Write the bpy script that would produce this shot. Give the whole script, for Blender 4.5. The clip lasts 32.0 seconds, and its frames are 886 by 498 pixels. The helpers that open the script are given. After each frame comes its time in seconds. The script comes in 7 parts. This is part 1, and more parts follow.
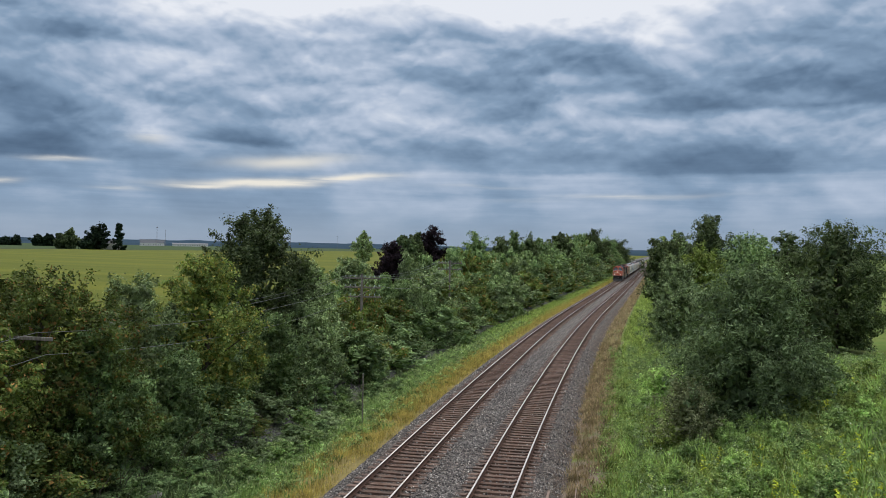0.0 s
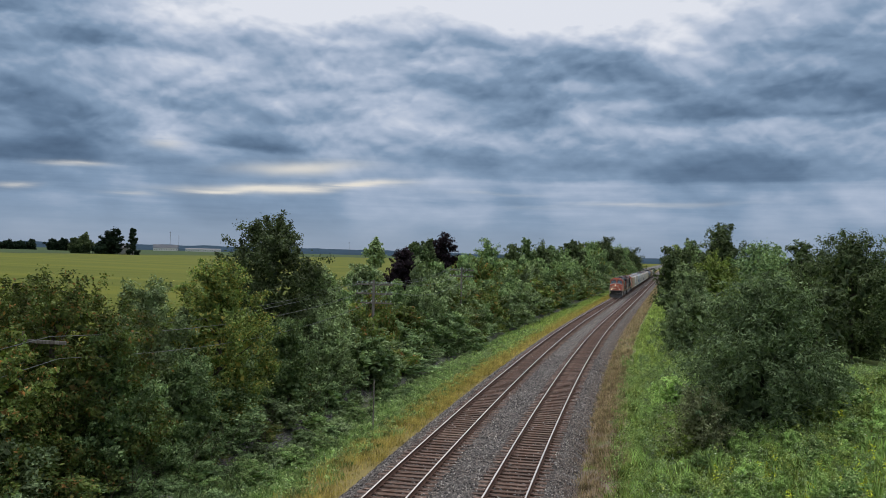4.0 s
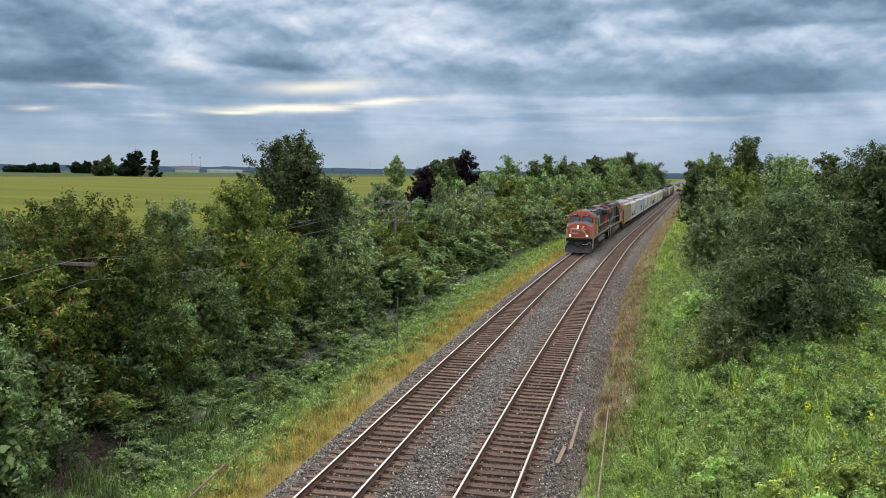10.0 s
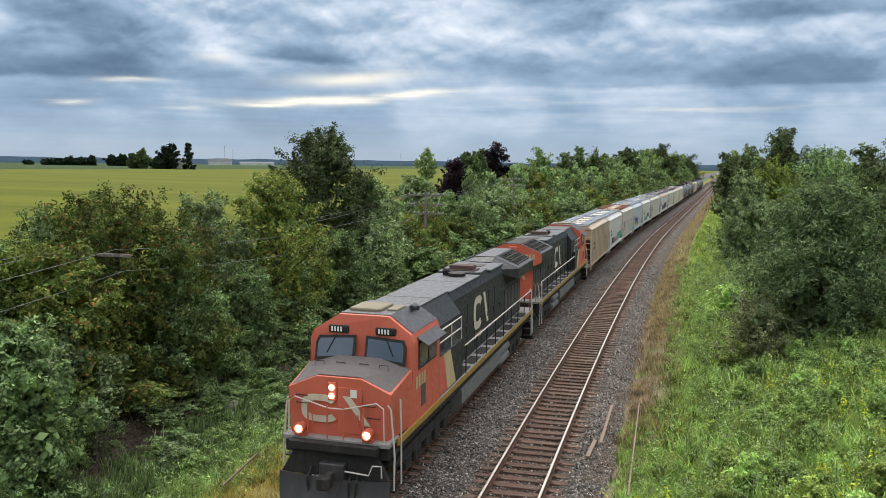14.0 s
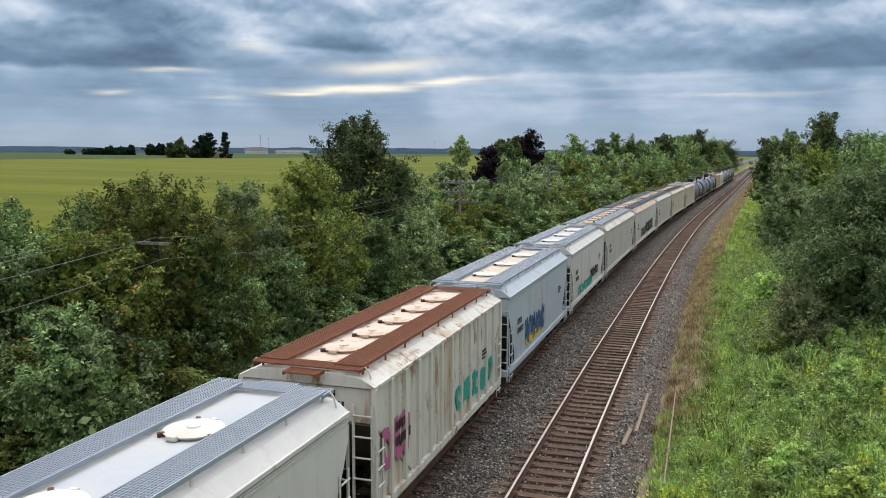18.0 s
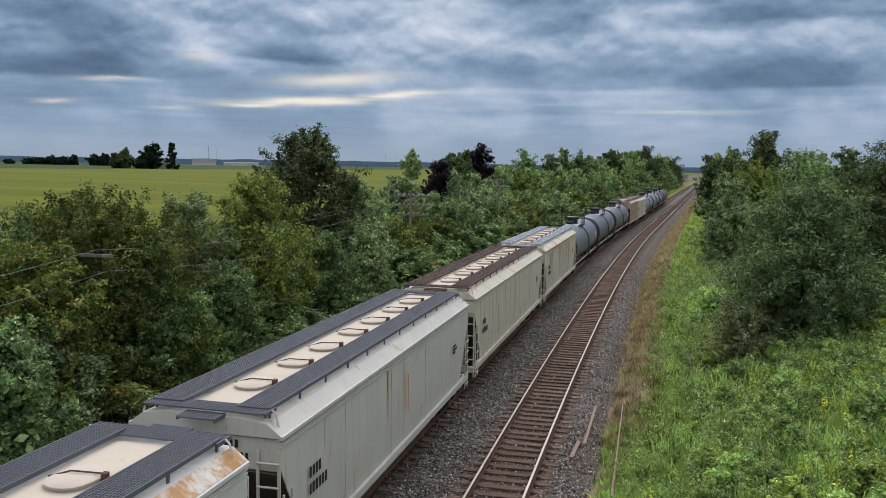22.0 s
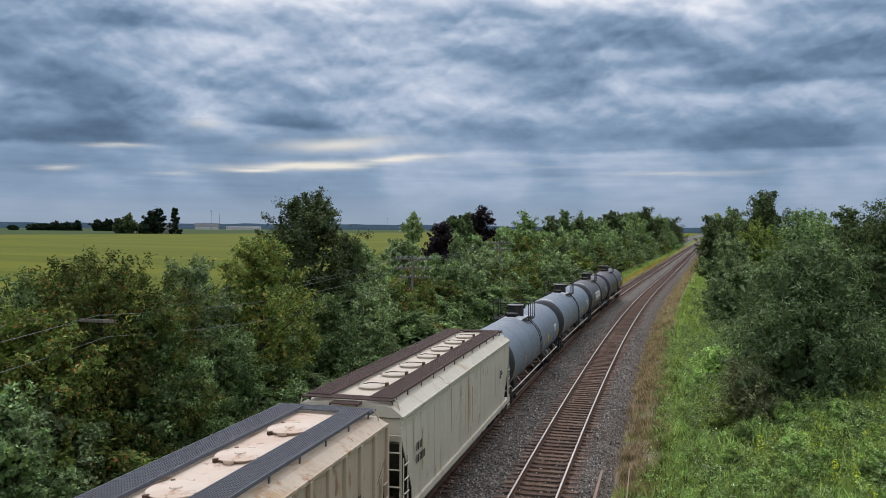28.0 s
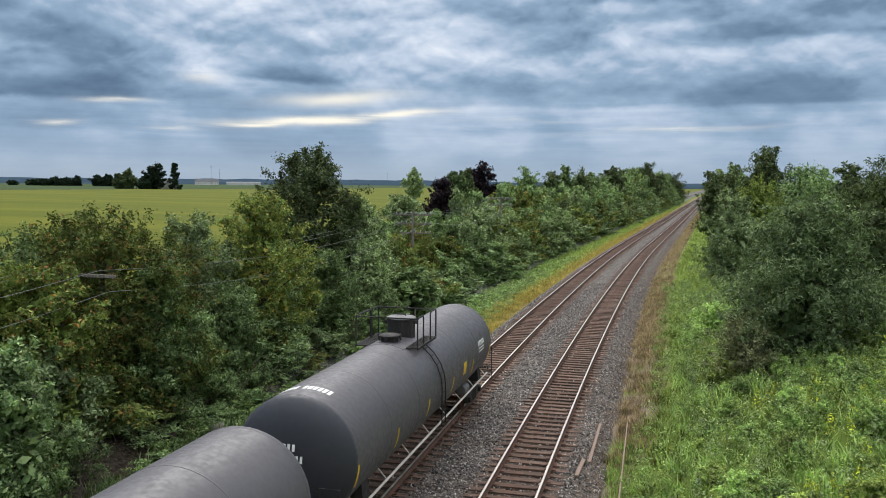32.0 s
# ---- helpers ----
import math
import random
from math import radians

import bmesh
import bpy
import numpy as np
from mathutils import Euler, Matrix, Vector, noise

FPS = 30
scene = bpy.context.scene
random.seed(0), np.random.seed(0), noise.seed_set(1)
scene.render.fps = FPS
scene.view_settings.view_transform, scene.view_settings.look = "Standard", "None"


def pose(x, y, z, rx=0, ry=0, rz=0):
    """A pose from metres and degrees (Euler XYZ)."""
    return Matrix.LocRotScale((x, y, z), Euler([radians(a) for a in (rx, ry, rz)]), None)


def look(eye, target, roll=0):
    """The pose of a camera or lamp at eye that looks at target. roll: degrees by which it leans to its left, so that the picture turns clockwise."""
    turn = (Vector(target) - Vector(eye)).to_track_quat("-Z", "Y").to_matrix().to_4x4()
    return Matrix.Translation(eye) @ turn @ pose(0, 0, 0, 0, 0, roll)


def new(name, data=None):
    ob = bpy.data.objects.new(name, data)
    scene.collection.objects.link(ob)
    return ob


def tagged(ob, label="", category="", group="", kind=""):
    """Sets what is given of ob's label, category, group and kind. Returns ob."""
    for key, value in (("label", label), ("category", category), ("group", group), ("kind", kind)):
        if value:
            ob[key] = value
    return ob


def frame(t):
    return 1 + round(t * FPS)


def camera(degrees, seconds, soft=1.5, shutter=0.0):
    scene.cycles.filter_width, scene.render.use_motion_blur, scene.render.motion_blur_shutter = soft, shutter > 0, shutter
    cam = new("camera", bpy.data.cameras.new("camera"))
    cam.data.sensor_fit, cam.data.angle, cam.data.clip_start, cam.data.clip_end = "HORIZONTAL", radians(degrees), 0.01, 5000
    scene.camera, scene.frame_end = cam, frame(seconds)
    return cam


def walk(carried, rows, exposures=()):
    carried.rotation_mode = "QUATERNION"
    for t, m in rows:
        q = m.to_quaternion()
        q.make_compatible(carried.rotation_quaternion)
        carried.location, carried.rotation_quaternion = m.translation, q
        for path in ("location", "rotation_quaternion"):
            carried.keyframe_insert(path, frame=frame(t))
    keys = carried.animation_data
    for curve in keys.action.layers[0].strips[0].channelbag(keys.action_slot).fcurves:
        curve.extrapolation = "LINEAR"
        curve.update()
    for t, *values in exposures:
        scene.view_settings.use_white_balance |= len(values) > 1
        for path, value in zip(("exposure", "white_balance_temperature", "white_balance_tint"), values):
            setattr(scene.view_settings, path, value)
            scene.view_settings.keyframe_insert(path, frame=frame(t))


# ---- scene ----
import itertools
from math import cos, pi, sin

# ---- camera: hand-held on a road bridge over the line, turning only ----
EYE = (0.0, 0.0, 8.61)
cam = camera(57.0, 32.0, soft=0.9)
PATH = [
    (0, 90.07, -1.02, 11.21), (0.5, 90.41, -1.23, 11.56), (1, 90.52, -1.34, 11.61), (1.5, 90.52, -1.38, 11.62),
    (2, 90.52, -1.34, 11.62), (2.5, 90.53, -1.38, 11.65), (3, 90.52, -1.42, 11.68), (3.5, 90.54, -1.44, 11.70),
    (4, 90.53, -1.38, 12.04), (4.5, 90.52, -1.41, 12.72), (6.5, 90.40, -1.41, 13.36), (7, 90.15, -1.41, 13.41),
    (7.5, 89.32, -1.44, 13.43), (8, 87.95, -0.96, 13.44), (8.5, 86.97, -0.73, 13.40), (9, 85.95, -0.52, 13.50),
    (9.5, 85.20, -0.57, 13.49), (10, 84.76, -0.60, 13.52), (10.5, 84.55, -0.59, 13.53), (11, 84.56, -0.58, 13.94),
    (11.5, 84.56, -0.54, 14.28), (12, 84.55, -0.57, 14.34), (12.5, 84.55, -0.62, 14.34), (13, 84.54, -0.53, 14.66),
    (13.5, 84.52, -0.49, 15.03), (14, 84.19, -0.52, 15.65), (14.5, 83.95, -0.39, 16.62), (15, 83.53, -0.27, 17.69),
    (15.5, 83.20, -0.18, 18.54), (17.5, 83.31, -0.11, 18.82), (18, 83.31, -0.18, 18.04), (18.5, 83.33, -0.34, 17.35),
    (19, 83.35, -0.45, 16.36), (19.5, 83.31, -0.49, 15.52), (20, 83.32, -0.58, 14.99), (20.5, 83.32, -0.64, 14.64),
    (21, 83.80, -0.78, 14.58), (21.5, 84.16, -0.78, 14.61), (22, 84.28, -0.78, 14.60), (22.5, 85.06, -0.97, 14.68),
    (23, 85.85, -1.01, 14.73), (23.5, 86.34, -0.99, 14.71), (24, 86.57, -1.02, 14.70), (24.5, 86.63, -1.01, 14.65),
    (25, 86.98, -0.86, 14.70), (25.5, 87.34, -0.32, 14.69), (26, 87.93, -0.29, 14.70), (26.5, 88.45, -0.21, 14.71),
    (28.5, 88.65, -0.30, 14.69), (29, 88.63, -0.29, 14.68), (29.5, 88.60, -0.33, 14.70), (30, 88.59, -0.31, 14.73),
    (30.5, 87.91, -0.20, 14.74), (31, 86.72, -0.30, 14.69), (31.5, 86.01, -0.39, 14.74), (32, 85.54, -0.35, 14.74),
]
walk(cam, [(t, pose(*EYE, a, b, c)) for t, a, b, c in PATH],
     exposures=((0, -0.2, 6200, 12), (4.5, -0.32, 6150, 13), (7, -0.18, 6150, 13), (9, 0.08, 6350, 12), (12, 0.25, 6500, 10), (15.5, 0.28, 6500, 10), (18, 0.1, 6400, 11), (20, 0.05, 6350, 12), (23, -0.2, 6200, 13), (26, -0.12, 6150, 13), (29, -0.25, 6150, 13), (31, 0.0, 6250, 12), (32, 0.12, 6350, 11)))

# ---- world: broken overcast, low sun behind the cloud, one wide soft sun ----
SUN_AZ, SUN_EL = radians(24.0), radians(42.0)   # to the left of the line, behind the cloud


def vmath(nt, op, a, b=None):
    n = nt.nodes.new("ShaderNodeVectorMath")
    n.operation = op
    for k, v in enumerate((a, b)):
        if v is None:
            continue
        if hasattr(v, "links"):
            nt.links.new(v, n.inputs[k])
        else:
            n.inputs[k].default_value = v
    return n.outputs["Value"] if op in ("LENGTH", "DOT_PRODUCT", "DISTANCE") else n.outputs["Vector"]


def fmath(nt, op, a, b=None, clamp=False):
    n = nt.nodes.new("ShaderNodeMath")
    n.operation, n.use_clamp = op, clamp
    for k, v in enumerate((a, b)):
        if v is None:
            continue
        if hasattr(v, "links"):
            nt.links.new(v, n.inputs[k])
        else:
            n.inputs[k].default_value = v
    return n.outputs[0]


def remap(nt, v, a, b, c=0.0, d=1.0, smooth=True):
    n = nt.nodes.new("ShaderNodeMapRange")
    n.interpolation_type = "SMOOTHSTEP" if smooth else "LINEAR"
    nt.links.new(v, n.inputs[0])
    for k, x in enumerate((a, b, c, d)):
        n.inputs[k + 1].default_value = x
    return n.outputs[0]


def fbm(nt, vec, scale, detail=5.0, rough=0.55, lac=2.0, warp=0.0):
    n = nt.nodes.new("ShaderNodeTexNoise")
    if vec is not None:
        nt.links.new(vec, n.inputs["Vector"])
    for key, v in (("Scale", scale), ("Detail", detail), ("Roughness", rough), ("Lacunarity", lac), ("Distortion", warp)):
        n.inputs[key].default_value = v
    return n.outputs["Fac"]


def mixc(nt, f, a, b, mode="MIX"):
    n = nt.nodes.new("ShaderNodeMix")
    n.data_type, n.blend_type = "RGBA", mode
    for k, v in ((0, f), (6, a), (7, b)):
        if hasattr(v, "links"):
            nt.links.new(v, n.inputs[k])
        elif k == 0:
            n.inputs[k].default_value = v
        else:
            n.inputs[k].default_value = (*v[:3], 1.0)
    return n.outputs[2]


def make_world():
    """Cloud over the whole sky, drawn by bearing and height in degrees: billows, a thin bright part high up, lit streaks low down."""
    w = bpy.data.worlds.new("overcast_sky")
    scene.world = w
    w.use_nodes = True
    nt = w.node_tree
    nt.nodes.clear()
    tc = nt.nodes.new("ShaderNodeTexCoord")
    sep = nt.nodes.new("ShaderNodeSeparateXYZ")
    nt.links.new(tc.outputs["Generated"], sep.inputs[0])
    x, y, z = sep.outputs
    az = fmath(nt, "MULTIPLY", fmath(nt, "ARCTAN2", fmath(nt, "MULTIPLY", x, -1.0), y), 57.2958)
    el = fmath(nt, "MULTIPLY", fmath(nt, "ARCSINE", z), 57.2958)

    def at(da, de, dz):
        c = nt.nodes.new("ShaderNodeCombineXYZ")
        nt.links.new(fmath(nt, "MULTIPLY", az, da), c.inputs[0])
        nt.links.new(fmath(nt, "MULTIPLY", fmath(nt, "ADD", el, dz), de), c.inputs[1])
        c.inputs[2].default_value = 2.3
        return c.outputs[0]

    # billows with lit upper edges, broad decks, level streaks near the horizon
    n1 = fbm(nt, at(0.085, 0.17, 0.0), 1.0, 6.0, 0.50, warp=0.12)
    n1u = fbm(nt, at(0.085, 0.17, 0.6), 1.0, 6.0, 0.50, warp=0.12)
    n2 = fbm(nt, at(0.020, 0.065, 5.0), 1.0, 2.0, 0.4, warp=0.3)
    n3 = fbm(nt, at(0.05, 0.75, 0.0), 1.0, 6.0, 0.6, warp=0.2)
    puff = fbm(nt, at(0.15, 0.28, 0.0), 1.0, 6.0, 0.52, warp=0.1)
    wob = fmath(nt, "MULTIPLY", fmath(nt, "SUBTRACT", n1, 0.5), 7.0)
    curl = fmath(nt, "MULTIPLY", fmath(nt, "SUBTRACT", puff, 0.5), 3.0)
    azw = fmath(nt, "ADD", fmath(nt, "ADD", az, wob), curl)
    elw = fmath(nt, "ADD", fmath(nt, "ADD", el, fmath(nt, "MULTIPLY", wob, 0.4)), fmath(nt, "MULTIPLY", curl, 0.6))

    def lobe(a0, e0, sa, se, amount, soft=True, tilt=0.0):
        da = fmath(nt, "SUBTRACT", azw if soft else az, a0)
        de = fmath(nt, "SUBTRACT", elw if soft else fmath(nt, "ADD", el, fmath(nt, "ADD", fmath(nt, "MULTIPLY", wob, 0.10), fmath(nt, "MULTIPLY", curl, 0.22))), e0)
        de = fmath(nt, "ADD", de, fmath(nt, "MULTIPLY", da, tilt)) if tilt else de
        q = fmath(nt, "ADD", fmath(nt, "POWER", fmath(nt, "DIVIDE", da, sa), 2.0), fmath(nt, "POWER", fmath(nt, "DIVIDE", de, se), 2.0))
        return fmath(nt, "MULTIPLY", fmath(nt, "EXPONENT", fmath(nt, "MULTIPLY", q, -1.0)), amount)

    def bank(a0, sa, base, h, amount):
        """A cumulus mass: dark along its flat base, paling upwards."""
        p = fmath(nt, "POWER", fmath(nt, "DIVIDE", fmath(nt, "SUBTRACT", azw, a0), sa), 4.0)
        e = fmath(nt, "SUBTRACT", fmath(nt, "ADD", el, fmath(nt, "MULTIPLY", curl, 0.45)), base)
        f = fmath(nt, "MULTIPLY", remap(nt, e, -0.15, 0.35), remap(nt, e, h * 0.15, h, 1.0, 0.0))
        return fmath(nt, "MULTIPLY", fmath(nt, "MULTIPLY", fmath(nt, "EXPONENT", fmath(nt, "MULTIPLY", p, -1.0)), f), amount)

    def billow(up):
        """Cauliflower heads: distance from the middle of the nearest heads, at two or three sizes."""
        c = nt.nodes.new("ShaderNodeCombineXYZ")
        nt.links.new(fmath(nt, "MULTIPLY", fmath(nt, "ADD", az, fmath(nt, "ADD", curl, fmath(nt, "MULTIPLY", wob, 0.5))), 0.15), c.inputs[0])
        nt.links.new(fmath(nt, "MULTIPLY", fmath(nt, "ADD", fmath(nt, "ADD", el, up), fmath(nt, "MULTIPLY", curl, 0.55)), 0.27), c.inputs[1])
        v = nt.nodes.new("ShaderNodeTexVoronoi")
        v.feature = "SMOOTH_F1"
        for key, x in (("Scale", 1.0), ("Detail", 3.0), ("Roughness", 0.42), ("Lacunarity", 2.3), ("Smoothness", 0.25)):
            v.inputs[key].default_value = x
        v.normalize = True
        nt.links.new(c.outputs[0], v.inputs["Vector"])
        return v.outputs["Distance"]

    deck = remap(nt, n1, 0.43, 0.57)
    b = fmath(nt, "ADD", 0.53, fmath(nt, "MULTIPLY", fmath(nt, "SUBTRACT", 0.5, deck), 0.20))
    b = fmath(nt, "ADD", b, fmath(nt, "MULTIPLY", fmath(nt, "SUBTRACT", 0.5, puff), 0.22))
    b = fmath(nt, "ADD", b, fmath(nt, "MULTIPLY", fmath(nt, "SUBTRACT", 0.5, n2), 0.34))
    b = fmath(nt, "ADD", b, fmath(nt, "MULTIPLY", fmath(nt, "SUBTRACT", n1, n1u), 0.9))
    heads = fmath(nt, "SUBTRACT", billow(0.5), billow(0.0))
    b = fmath(nt, "ADD", b, fmath(nt, "MULTIPLY", heads, remap(nt, el, 4.5, 8.5, 0.3, 1.9)))
    lowmix = remap(nt, el, 3.0, 9.0, 0.50, 0.10)
    b = fmath(nt, "ADD", b, fmath(nt, "MULTIPLY", fmath(nt, "SUBTRACT", n3, 0.5), lowmix))
    for args in ((3.0, 18.5, 17.0, 2.9, 0.80), (24.0, 16.8, 9.0, 2.4, 0.42), (-4.0, 14.2, 3.0, 1.1, 0.20), (11.5, 13.6, 2.6, 0.9, 0.22), (-1.5, 12.6, 2.4, 0.8, 0.10), (31.5, 12.8, 6.0, 1.6, 0.14), (22.0, 9.9, 2.6, 1.0, 0.16), (30.5, 7.2, 2.2, 1.0, 0.16)):
        b = fmath(nt, "ADD", b, lobe(*args))
    for args in ((43.0, 10.5, 5.3, 3.8, -0.34), (25.7, 3.9, 6.9, 1.7, -0.28), (-2.0, 17.0, 5.2, 3.4, -0.22), (22.0, 4.5, 8.9, 2.0, -0.17), (34.0, 4.0, 12.8, 2.2, -0.18), (28.0, 4.0, 9.2, 1.8, -0.12), (2.0, 5.6, 12.0, 2.6, -0.20), (16.5, 3.0, 4.9, 0.9, -0.12), (-10.0, 8.0, 9.5, 3.4, -0.18), (12.0, 5.0, 14.3, 1.8, -0.12), (2.0, 9.4, 9.0, 3.2, -0.12)):
        b = fmath(nt, "ADD", b, bank(*args))
    n = nt.nodes.new("ShaderNodeValToRGB")
    nt.links.new(b, n.inputs[0])
    stops = ((0.05, (0.085, 0.139, 0.216)), (0.30, (0.166, 0.252, 0.362)), (0.52, (0.284, 0.396, 0.528)), (0.74, (0.53, 0.615, 0.73)), (1.0, (0.93, 0.95, 0.97)))
    e = n.color_ramp.elements
    while len(e) < len(stops):
        e.new(0.5)
    for k, (p, c) in zip(e, stops):
        k.position, k.color = p, (*c, 1.0)
    cloud = n.outputs[0]
    # thin breaks low down where the hidden sun lights the cloud edge
    lit = None
    for a0, e0, sa, se, amount, tilt in ((23.0, 4.45, 6.0, 0.26, 1.0, 0.06), (18.5, 4.75, 3.5, 0.22, 0.9, 0.06), (27.5, 4.1, 2.6, 0.16, 0.9, 0.04), (22.0, 5.9, 3.6, 0.42, 0.62, 0.06), (36.4, 5.4, 1.7, 0.16, 0.6, 0.0), (39.9, 3.9, 1.1, 0.2, 0.75, 0.0), (33.0, 3.6, 1.6, 0.13, 0.4, 0.0), (31.0, 7.1, 1.2, 0.35, 0.35, 0.0), (0.0, 3.75, 5.5, 0.17, 0.5, 0.03), (9.0, 4.4, 3.0, 0.12, 0.3, 0.0)):
        v = lobe(a0, e0, sa, se, amount, False, tilt)
        lit = v if lit is None else fmath(nt, "MAXIMUM", lit, v)
    lit = fmath(nt, "MULTIPLY", lit, remap(nt, n3, 0.36, 0.58, 0.15, 1.25), clamp=True)
    cloud = mixc(nt, lit, cloud, (0.98, 0.92, 0.78))
    sky = nt.nodes.new("ShaderNodeTexSky")
    sky.sky_type, sky.sun_disc = "NISHITA", False
    sky.sun_elevation, sky.sun_rotation = SUN_EL, -SUN_AZ
    clear = mixc(nt, 1.0, sky.outputs[0], (0.05, 0.06, 0.08), "MULTIPLY")
    haze = mixc(nt, 0.2, (0.30, 0.40, 0.53), clear)
    cloud = mixc(nt, remap(nt, el, -0.3, 5.0, 0.9, 0.0), cloud, haze)
    # thick cloud overhead is plain white, and it dims to blue-grey only low down
    cloud = mixc(nt, remap(nt, z, 0.30, 0.6), cloud, (0.445, 0.45, 0.45))
    # an overcast sky is several times as bright overhead as at the horizon
    zen = remap(nt, z, 0.34, 0.85, 1.0, 4.1)
    bg = nt.nodes.new("ShaderNodeBackground")
    nt.links.new(cloud, bg.inputs["Color"])
    nt.links.new(zen, bg.inputs["Strength"])
    out = nt.nodes.new("ShaderNodeOutputWorld")
    nt.links.new(bg.outputs[0], out.inputs[0])


make_world()
sun = new("sun", bpy.data.lights.new("sun", "SUN"))
sun.data.energy, sun.data.angle, sun.data.color = 1.5, radians(35.0), (1.0, 0.95, 0.87)
sun.matrix_world = look((0, 0, 0), (sin(SUN_AZ) * cos(SUN_EL), -cos(SUN_AZ) * cos(SUN_EL), -sin(SUN_EL)))

# ---- materials ----
def mat(name, build, rough=0.8, metal=0.0, spec=0.3):
    """build(nt, bsdf, coord) sets colours and relief of a principled material."""
    m = bpy.data.materials.new(name)
    m.use_nodes = True
    nt = m.node_tree
    b = nt.nodes["Principled BSDF"]
    b.inputs["Roughness"].default_value, b.inputs["Metallic"].default_value = rough, metal
    b.inputs["Specular IOR Level"].default_value = spec
    tc = nt.nodes.new("ShaderNodeTexCoord")
    build(nt, b, tc.outputs["Object"])
    return m


def bump(nt, b, h, strength=0.4, dist=0.02):
    n = nt.nodes.new("ShaderNodeBump")
    n.inputs["Strength"].default_value, n.inputs["Distance"].default_value = strength, dist
    nt.links.new(h, n.inputs["Height"])
    nt.links.new(n.outputs[0], b.inputs["Normal"])


def ramp(nt, f, *stops):
    n = nt.nodes.new("ShaderNodeValToRGB")
    nt.links.new(f, n.inputs[0])
    e = n.color_ramp.elements
    while len(e) < len(stops):
        e.new(0.5)
    for k, (p, c) in zip(e, stops):
        k.position, k.color = p, (*c, 1.0)
    return n.outputs[0]


def foliage(name, *greens, trans=0.22):
    """Leaves: a colour of its own for each leaf, lighter and darker sprays, light through the blade."""
    def build(nt, b, co):
        g = nt.nodes.new("ShaderNodeNewGeometry")
        oi = nt.nodes.new("ShaderNodeObjectInfo")
        n = len(greens)
        leaf = ramp(nt, g.outputs["Random Per Island"], *[(k / max(n - 1, 1), c) for k, c in enumerate(greens)])
        spray = remap(nt, fbm(nt, co, 1.7, 5.0, 0.65), 0.32, 0.68, 0.32, 1.7)
        own = remap(nt, oi.outputs["Random"], 0.0, 1.0, 0.7, 1.35, False)
        f = fmath(nt, "MULTIPLY", spray, own)
        c = mixc(nt, 1.0, leaf, f, "MULTIPLY")
        nt.links.new(c, b.inputs["Base Color"])
        t = nt.nodes.new("ShaderNodeBsdfTranslucent")
        nt.links.new(mixc(nt, 1.0, c, (1.25, 1.3, 0.7), "MULTIPLY"), t.inputs[0])
        mx = nt.nodes.new("ShaderNodeMixShader")
        mx.inputs[0].default_value = trans
        nt.links.new(b.outputs[0], mx.inputs[1])
        nt.links.new(t.outputs[0], mx.inputs[2])
        nt.links.new(mx.outputs[0], nt.nodes["Material Output"].inputs[0])
    return mat(name, build, rough=0.75, spec=0.12)


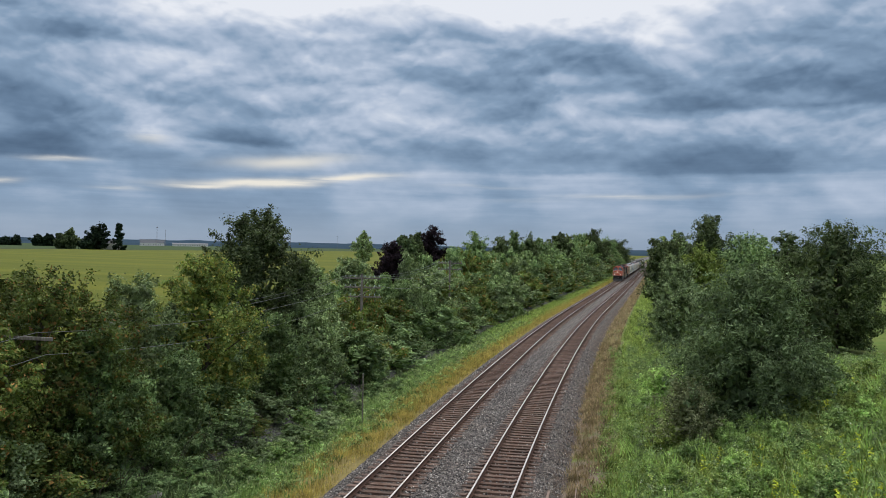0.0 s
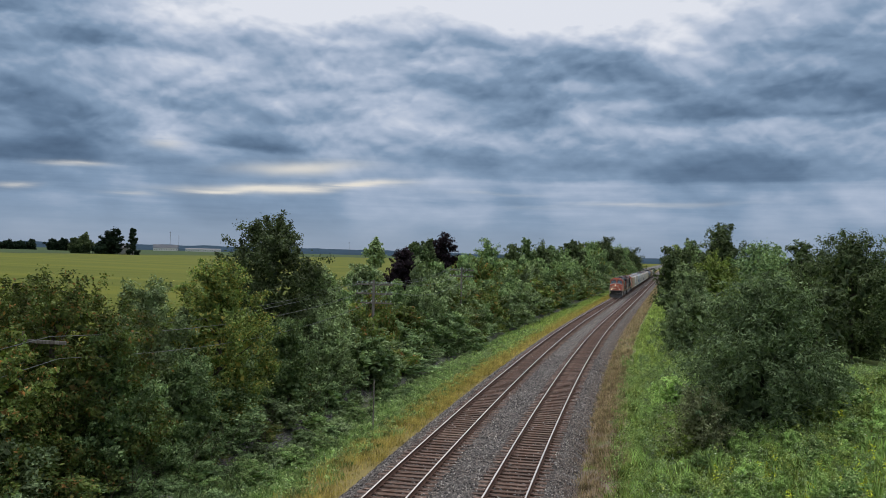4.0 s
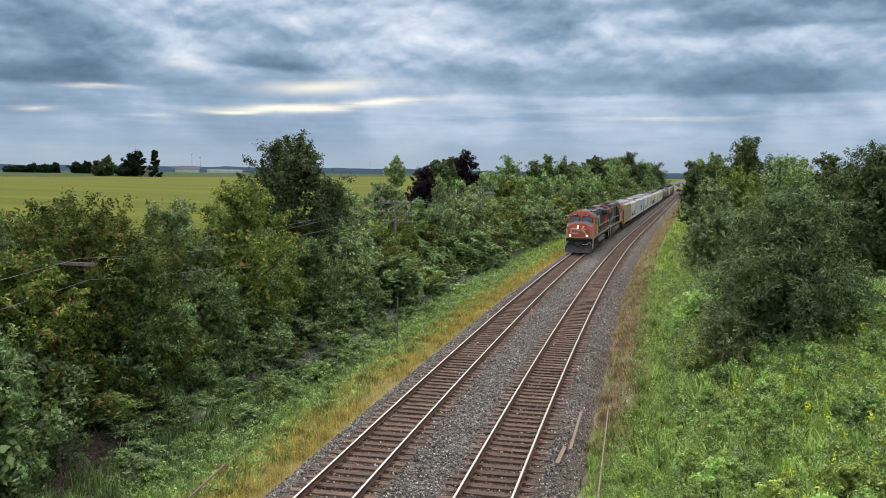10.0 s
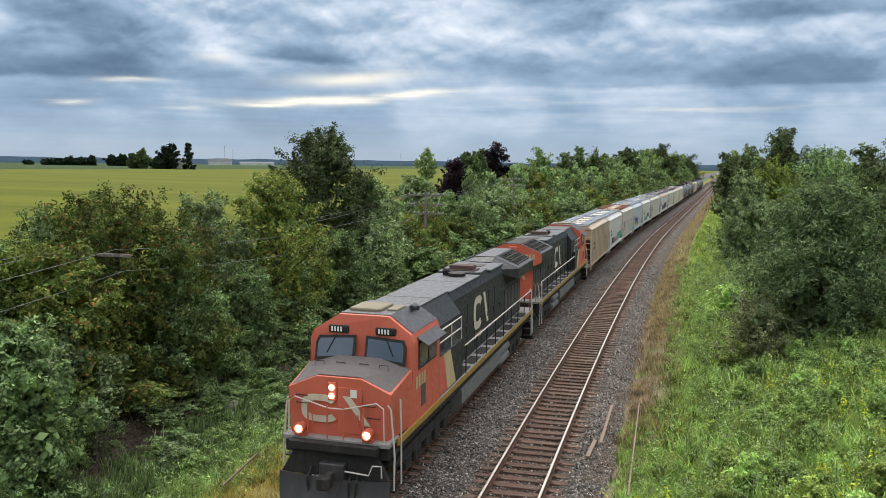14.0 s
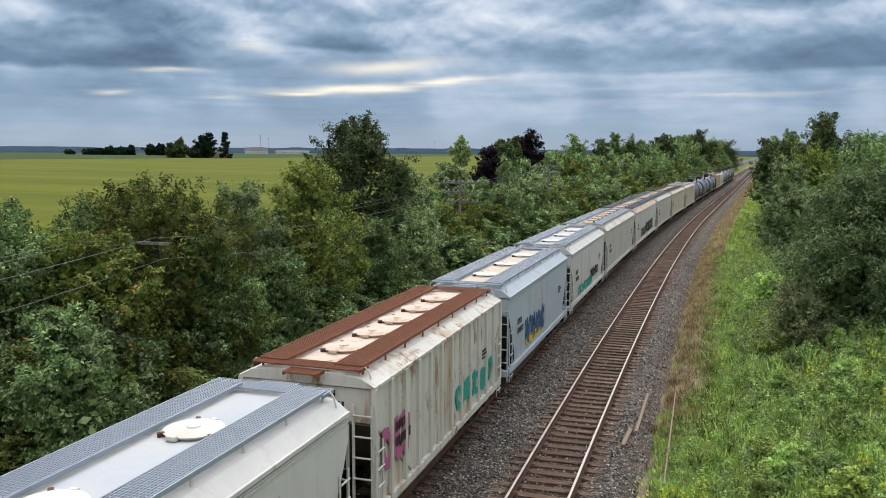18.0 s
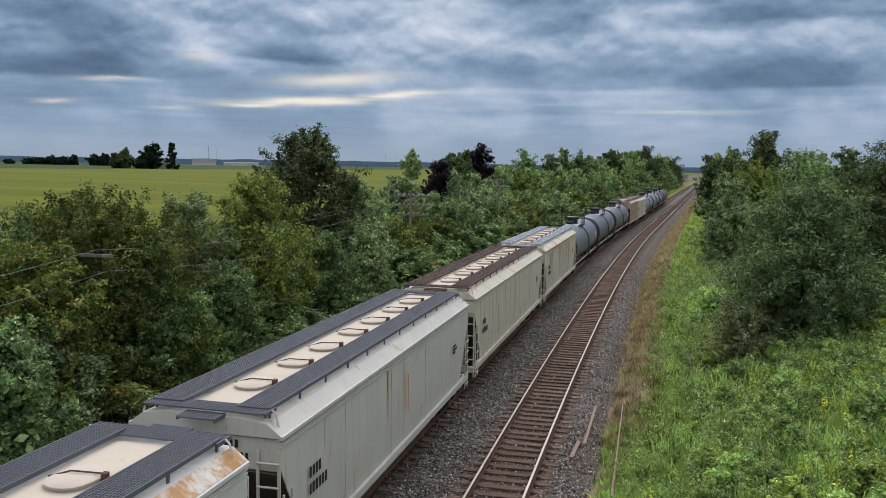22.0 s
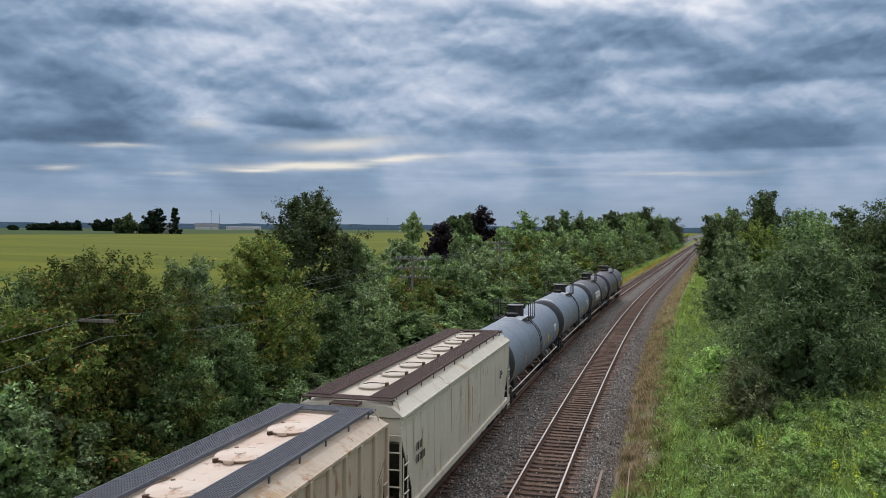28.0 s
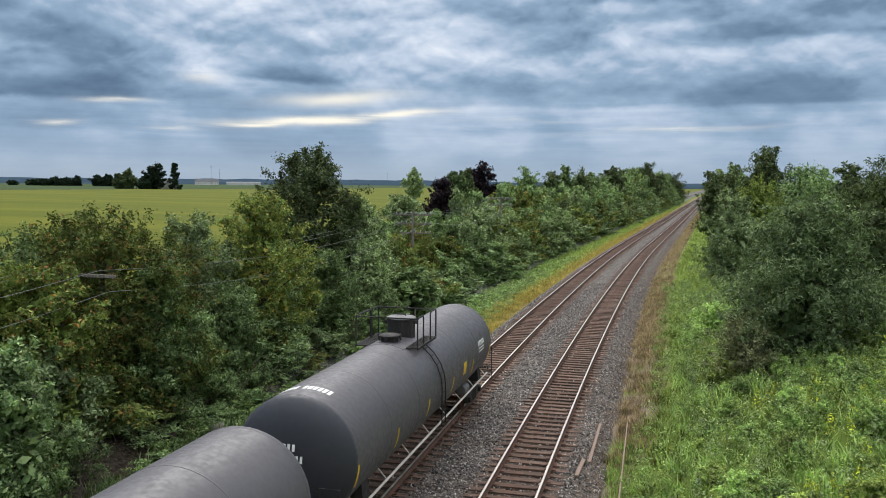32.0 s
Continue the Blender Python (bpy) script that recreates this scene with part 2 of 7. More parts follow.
LEAF = {
    "oak": foliage("leaf_oak", (0.044, 0.067, 0.031), (0.080, 0.108, 0.047), (0.135, 0.165, 0.082)),
    "green": foliage("leaf_green", (0.075, 0.125, 0.054), (0.148, 0.218, 0.092), (0.275, 0.355, 0.165)),
    "lime": foliage("leaf_lime", (0.12, 0.175, 0.044), (0.215, 0.280, 0.070), (0.35, 0.400, 0.12)),
    "sumac": foliage("leaf_sumac", (0.048, 0.078, 0.025), (0.083, 0.124, 0.033), (0.132, 0.179, 0.046), (0.098, 0.138, 0.038), (0.181, 0.197, 0.055), (0.117, 0.151, 0.043), (0.146, 0.184, 0.048), (0.098, 0.138, 0.038), (0.352, 0.174, 0.063)),
    "yellow": foliage("leaf_yellowing", (0.085, 0.130, 0.036), (0.120, 0.175, 0.050), (0.170, 0.230, 0.066), (0.21, 0.265, 0.075), (0.25, 0.29, 0.08), (0.42, 0.32, 0.08)),
    "purple": foliage("leaf_purple", (0.018, 0.014, 0.020), (0.030, 0.018, 0.028), (0.04, 0.026, 0.032), trans=0.2),
    "grey": foliage("leaf_grey_green", (0.104, 0.148, 0.070), (0.190, 0.252, 0.120), (0.325, 0.395, 0.21)),
    "willow": foliage("leaf_willow", (0.072, 0.108, 0.052), (0.135, 0.192, 0.090), (0.240, 0.315, 0.155)),
    "olive": foliage("leaf_olive_grey", (0.15, 0.17, 0.085), (0.25, 0.275, 0.14), (0.37, 0.39, 0.23)),
    "ditch": foliage("leaf_ditch_weed", (0.085, 0.150, 0.050), (0.150, 0.245, 0.080), (0.250, 0.350, 0.130), (0.30, 0.34, 0.16)),
    "conifer": foliage("leaf_conifer", (0.010, 0.022, 0.012), (0.018, 0.034, 0.018), (0.03, 0.048, 0.024), trans=0.1),
    "grass": foliage("blade_grass", (0.316, 0.383, 0.112), (0.137, 0.217, 0.057), (0.220, 0.311, 0.081), (0.316, 0.397, 0.124), (0.399, 0.410, 0.191)),
    "weed": foliage("leaf_weed", (0.165, 0.275, 0.082), (0.290, 0.420, 0.130), (0.44, 0.56, 0.22)),
    "dry": foliage("blade_dry", (0.30, 0.27, 0.08), (0.46, 0.36, 0.11), (0.56, 0.43, 0.17), (0.27, 0.30, 0.07)),
    "straw": foliage("blade_straw", (0.273, 0.200, 0.130), (0.367, 0.270, 0.180), (0.441, 0.340, 0.240), (0.168, 0.180, 0.060)),
    "goldenrod": foliage("flower_goldenrod", (0.36, 0.38, 0.035), (0.44, 0.45, 0.04), (0.26, 0.33, 0.045)),
    "white": foliage("flower_white", (0.65, 0.66, 0.58), (0.75, 0.75, 0.68), (0.5, 0.52, 0.42)),
}


def b_bark(nt, b, co):
    n = fbm(nt, vmath(nt, "MULTIPLY", co, (9.0, 9.0, 1.6)), 1.0, 6.0)
    nt.links.new(ramp(nt, n, (0.3, (0.035, 0.028, 0.022)), (0.7, (0.13, 0.11, 0.09))), b.inputs["Base Color"])
    bump(nt, b, n, 0.6)


BARK = mat("bark", b_bark, 0.9)


def b_ground(nt, b, co):
    uv = nt.nodes.new("ShaderNodeUVMap")
    s = nt.nodes.new("ShaderNodeSeparateXYZ")
    nt.links.new(uv.outputs[0], s.inputs[0])
    u, v = s.outputs[0], s.outputs[1]
    wob = fmath(nt, "MULTIPLY", fmath(nt, "SUBTRACT", fbm(nt, co, 0.35, 4.0), 0.5), 3.0)
    uw = fmath(nt, "ADD", u, wob)
    big, fine = fbm(nt, co, 0.25, 4.0), fbm(nt, co, 6.0, 6.0)
    green = mixc(nt, fine, (0.06, 0.105, 0.018), (0.13, 0.195, 0.036))
    green = mixc(nt, remap(nt, big, 0.4, 0.65), green, (0.14, 0.17, 0.04))
    soil = mixc(nt, remap(nt, fbm(nt, co, 5.0, 7.0, 0.75), 0.38, 0.62), (0.020, 0.016, 0.012), (0.085, 0.068, 0.052))
    grit = mixc(nt, remap(nt, fbm(nt, co, 9.0, 5.0, 0.8), 0.42, 0.60), (0.035, 0.033, 0.033), (0.24, 0.23, 0.225))
    soil = mixc(nt, remap(nt, v, 30.0, 38.0), soil, grit)
    dry = mixc(nt, fbm(nt, co, 11.0, 6.0, 0.7), (0.07, 0.055, 0.042), (0.30, 0.235, 0.175))
    dry = mixc(nt, remap(nt, big, 0.50, 0.62), dry, green)
    edge = fmath(nt, "SUBTRACT", uw, remap(nt, v, 26.0, 42.0, -1.2, 0.05))
    c = mixc(nt, remap(nt, edge, 0.0, 1.0, 1.0, 0.0), green, dry)
    gold = mixc(nt, fine, (0.14, 0.12, 0.045), (0.30, 0.235, 0.09))
    c = mixc(nt, remap(nt, u, -8.0, -7.0, 1.0, 0.0), c, gold)
    left = remap(nt, uw, -13.2, -12.2)
    c = mixc(nt, left, mixc(nt, remap(nt, uw, -17.5, -15.5), soil, green), c)
    # crop field: faint drilled rows, greener and riper stretches
    stripe = fbm(nt, vmath(nt, "MULTIPLY", co, (0.004, 0.05, 0.0)), 1.0, 4.0, 0.6)
    crop = mixc(nt, remap(nt, stripe, 0.35, 0.65), (0.098, 0.111, 0.009), (0.144, 0.146, 0.012))
    crop = mixc(nt, fmath(nt, "MULTIPLY", fbm(nt, co, 1.1, 5.0), 0.5), crop, (0.062, 0.088, 0.010))
    far = remap(nt, u, -430.0, -426.0, 1.0, 0.0)
    crop = mixc(nt, far, crop, mixc(nt, stripe, (0.032, 0.056, 0.018), (0.052, 0.082, 0.026)))
    track = fmath(nt, "MULTIPLY", remap(nt, u, -428.0, -426.0, 1.0, 0.0), remap(nt, u, -440.0, -438.0))
    crop = mixc(nt, track, crop, (0.03, 0.04, 0.018))
    c = mixc(nt, remap(nt, u, -34.0, -30.0, 1.0, 0.0), c, crop)
    nt.links.new(c, b.inputs["Base Color"])
    bump(nt, b, fine, 0.5, 0.06)


GROUND = mat("ground_grass_and_field", b_ground, 0.95, spec=0.1)


def b_ballast(nt, b, co):
    v = nt.nodes.new("ShaderNodeTexVoronoi")
    v.inputs["Scale"].default_value = 16.0
    nt.links.new(co, v.inputs["Vector"])
    s = nt.nodes.new("ShaderNodeSeparateColor")
    nt.links.new(v.outputs["Color"], s.inputs[0])
    stone = ramp(nt, s.outputs[0], (0.0, (0.050, 0.044, 0.040)), (0.45, (0.140, 0.124, 0.113)), (0.8, (0.25, 0.226, 0.205)), (1.0, (0.50, 0.45, 0.40)))
    grime = remap(nt, fbm(nt, co, 0.5, 5.0), 0.35, 0.7)
    stone = mixc(nt, fmath(nt, "MULTIPLY", grime, 0.5), stone, mixc(nt, 1.0, stone, (0.75, 0.6, 0.5), "MULTIPLY"))
    # iron-brown stain between and beside the rails, soil creeping in on the outer shoulders
    uv = nt.nodes.new("ShaderNodeUVMap")
    su = nt.nodes.new("ShaderNodeSeparateXYZ")
    nt.links.new(uv.outputs[0], su.inputs[0])
    # the stain's tint is deepened so that the gaps between ties look dark
    for cx in (-3.815, -7.931):
        near = remap(nt, fmath(nt, "ABSOLUTE", fmath(nt, "SUBTRACT", su.outputs[0], cx)), 0.85, 1.7, 0.9, 0.0)
        stone = mixc(nt, near, stone, mixc(nt, 1.0, stone, (0.50, 0.39, 0.33), "MULTIPLY"))
    soil = fmath(nt, "MULTIPLY", remap(nt, su.outputs[0], -2.5, -1.7), remap(nt, fbm(nt, co, 2.2, 5.0, 0.65), 0.38, 0.58))
    stone = mixc(nt, soil, stone, (0.16, 0.115, 0.085))
    gap = remap(nt, v.outputs["Distance"], 0.25, 0.75, 1.0, 0.35)
    nt.links.new(mixc(nt, 1.0, stone, gap, "MULTIPLY"), b.inputs["Base Color"])
    bump(nt, b, fmath(nt, "SUBTRACT", 1.0, v.outputs["Distance"]), 0.9, 0.05)


BALLAST = mat("ballast_stone", b_ballast, 0.9)


def b_stone(nt, b, co):
    g = nt.nodes.new("ShaderNodeNewGeometry")
    nt.links.new(ramp(nt, g.outputs["Random Per Island"], (0.0, (0.04, 0.038, 0.04)), (0.5, (0.15, 0.138, 0.13)), (0.85, (0.30, 0.275, 0.255)), (1.0, (0.58, 0.53, 0.48))), b.inputs["Base Color"])


STONE = mat("crushed_stone", b_stone, 0.9)


def b_tie(nt, b, co):
    oi = nt.nodes.new("ShaderNodeObjectInfo")
    g = nt.nodes.new("ShaderNodeNewGeometry")
    grain = fbm(nt, vmath(nt, "MULTIPLY", co, (1.5, 26.0, 26.0)), 1.0, 6.0, 0.65)
    c = ramp(nt, grain, (0.3, (0.032, 0.021, 0.016)), (0.52, (0.125, 0.080, 0.060)), (0.72, (0.28, 0.20, 0.155)))
    r = fmath(nt, "FRACT", fmath(nt, "ADD", oi.outputs["Random"], g.outputs["Random Per Island"]))
    c = mixc(nt, 1.0, c, remap(nt, r, 0, 1, 0.6, 1.35, False), "MULTIPLY")
    c = mixc(nt, remap(nt, fbm(nt, co, 1.4, 4.0), 0.5, 0.7), c, (0.12, 0.066, 0.045))
    nt.links.new(c, b.inputs["Base Color"])
    bump(nt, b, grain, 0.7, 0.02)


TIE = mat("weathered_tie_wood", b_tie, 0.9)


def b_rust(nt, b, co):
    n = fbm(nt, co, 5.0, 6.0, 0.65)
    nt.links.new(ramp(nt, n, (0.3, (0.055, 0.030, 0.022)), (0.6, (0.12, 0.062, 0.042)), (0.8, (0.17, 0.095, 0.06))), b.inputs["Base Color"])
    bump(nt, b, n, 0.3, 0.01)


RUST = mat("rusted_steel", b_rust, 0.85)


def b_railhead(nt, b, co):
    n = fbm(nt, vmath(nt, "MULTIPLY", co, (30.0, 1.0, 1.0)), 1.0, 4.0)
    nt.links.new(ramp(nt, n, (0.2, (0.38, 0.35, 0.325)), (0.8, (0.56, 0.52, 0.485))), b.inputs["Base Color"])


RAILHEAD = mat("polished_rail_head", b_railhead, 0.42, 0.75)


def paint(name, col, rough=0.55, dirt=0.35, dirtcol=(0.10, 0.085, 0.07), rust=0.0, metal=0.0, streak=True, fade=0.12, rustcol=((0.16, 0.065, 0.025), (0.34, 0.16, 0.07))):
    """Weathered paint: patchy fading, vertical grime runs, rust blooms."""
    def build(nt, b, co):
        n1, n2 = fbm(nt, co, 0.7, 5.0, 0.6), fbm(nt, co, 7.0, 5.0, 0.6)
        c = mixc(nt, n1, tuple(x * (1 - fade) for x in col), tuple(min(1.0, x * (1 + fade)) for x in col))
        if streak:
            runs = fbm(nt, vmath(nt, "MULTIPLY", co, (3.0, 3.0, 0.35)), 1.0, 6.0, 0.7)
            f = fmath(nt, "MULTIPLY", remap(nt, runs, 0.45, 0.75), dirt)
        else:
            f = fmath(nt, "MULTIPLY", remap(nt, n1, 0.4, 0.75), dirt)
        c = mixc(nt, f, c, dirtcol)
        if rust:
            r = fmath(nt, "MULTIPLY", remap(nt, fbm(nt, vmath(nt, "MULTIPLY", co, (2.2, 2.2, 0.9)), 1.0, 7.0, 0.72), 0.66 - 0.22 * rust, 0.76 - 0.15 * rust), 0.9)
            c = mixc(nt, r, c, mixc(nt, n2, *rustcol))
            if streak:
                run = fbm(nt, vmath(nt, "MULTIPLY", co, (1.0, 2.3, 0.10)), 1.0, 6.0, 0.72)
                f = fmath(nt, "MULTIPLY", remap(nt, run, 0.60 - 0.12 * rust, 0.70 - 0.12 * rust), remap(nt, fbm(nt, co, 0.45, 3.0), 0.4, 0.6, 0.15, 0.75))
                c = mixc(nt, f, c, mixc(nt, n2, (0.30, 0.15, 0.045), (0.42, 0.25, 0.10)))
        nt.links.new(c, b.inputs["Base Color"])
        nt.links.new(remap(nt, n2, 0.3, 0.7, rough - 0.1, rough + 0.15), b.inputs["Roughness"])
        bump(nt, b, n2, 0.12, 0.01)
    return mat(name, build, rough, metal)


def glow(name, col, strength):
    m = bpy.data.materials.new(name)
    m.use_nodes = True
    b = m.node_tree.nodes["Principled BSDF"]
    b.inputs["Emission Color"].default_value = (*col, 1)
    b.inputs["Emission Strength"].default_value = strength
    b.inputs["Base Color"].default_value = (0.9, 0.9, 0.85, 1)
    return m


def b_glass(nt, b, co):
    b.inputs["Base Color"].default_value = (0.018, 0.022, 0.027, 1)
    b.inputs["Specular IOR Level"].default_value, b.inputs["IOR"].default_value = 1.0, 1.9


GLASS = mat("cab_glass", b_glass, 0.06)
STEEL_DARK = paint("dirty_black_steel", (0.022, 0.021, 0.021), 0.7, 0.5, (0.085, 0.07, 0.058), fade=0.25)
GALV = paint("galvanised_grating", (0.30, 0.34, 0.40), 0.5, 0.25, (0.2, 0.19, 0.18), metal=0.3)
BOARD_RUST = paint("rusty_grating", (0.095, 0.064, 0.058), 0.85, 0.5, (0.15, 0.085, 0.065))
BOARD_ORANGE = paint("orange_rusted_grating", (0.19, 0.075, 0.042), 0.9, 0.5, (0.27, 0.12, 0.06))
BOARD_DARK = paint("weathered_dark_grating", (0.10, 0.107, 0.13), 0.7, 0.4, (0.14, 0.095, 0.08))
WHITE_PAINT = paint("white_lettering_paint", (0.75, 0.75, 0.74), 0.6, 0.2)
BLACK_PAINT = paint("black_lettering_paint", (0.02, 0.02, 0.022), 0.6, 0.2)
YELLOW_TAPE = paint("yellow_reflective_tape", (0.75, 0.48, 0.03), 0.5, 0.2)

# ---- mesh helpers ----
class Shape:
    """Collects vertices and faces of one mesh."""

    def __init__(self):
        self.v, self.f = [], []

    def add(self, verts, faces, m=None):
        k = len(self.v)
        self.v += [tuple(m @ Vector(p)) for p in verts] if m else [tuple(p) for p in verts]
        self.f += [tuple(i + k for i in f) for f in faces]
        return self

    def box(self, x0, x1, y0, y1, z0, z1, m=None, c=0.0):
        """A box, its upright and level edges cut by c."""
        if c <= 0:
            vs = [(x, y, z) for z in (z0, z1) for x, y in ((x0, y0), (x1, y0), (x1, y1), (x0, y1))]
            return self.add(vs, [(3, 2, 1, 0), (4, 5, 6, 7), (0, 1, 5, 4), (1, 2, 6, 5), (2, 3, 7, 6), (3, 0, 4, 7)], m)
        ring = lambda d: [(x0 + d, y0), (x1 - d, y0), (x1, y0 + d), (x1, y1 - d), (x1 - d, y1), (x0 + d, y1), (x0, y1 - d), (x0, y0 + d)]
        inner = [(x0 + c, y0 + c), (x1 - c, y0 + c), (x1 - c, y0 + c), (x1 - c, y1 - c), (x1 - c, y1 - c), (x0 + c, y1 - c), (x0 + c, y1 - c), (x0 + c, y0 + c)]
        lift = [(a * 0.5 + p * 0.5, b * 0.5 + q * 0.5) for (a, b), (p, q) in zip(ring(c), inner)]
        vs = [(*p, z0) for p in lift] + [(*p, z0 + c * 0.6) for p in ring(c)] + [(*p, z1 - c * 0.6) for p in ring(c)] + [(*p, z1) for p in lift]
        fs = [tuple(range(7, -1, -1)), tuple(range(24, 32))]
        for r in range(3):
            fs += [(r * 8 + i, r * 8 + (i + 1) % 8, r * 8 + 8 + (i + 1) % 8, r * 8 + 8 + i) for i in range(8)]
        return self.add(vs, fs, m)

    def tube(self, pts, r, n=6, r2=None, cap=True):
        """A round bar along a line of points."""
        pts = [Vector(p) for p in pts]
        k0 = len(self.v)
        up = None
        for i, p in enumerate(pts):
            a = (pts[min(i + 1, len(pts) - 1)] - pts[max(i - 1, 0)]).normalized()
            s = a.cross(Vector((0, 0, 1)) if abs(a.z) < 0.9 else Vector((1, 0, 0))).normalized()
            t = s.cross(a)
            rr = r if r2 is None else r + (r2 - r) * i / max(len(pts) - 1, 1)
            self.v += [tuple(p + (s * cos(2 * pi * k / n) + t * sin(2 * pi * k / n)) * rr) for k in range(n)]
        for i in range(len(pts) - 1):
            a = k0 + i * n
            self.f += [(a + k, a + (k + 1) % n, a + n + (k + 1) % n, a + n + k) for k in range(n)]
        if cap:
            self.f += [tuple(range(k0 + n - 1, k0 - 1, -1)), tuple(range(k0 + (len(pts) - 1) * n, k0 + len(pts) * n))]
        return self

    def loft(self, rings, closed=True, caps=True):
        """Skins equal rings of points."""
        k0, n = len(self.v), len(rings[0])
        for r in rings:
            self.v += [tuple(p) for p in r]
        for i in range(len(rings) - 1):
            a = k0 + i * n
            self.f += [(a + k, a + (k + 1) % n, a + n + (k + 1) % n, a + n + k) for k in range(n if closed else n - 1)]
        if caps and closed:
            self.f += [tuple(range(k0 + n - 1, k0 - 1, -1)), tuple(range(k0 + (len(rings) - 1) * n, k0 + len(rings) * n))]
        return self

    def turned(self, profile, axis="z", n=24, at=(0, 0, 0)):
        """Spins (radius, height) pairs about an axis."""
        rings = []
        for r, h in profile:
            ring = []
            for k in range(n):
                a, b = r * cos(2 * pi * k / n), r * sin(2 * pi * k / n)
                p = {"z": (a, b, h), "y": (b, h, a), "x": (h, a, b)}[axis]
                ring.append((p[0] + at[0], p[1] + at[1], p[2] + at[2]))
            rings.append(ring)
        return self.loft(rings)

    def plate(self, pts, d):
        """A flat plate of thickness along the vector d."""
        d = Vector(d)
        return self.loft([[Vector(p) for p in pts], [Vector(p) + d for p in pts]])

    def mesh(self, name, smooth=0.0):
        me = bpy.data.meshes.new(name)
        me.from_pydata(self.v, [], self.f)
        bm = bmesh.new()
        bm.from_mesh(me)
        bmesh.ops.recalc_face_normals(bm, faces=bm.faces)
        bm.to_mesh(me)
        bm.free()
        if smooth:
            me.polygons.foreach_set("use_smooth", [True] * len(me.polygons))
            me.set_sharp_from_angle(angle=radians(smooth))
        return me


def part(name, shape, material, parent, label="", smooth=0.0, at=None):
    """One mesh object under a thing or a part. shape: a Shape, or a mesh to share."""
    me = shape.mesh(name, smooth) if isinstance(shape, Shape) else shape
    if material and not me.materials:
        me.materials.append(material)
    ob = new(name, me)
    ob.parent = parent
    if at is not None:
        ob.matrix_basis = at
    return tagged(ob, label)


def np_mesh(name, verts, quads, material):
    """A mesh from arrays: verts (n, 3), quads (m, 4)."""
    me = bpy.data.meshes.new(name)
    me.vertices.add(len(verts))
    me.vertices.foreach_set("co", np.asarray(verts, np.float32).ravel())
    me.loops.add(quads.size)
    me.loops.foreach_set("vertex_index", np.asarray(quads, np.int32).ravel())
    k = quads.shape[1]
    me.polygons.add(len(quads))
    me.polygons.foreach_set("loop_start", np.arange(0, quads.size, k, dtype=np.int32))
    me.polygons.foreach_set("loop_total", np.full(len(quads), k, np.int32))
    me.update(calc_edges=True)
    me.validate()
    me.materials.append(material)
    return me


# ---- plan of the line: left track 4.1 m from the right one, easing into a right-hand bend ----
RIGHT_X, SPACING, LEFT_X = -3.815, 4.116, -3.815 - 4.116
BEND, BEND_A, BEND_B = 0.000629, 21.55, 125.8


def bend(y):
    u, v = np.clip(y - BEND_A, 0, None), np.clip(y - BEND_B, 0, None)
    return BEND * (u * u - v * v) / 2


def bend_slope(y):
    return BEND * (np.clip(y - BEND_A, 0, None) - np.clip(y - BEND_B, 0, None))


def lerp(x, *knots):
    return np.interp(x, [k[0] for k in knots], [k[1] for k in knots])


def rough_noise(x, y, s, seed=0):
    return noise.noise((x * s + seed * 17.3, y * s - seed * 9.1, seed * 3.7))


def ground_z(x, y):
    """Height of the ground; u is measured across the line."""
    u = x - float(bend(y))
    z = float(lerp(u, (-2000, 7.0), (-700, 7.0), (-60, 0.3), (-26, -0.2), (-19, -0.7), (-16.2, -1.5), (-14.5, -1.3), (-12, -0.95), (-10.6, -0.78),
                   (-10.3, -0.9), (-1.4, -0.9), (-1.2, -0.72), (0.5, -0.45), (4, 0.0), (12, 0.7), (40, 0.5), (400, 1.0), (2000, 6.0)))
    # fill of the bridge approach, beside the near end of the verge
    z += max(0.0, 19.0 - y) * 0.30 * float(lerp(u, (0.5, 0), (6, 1)))
    z += float(lerp(u, (1, 0), (4, 0.35), (8, 1.15), (12, 2.15), (16, 3.0), (24, 3.6), (40, 2.0), (60, 0))) * float(lerp(y, (-40, 1), (40, 1), (48, 0.75), (62, 0)))
    if -11 < u < -1.3:
        return z
    amp = 0.10 if abs(u) < 40 else 0.3
    return z + amp * rough_noise(x, y, 0.35) + 0.5 * amp * rough_noise(x, y, 1.1, 2)

# ---- ground, ballast bed, tracks ----
def spread(*segs):
    """Numbers from (start, end, step) stretches."""
    out = []
    for a, b, s in segs:
        n = max(1, round((b - a) / s))
        out += [a + (b - a) * k / n for k in range(n)]
    return out + [segs[-1][1]]


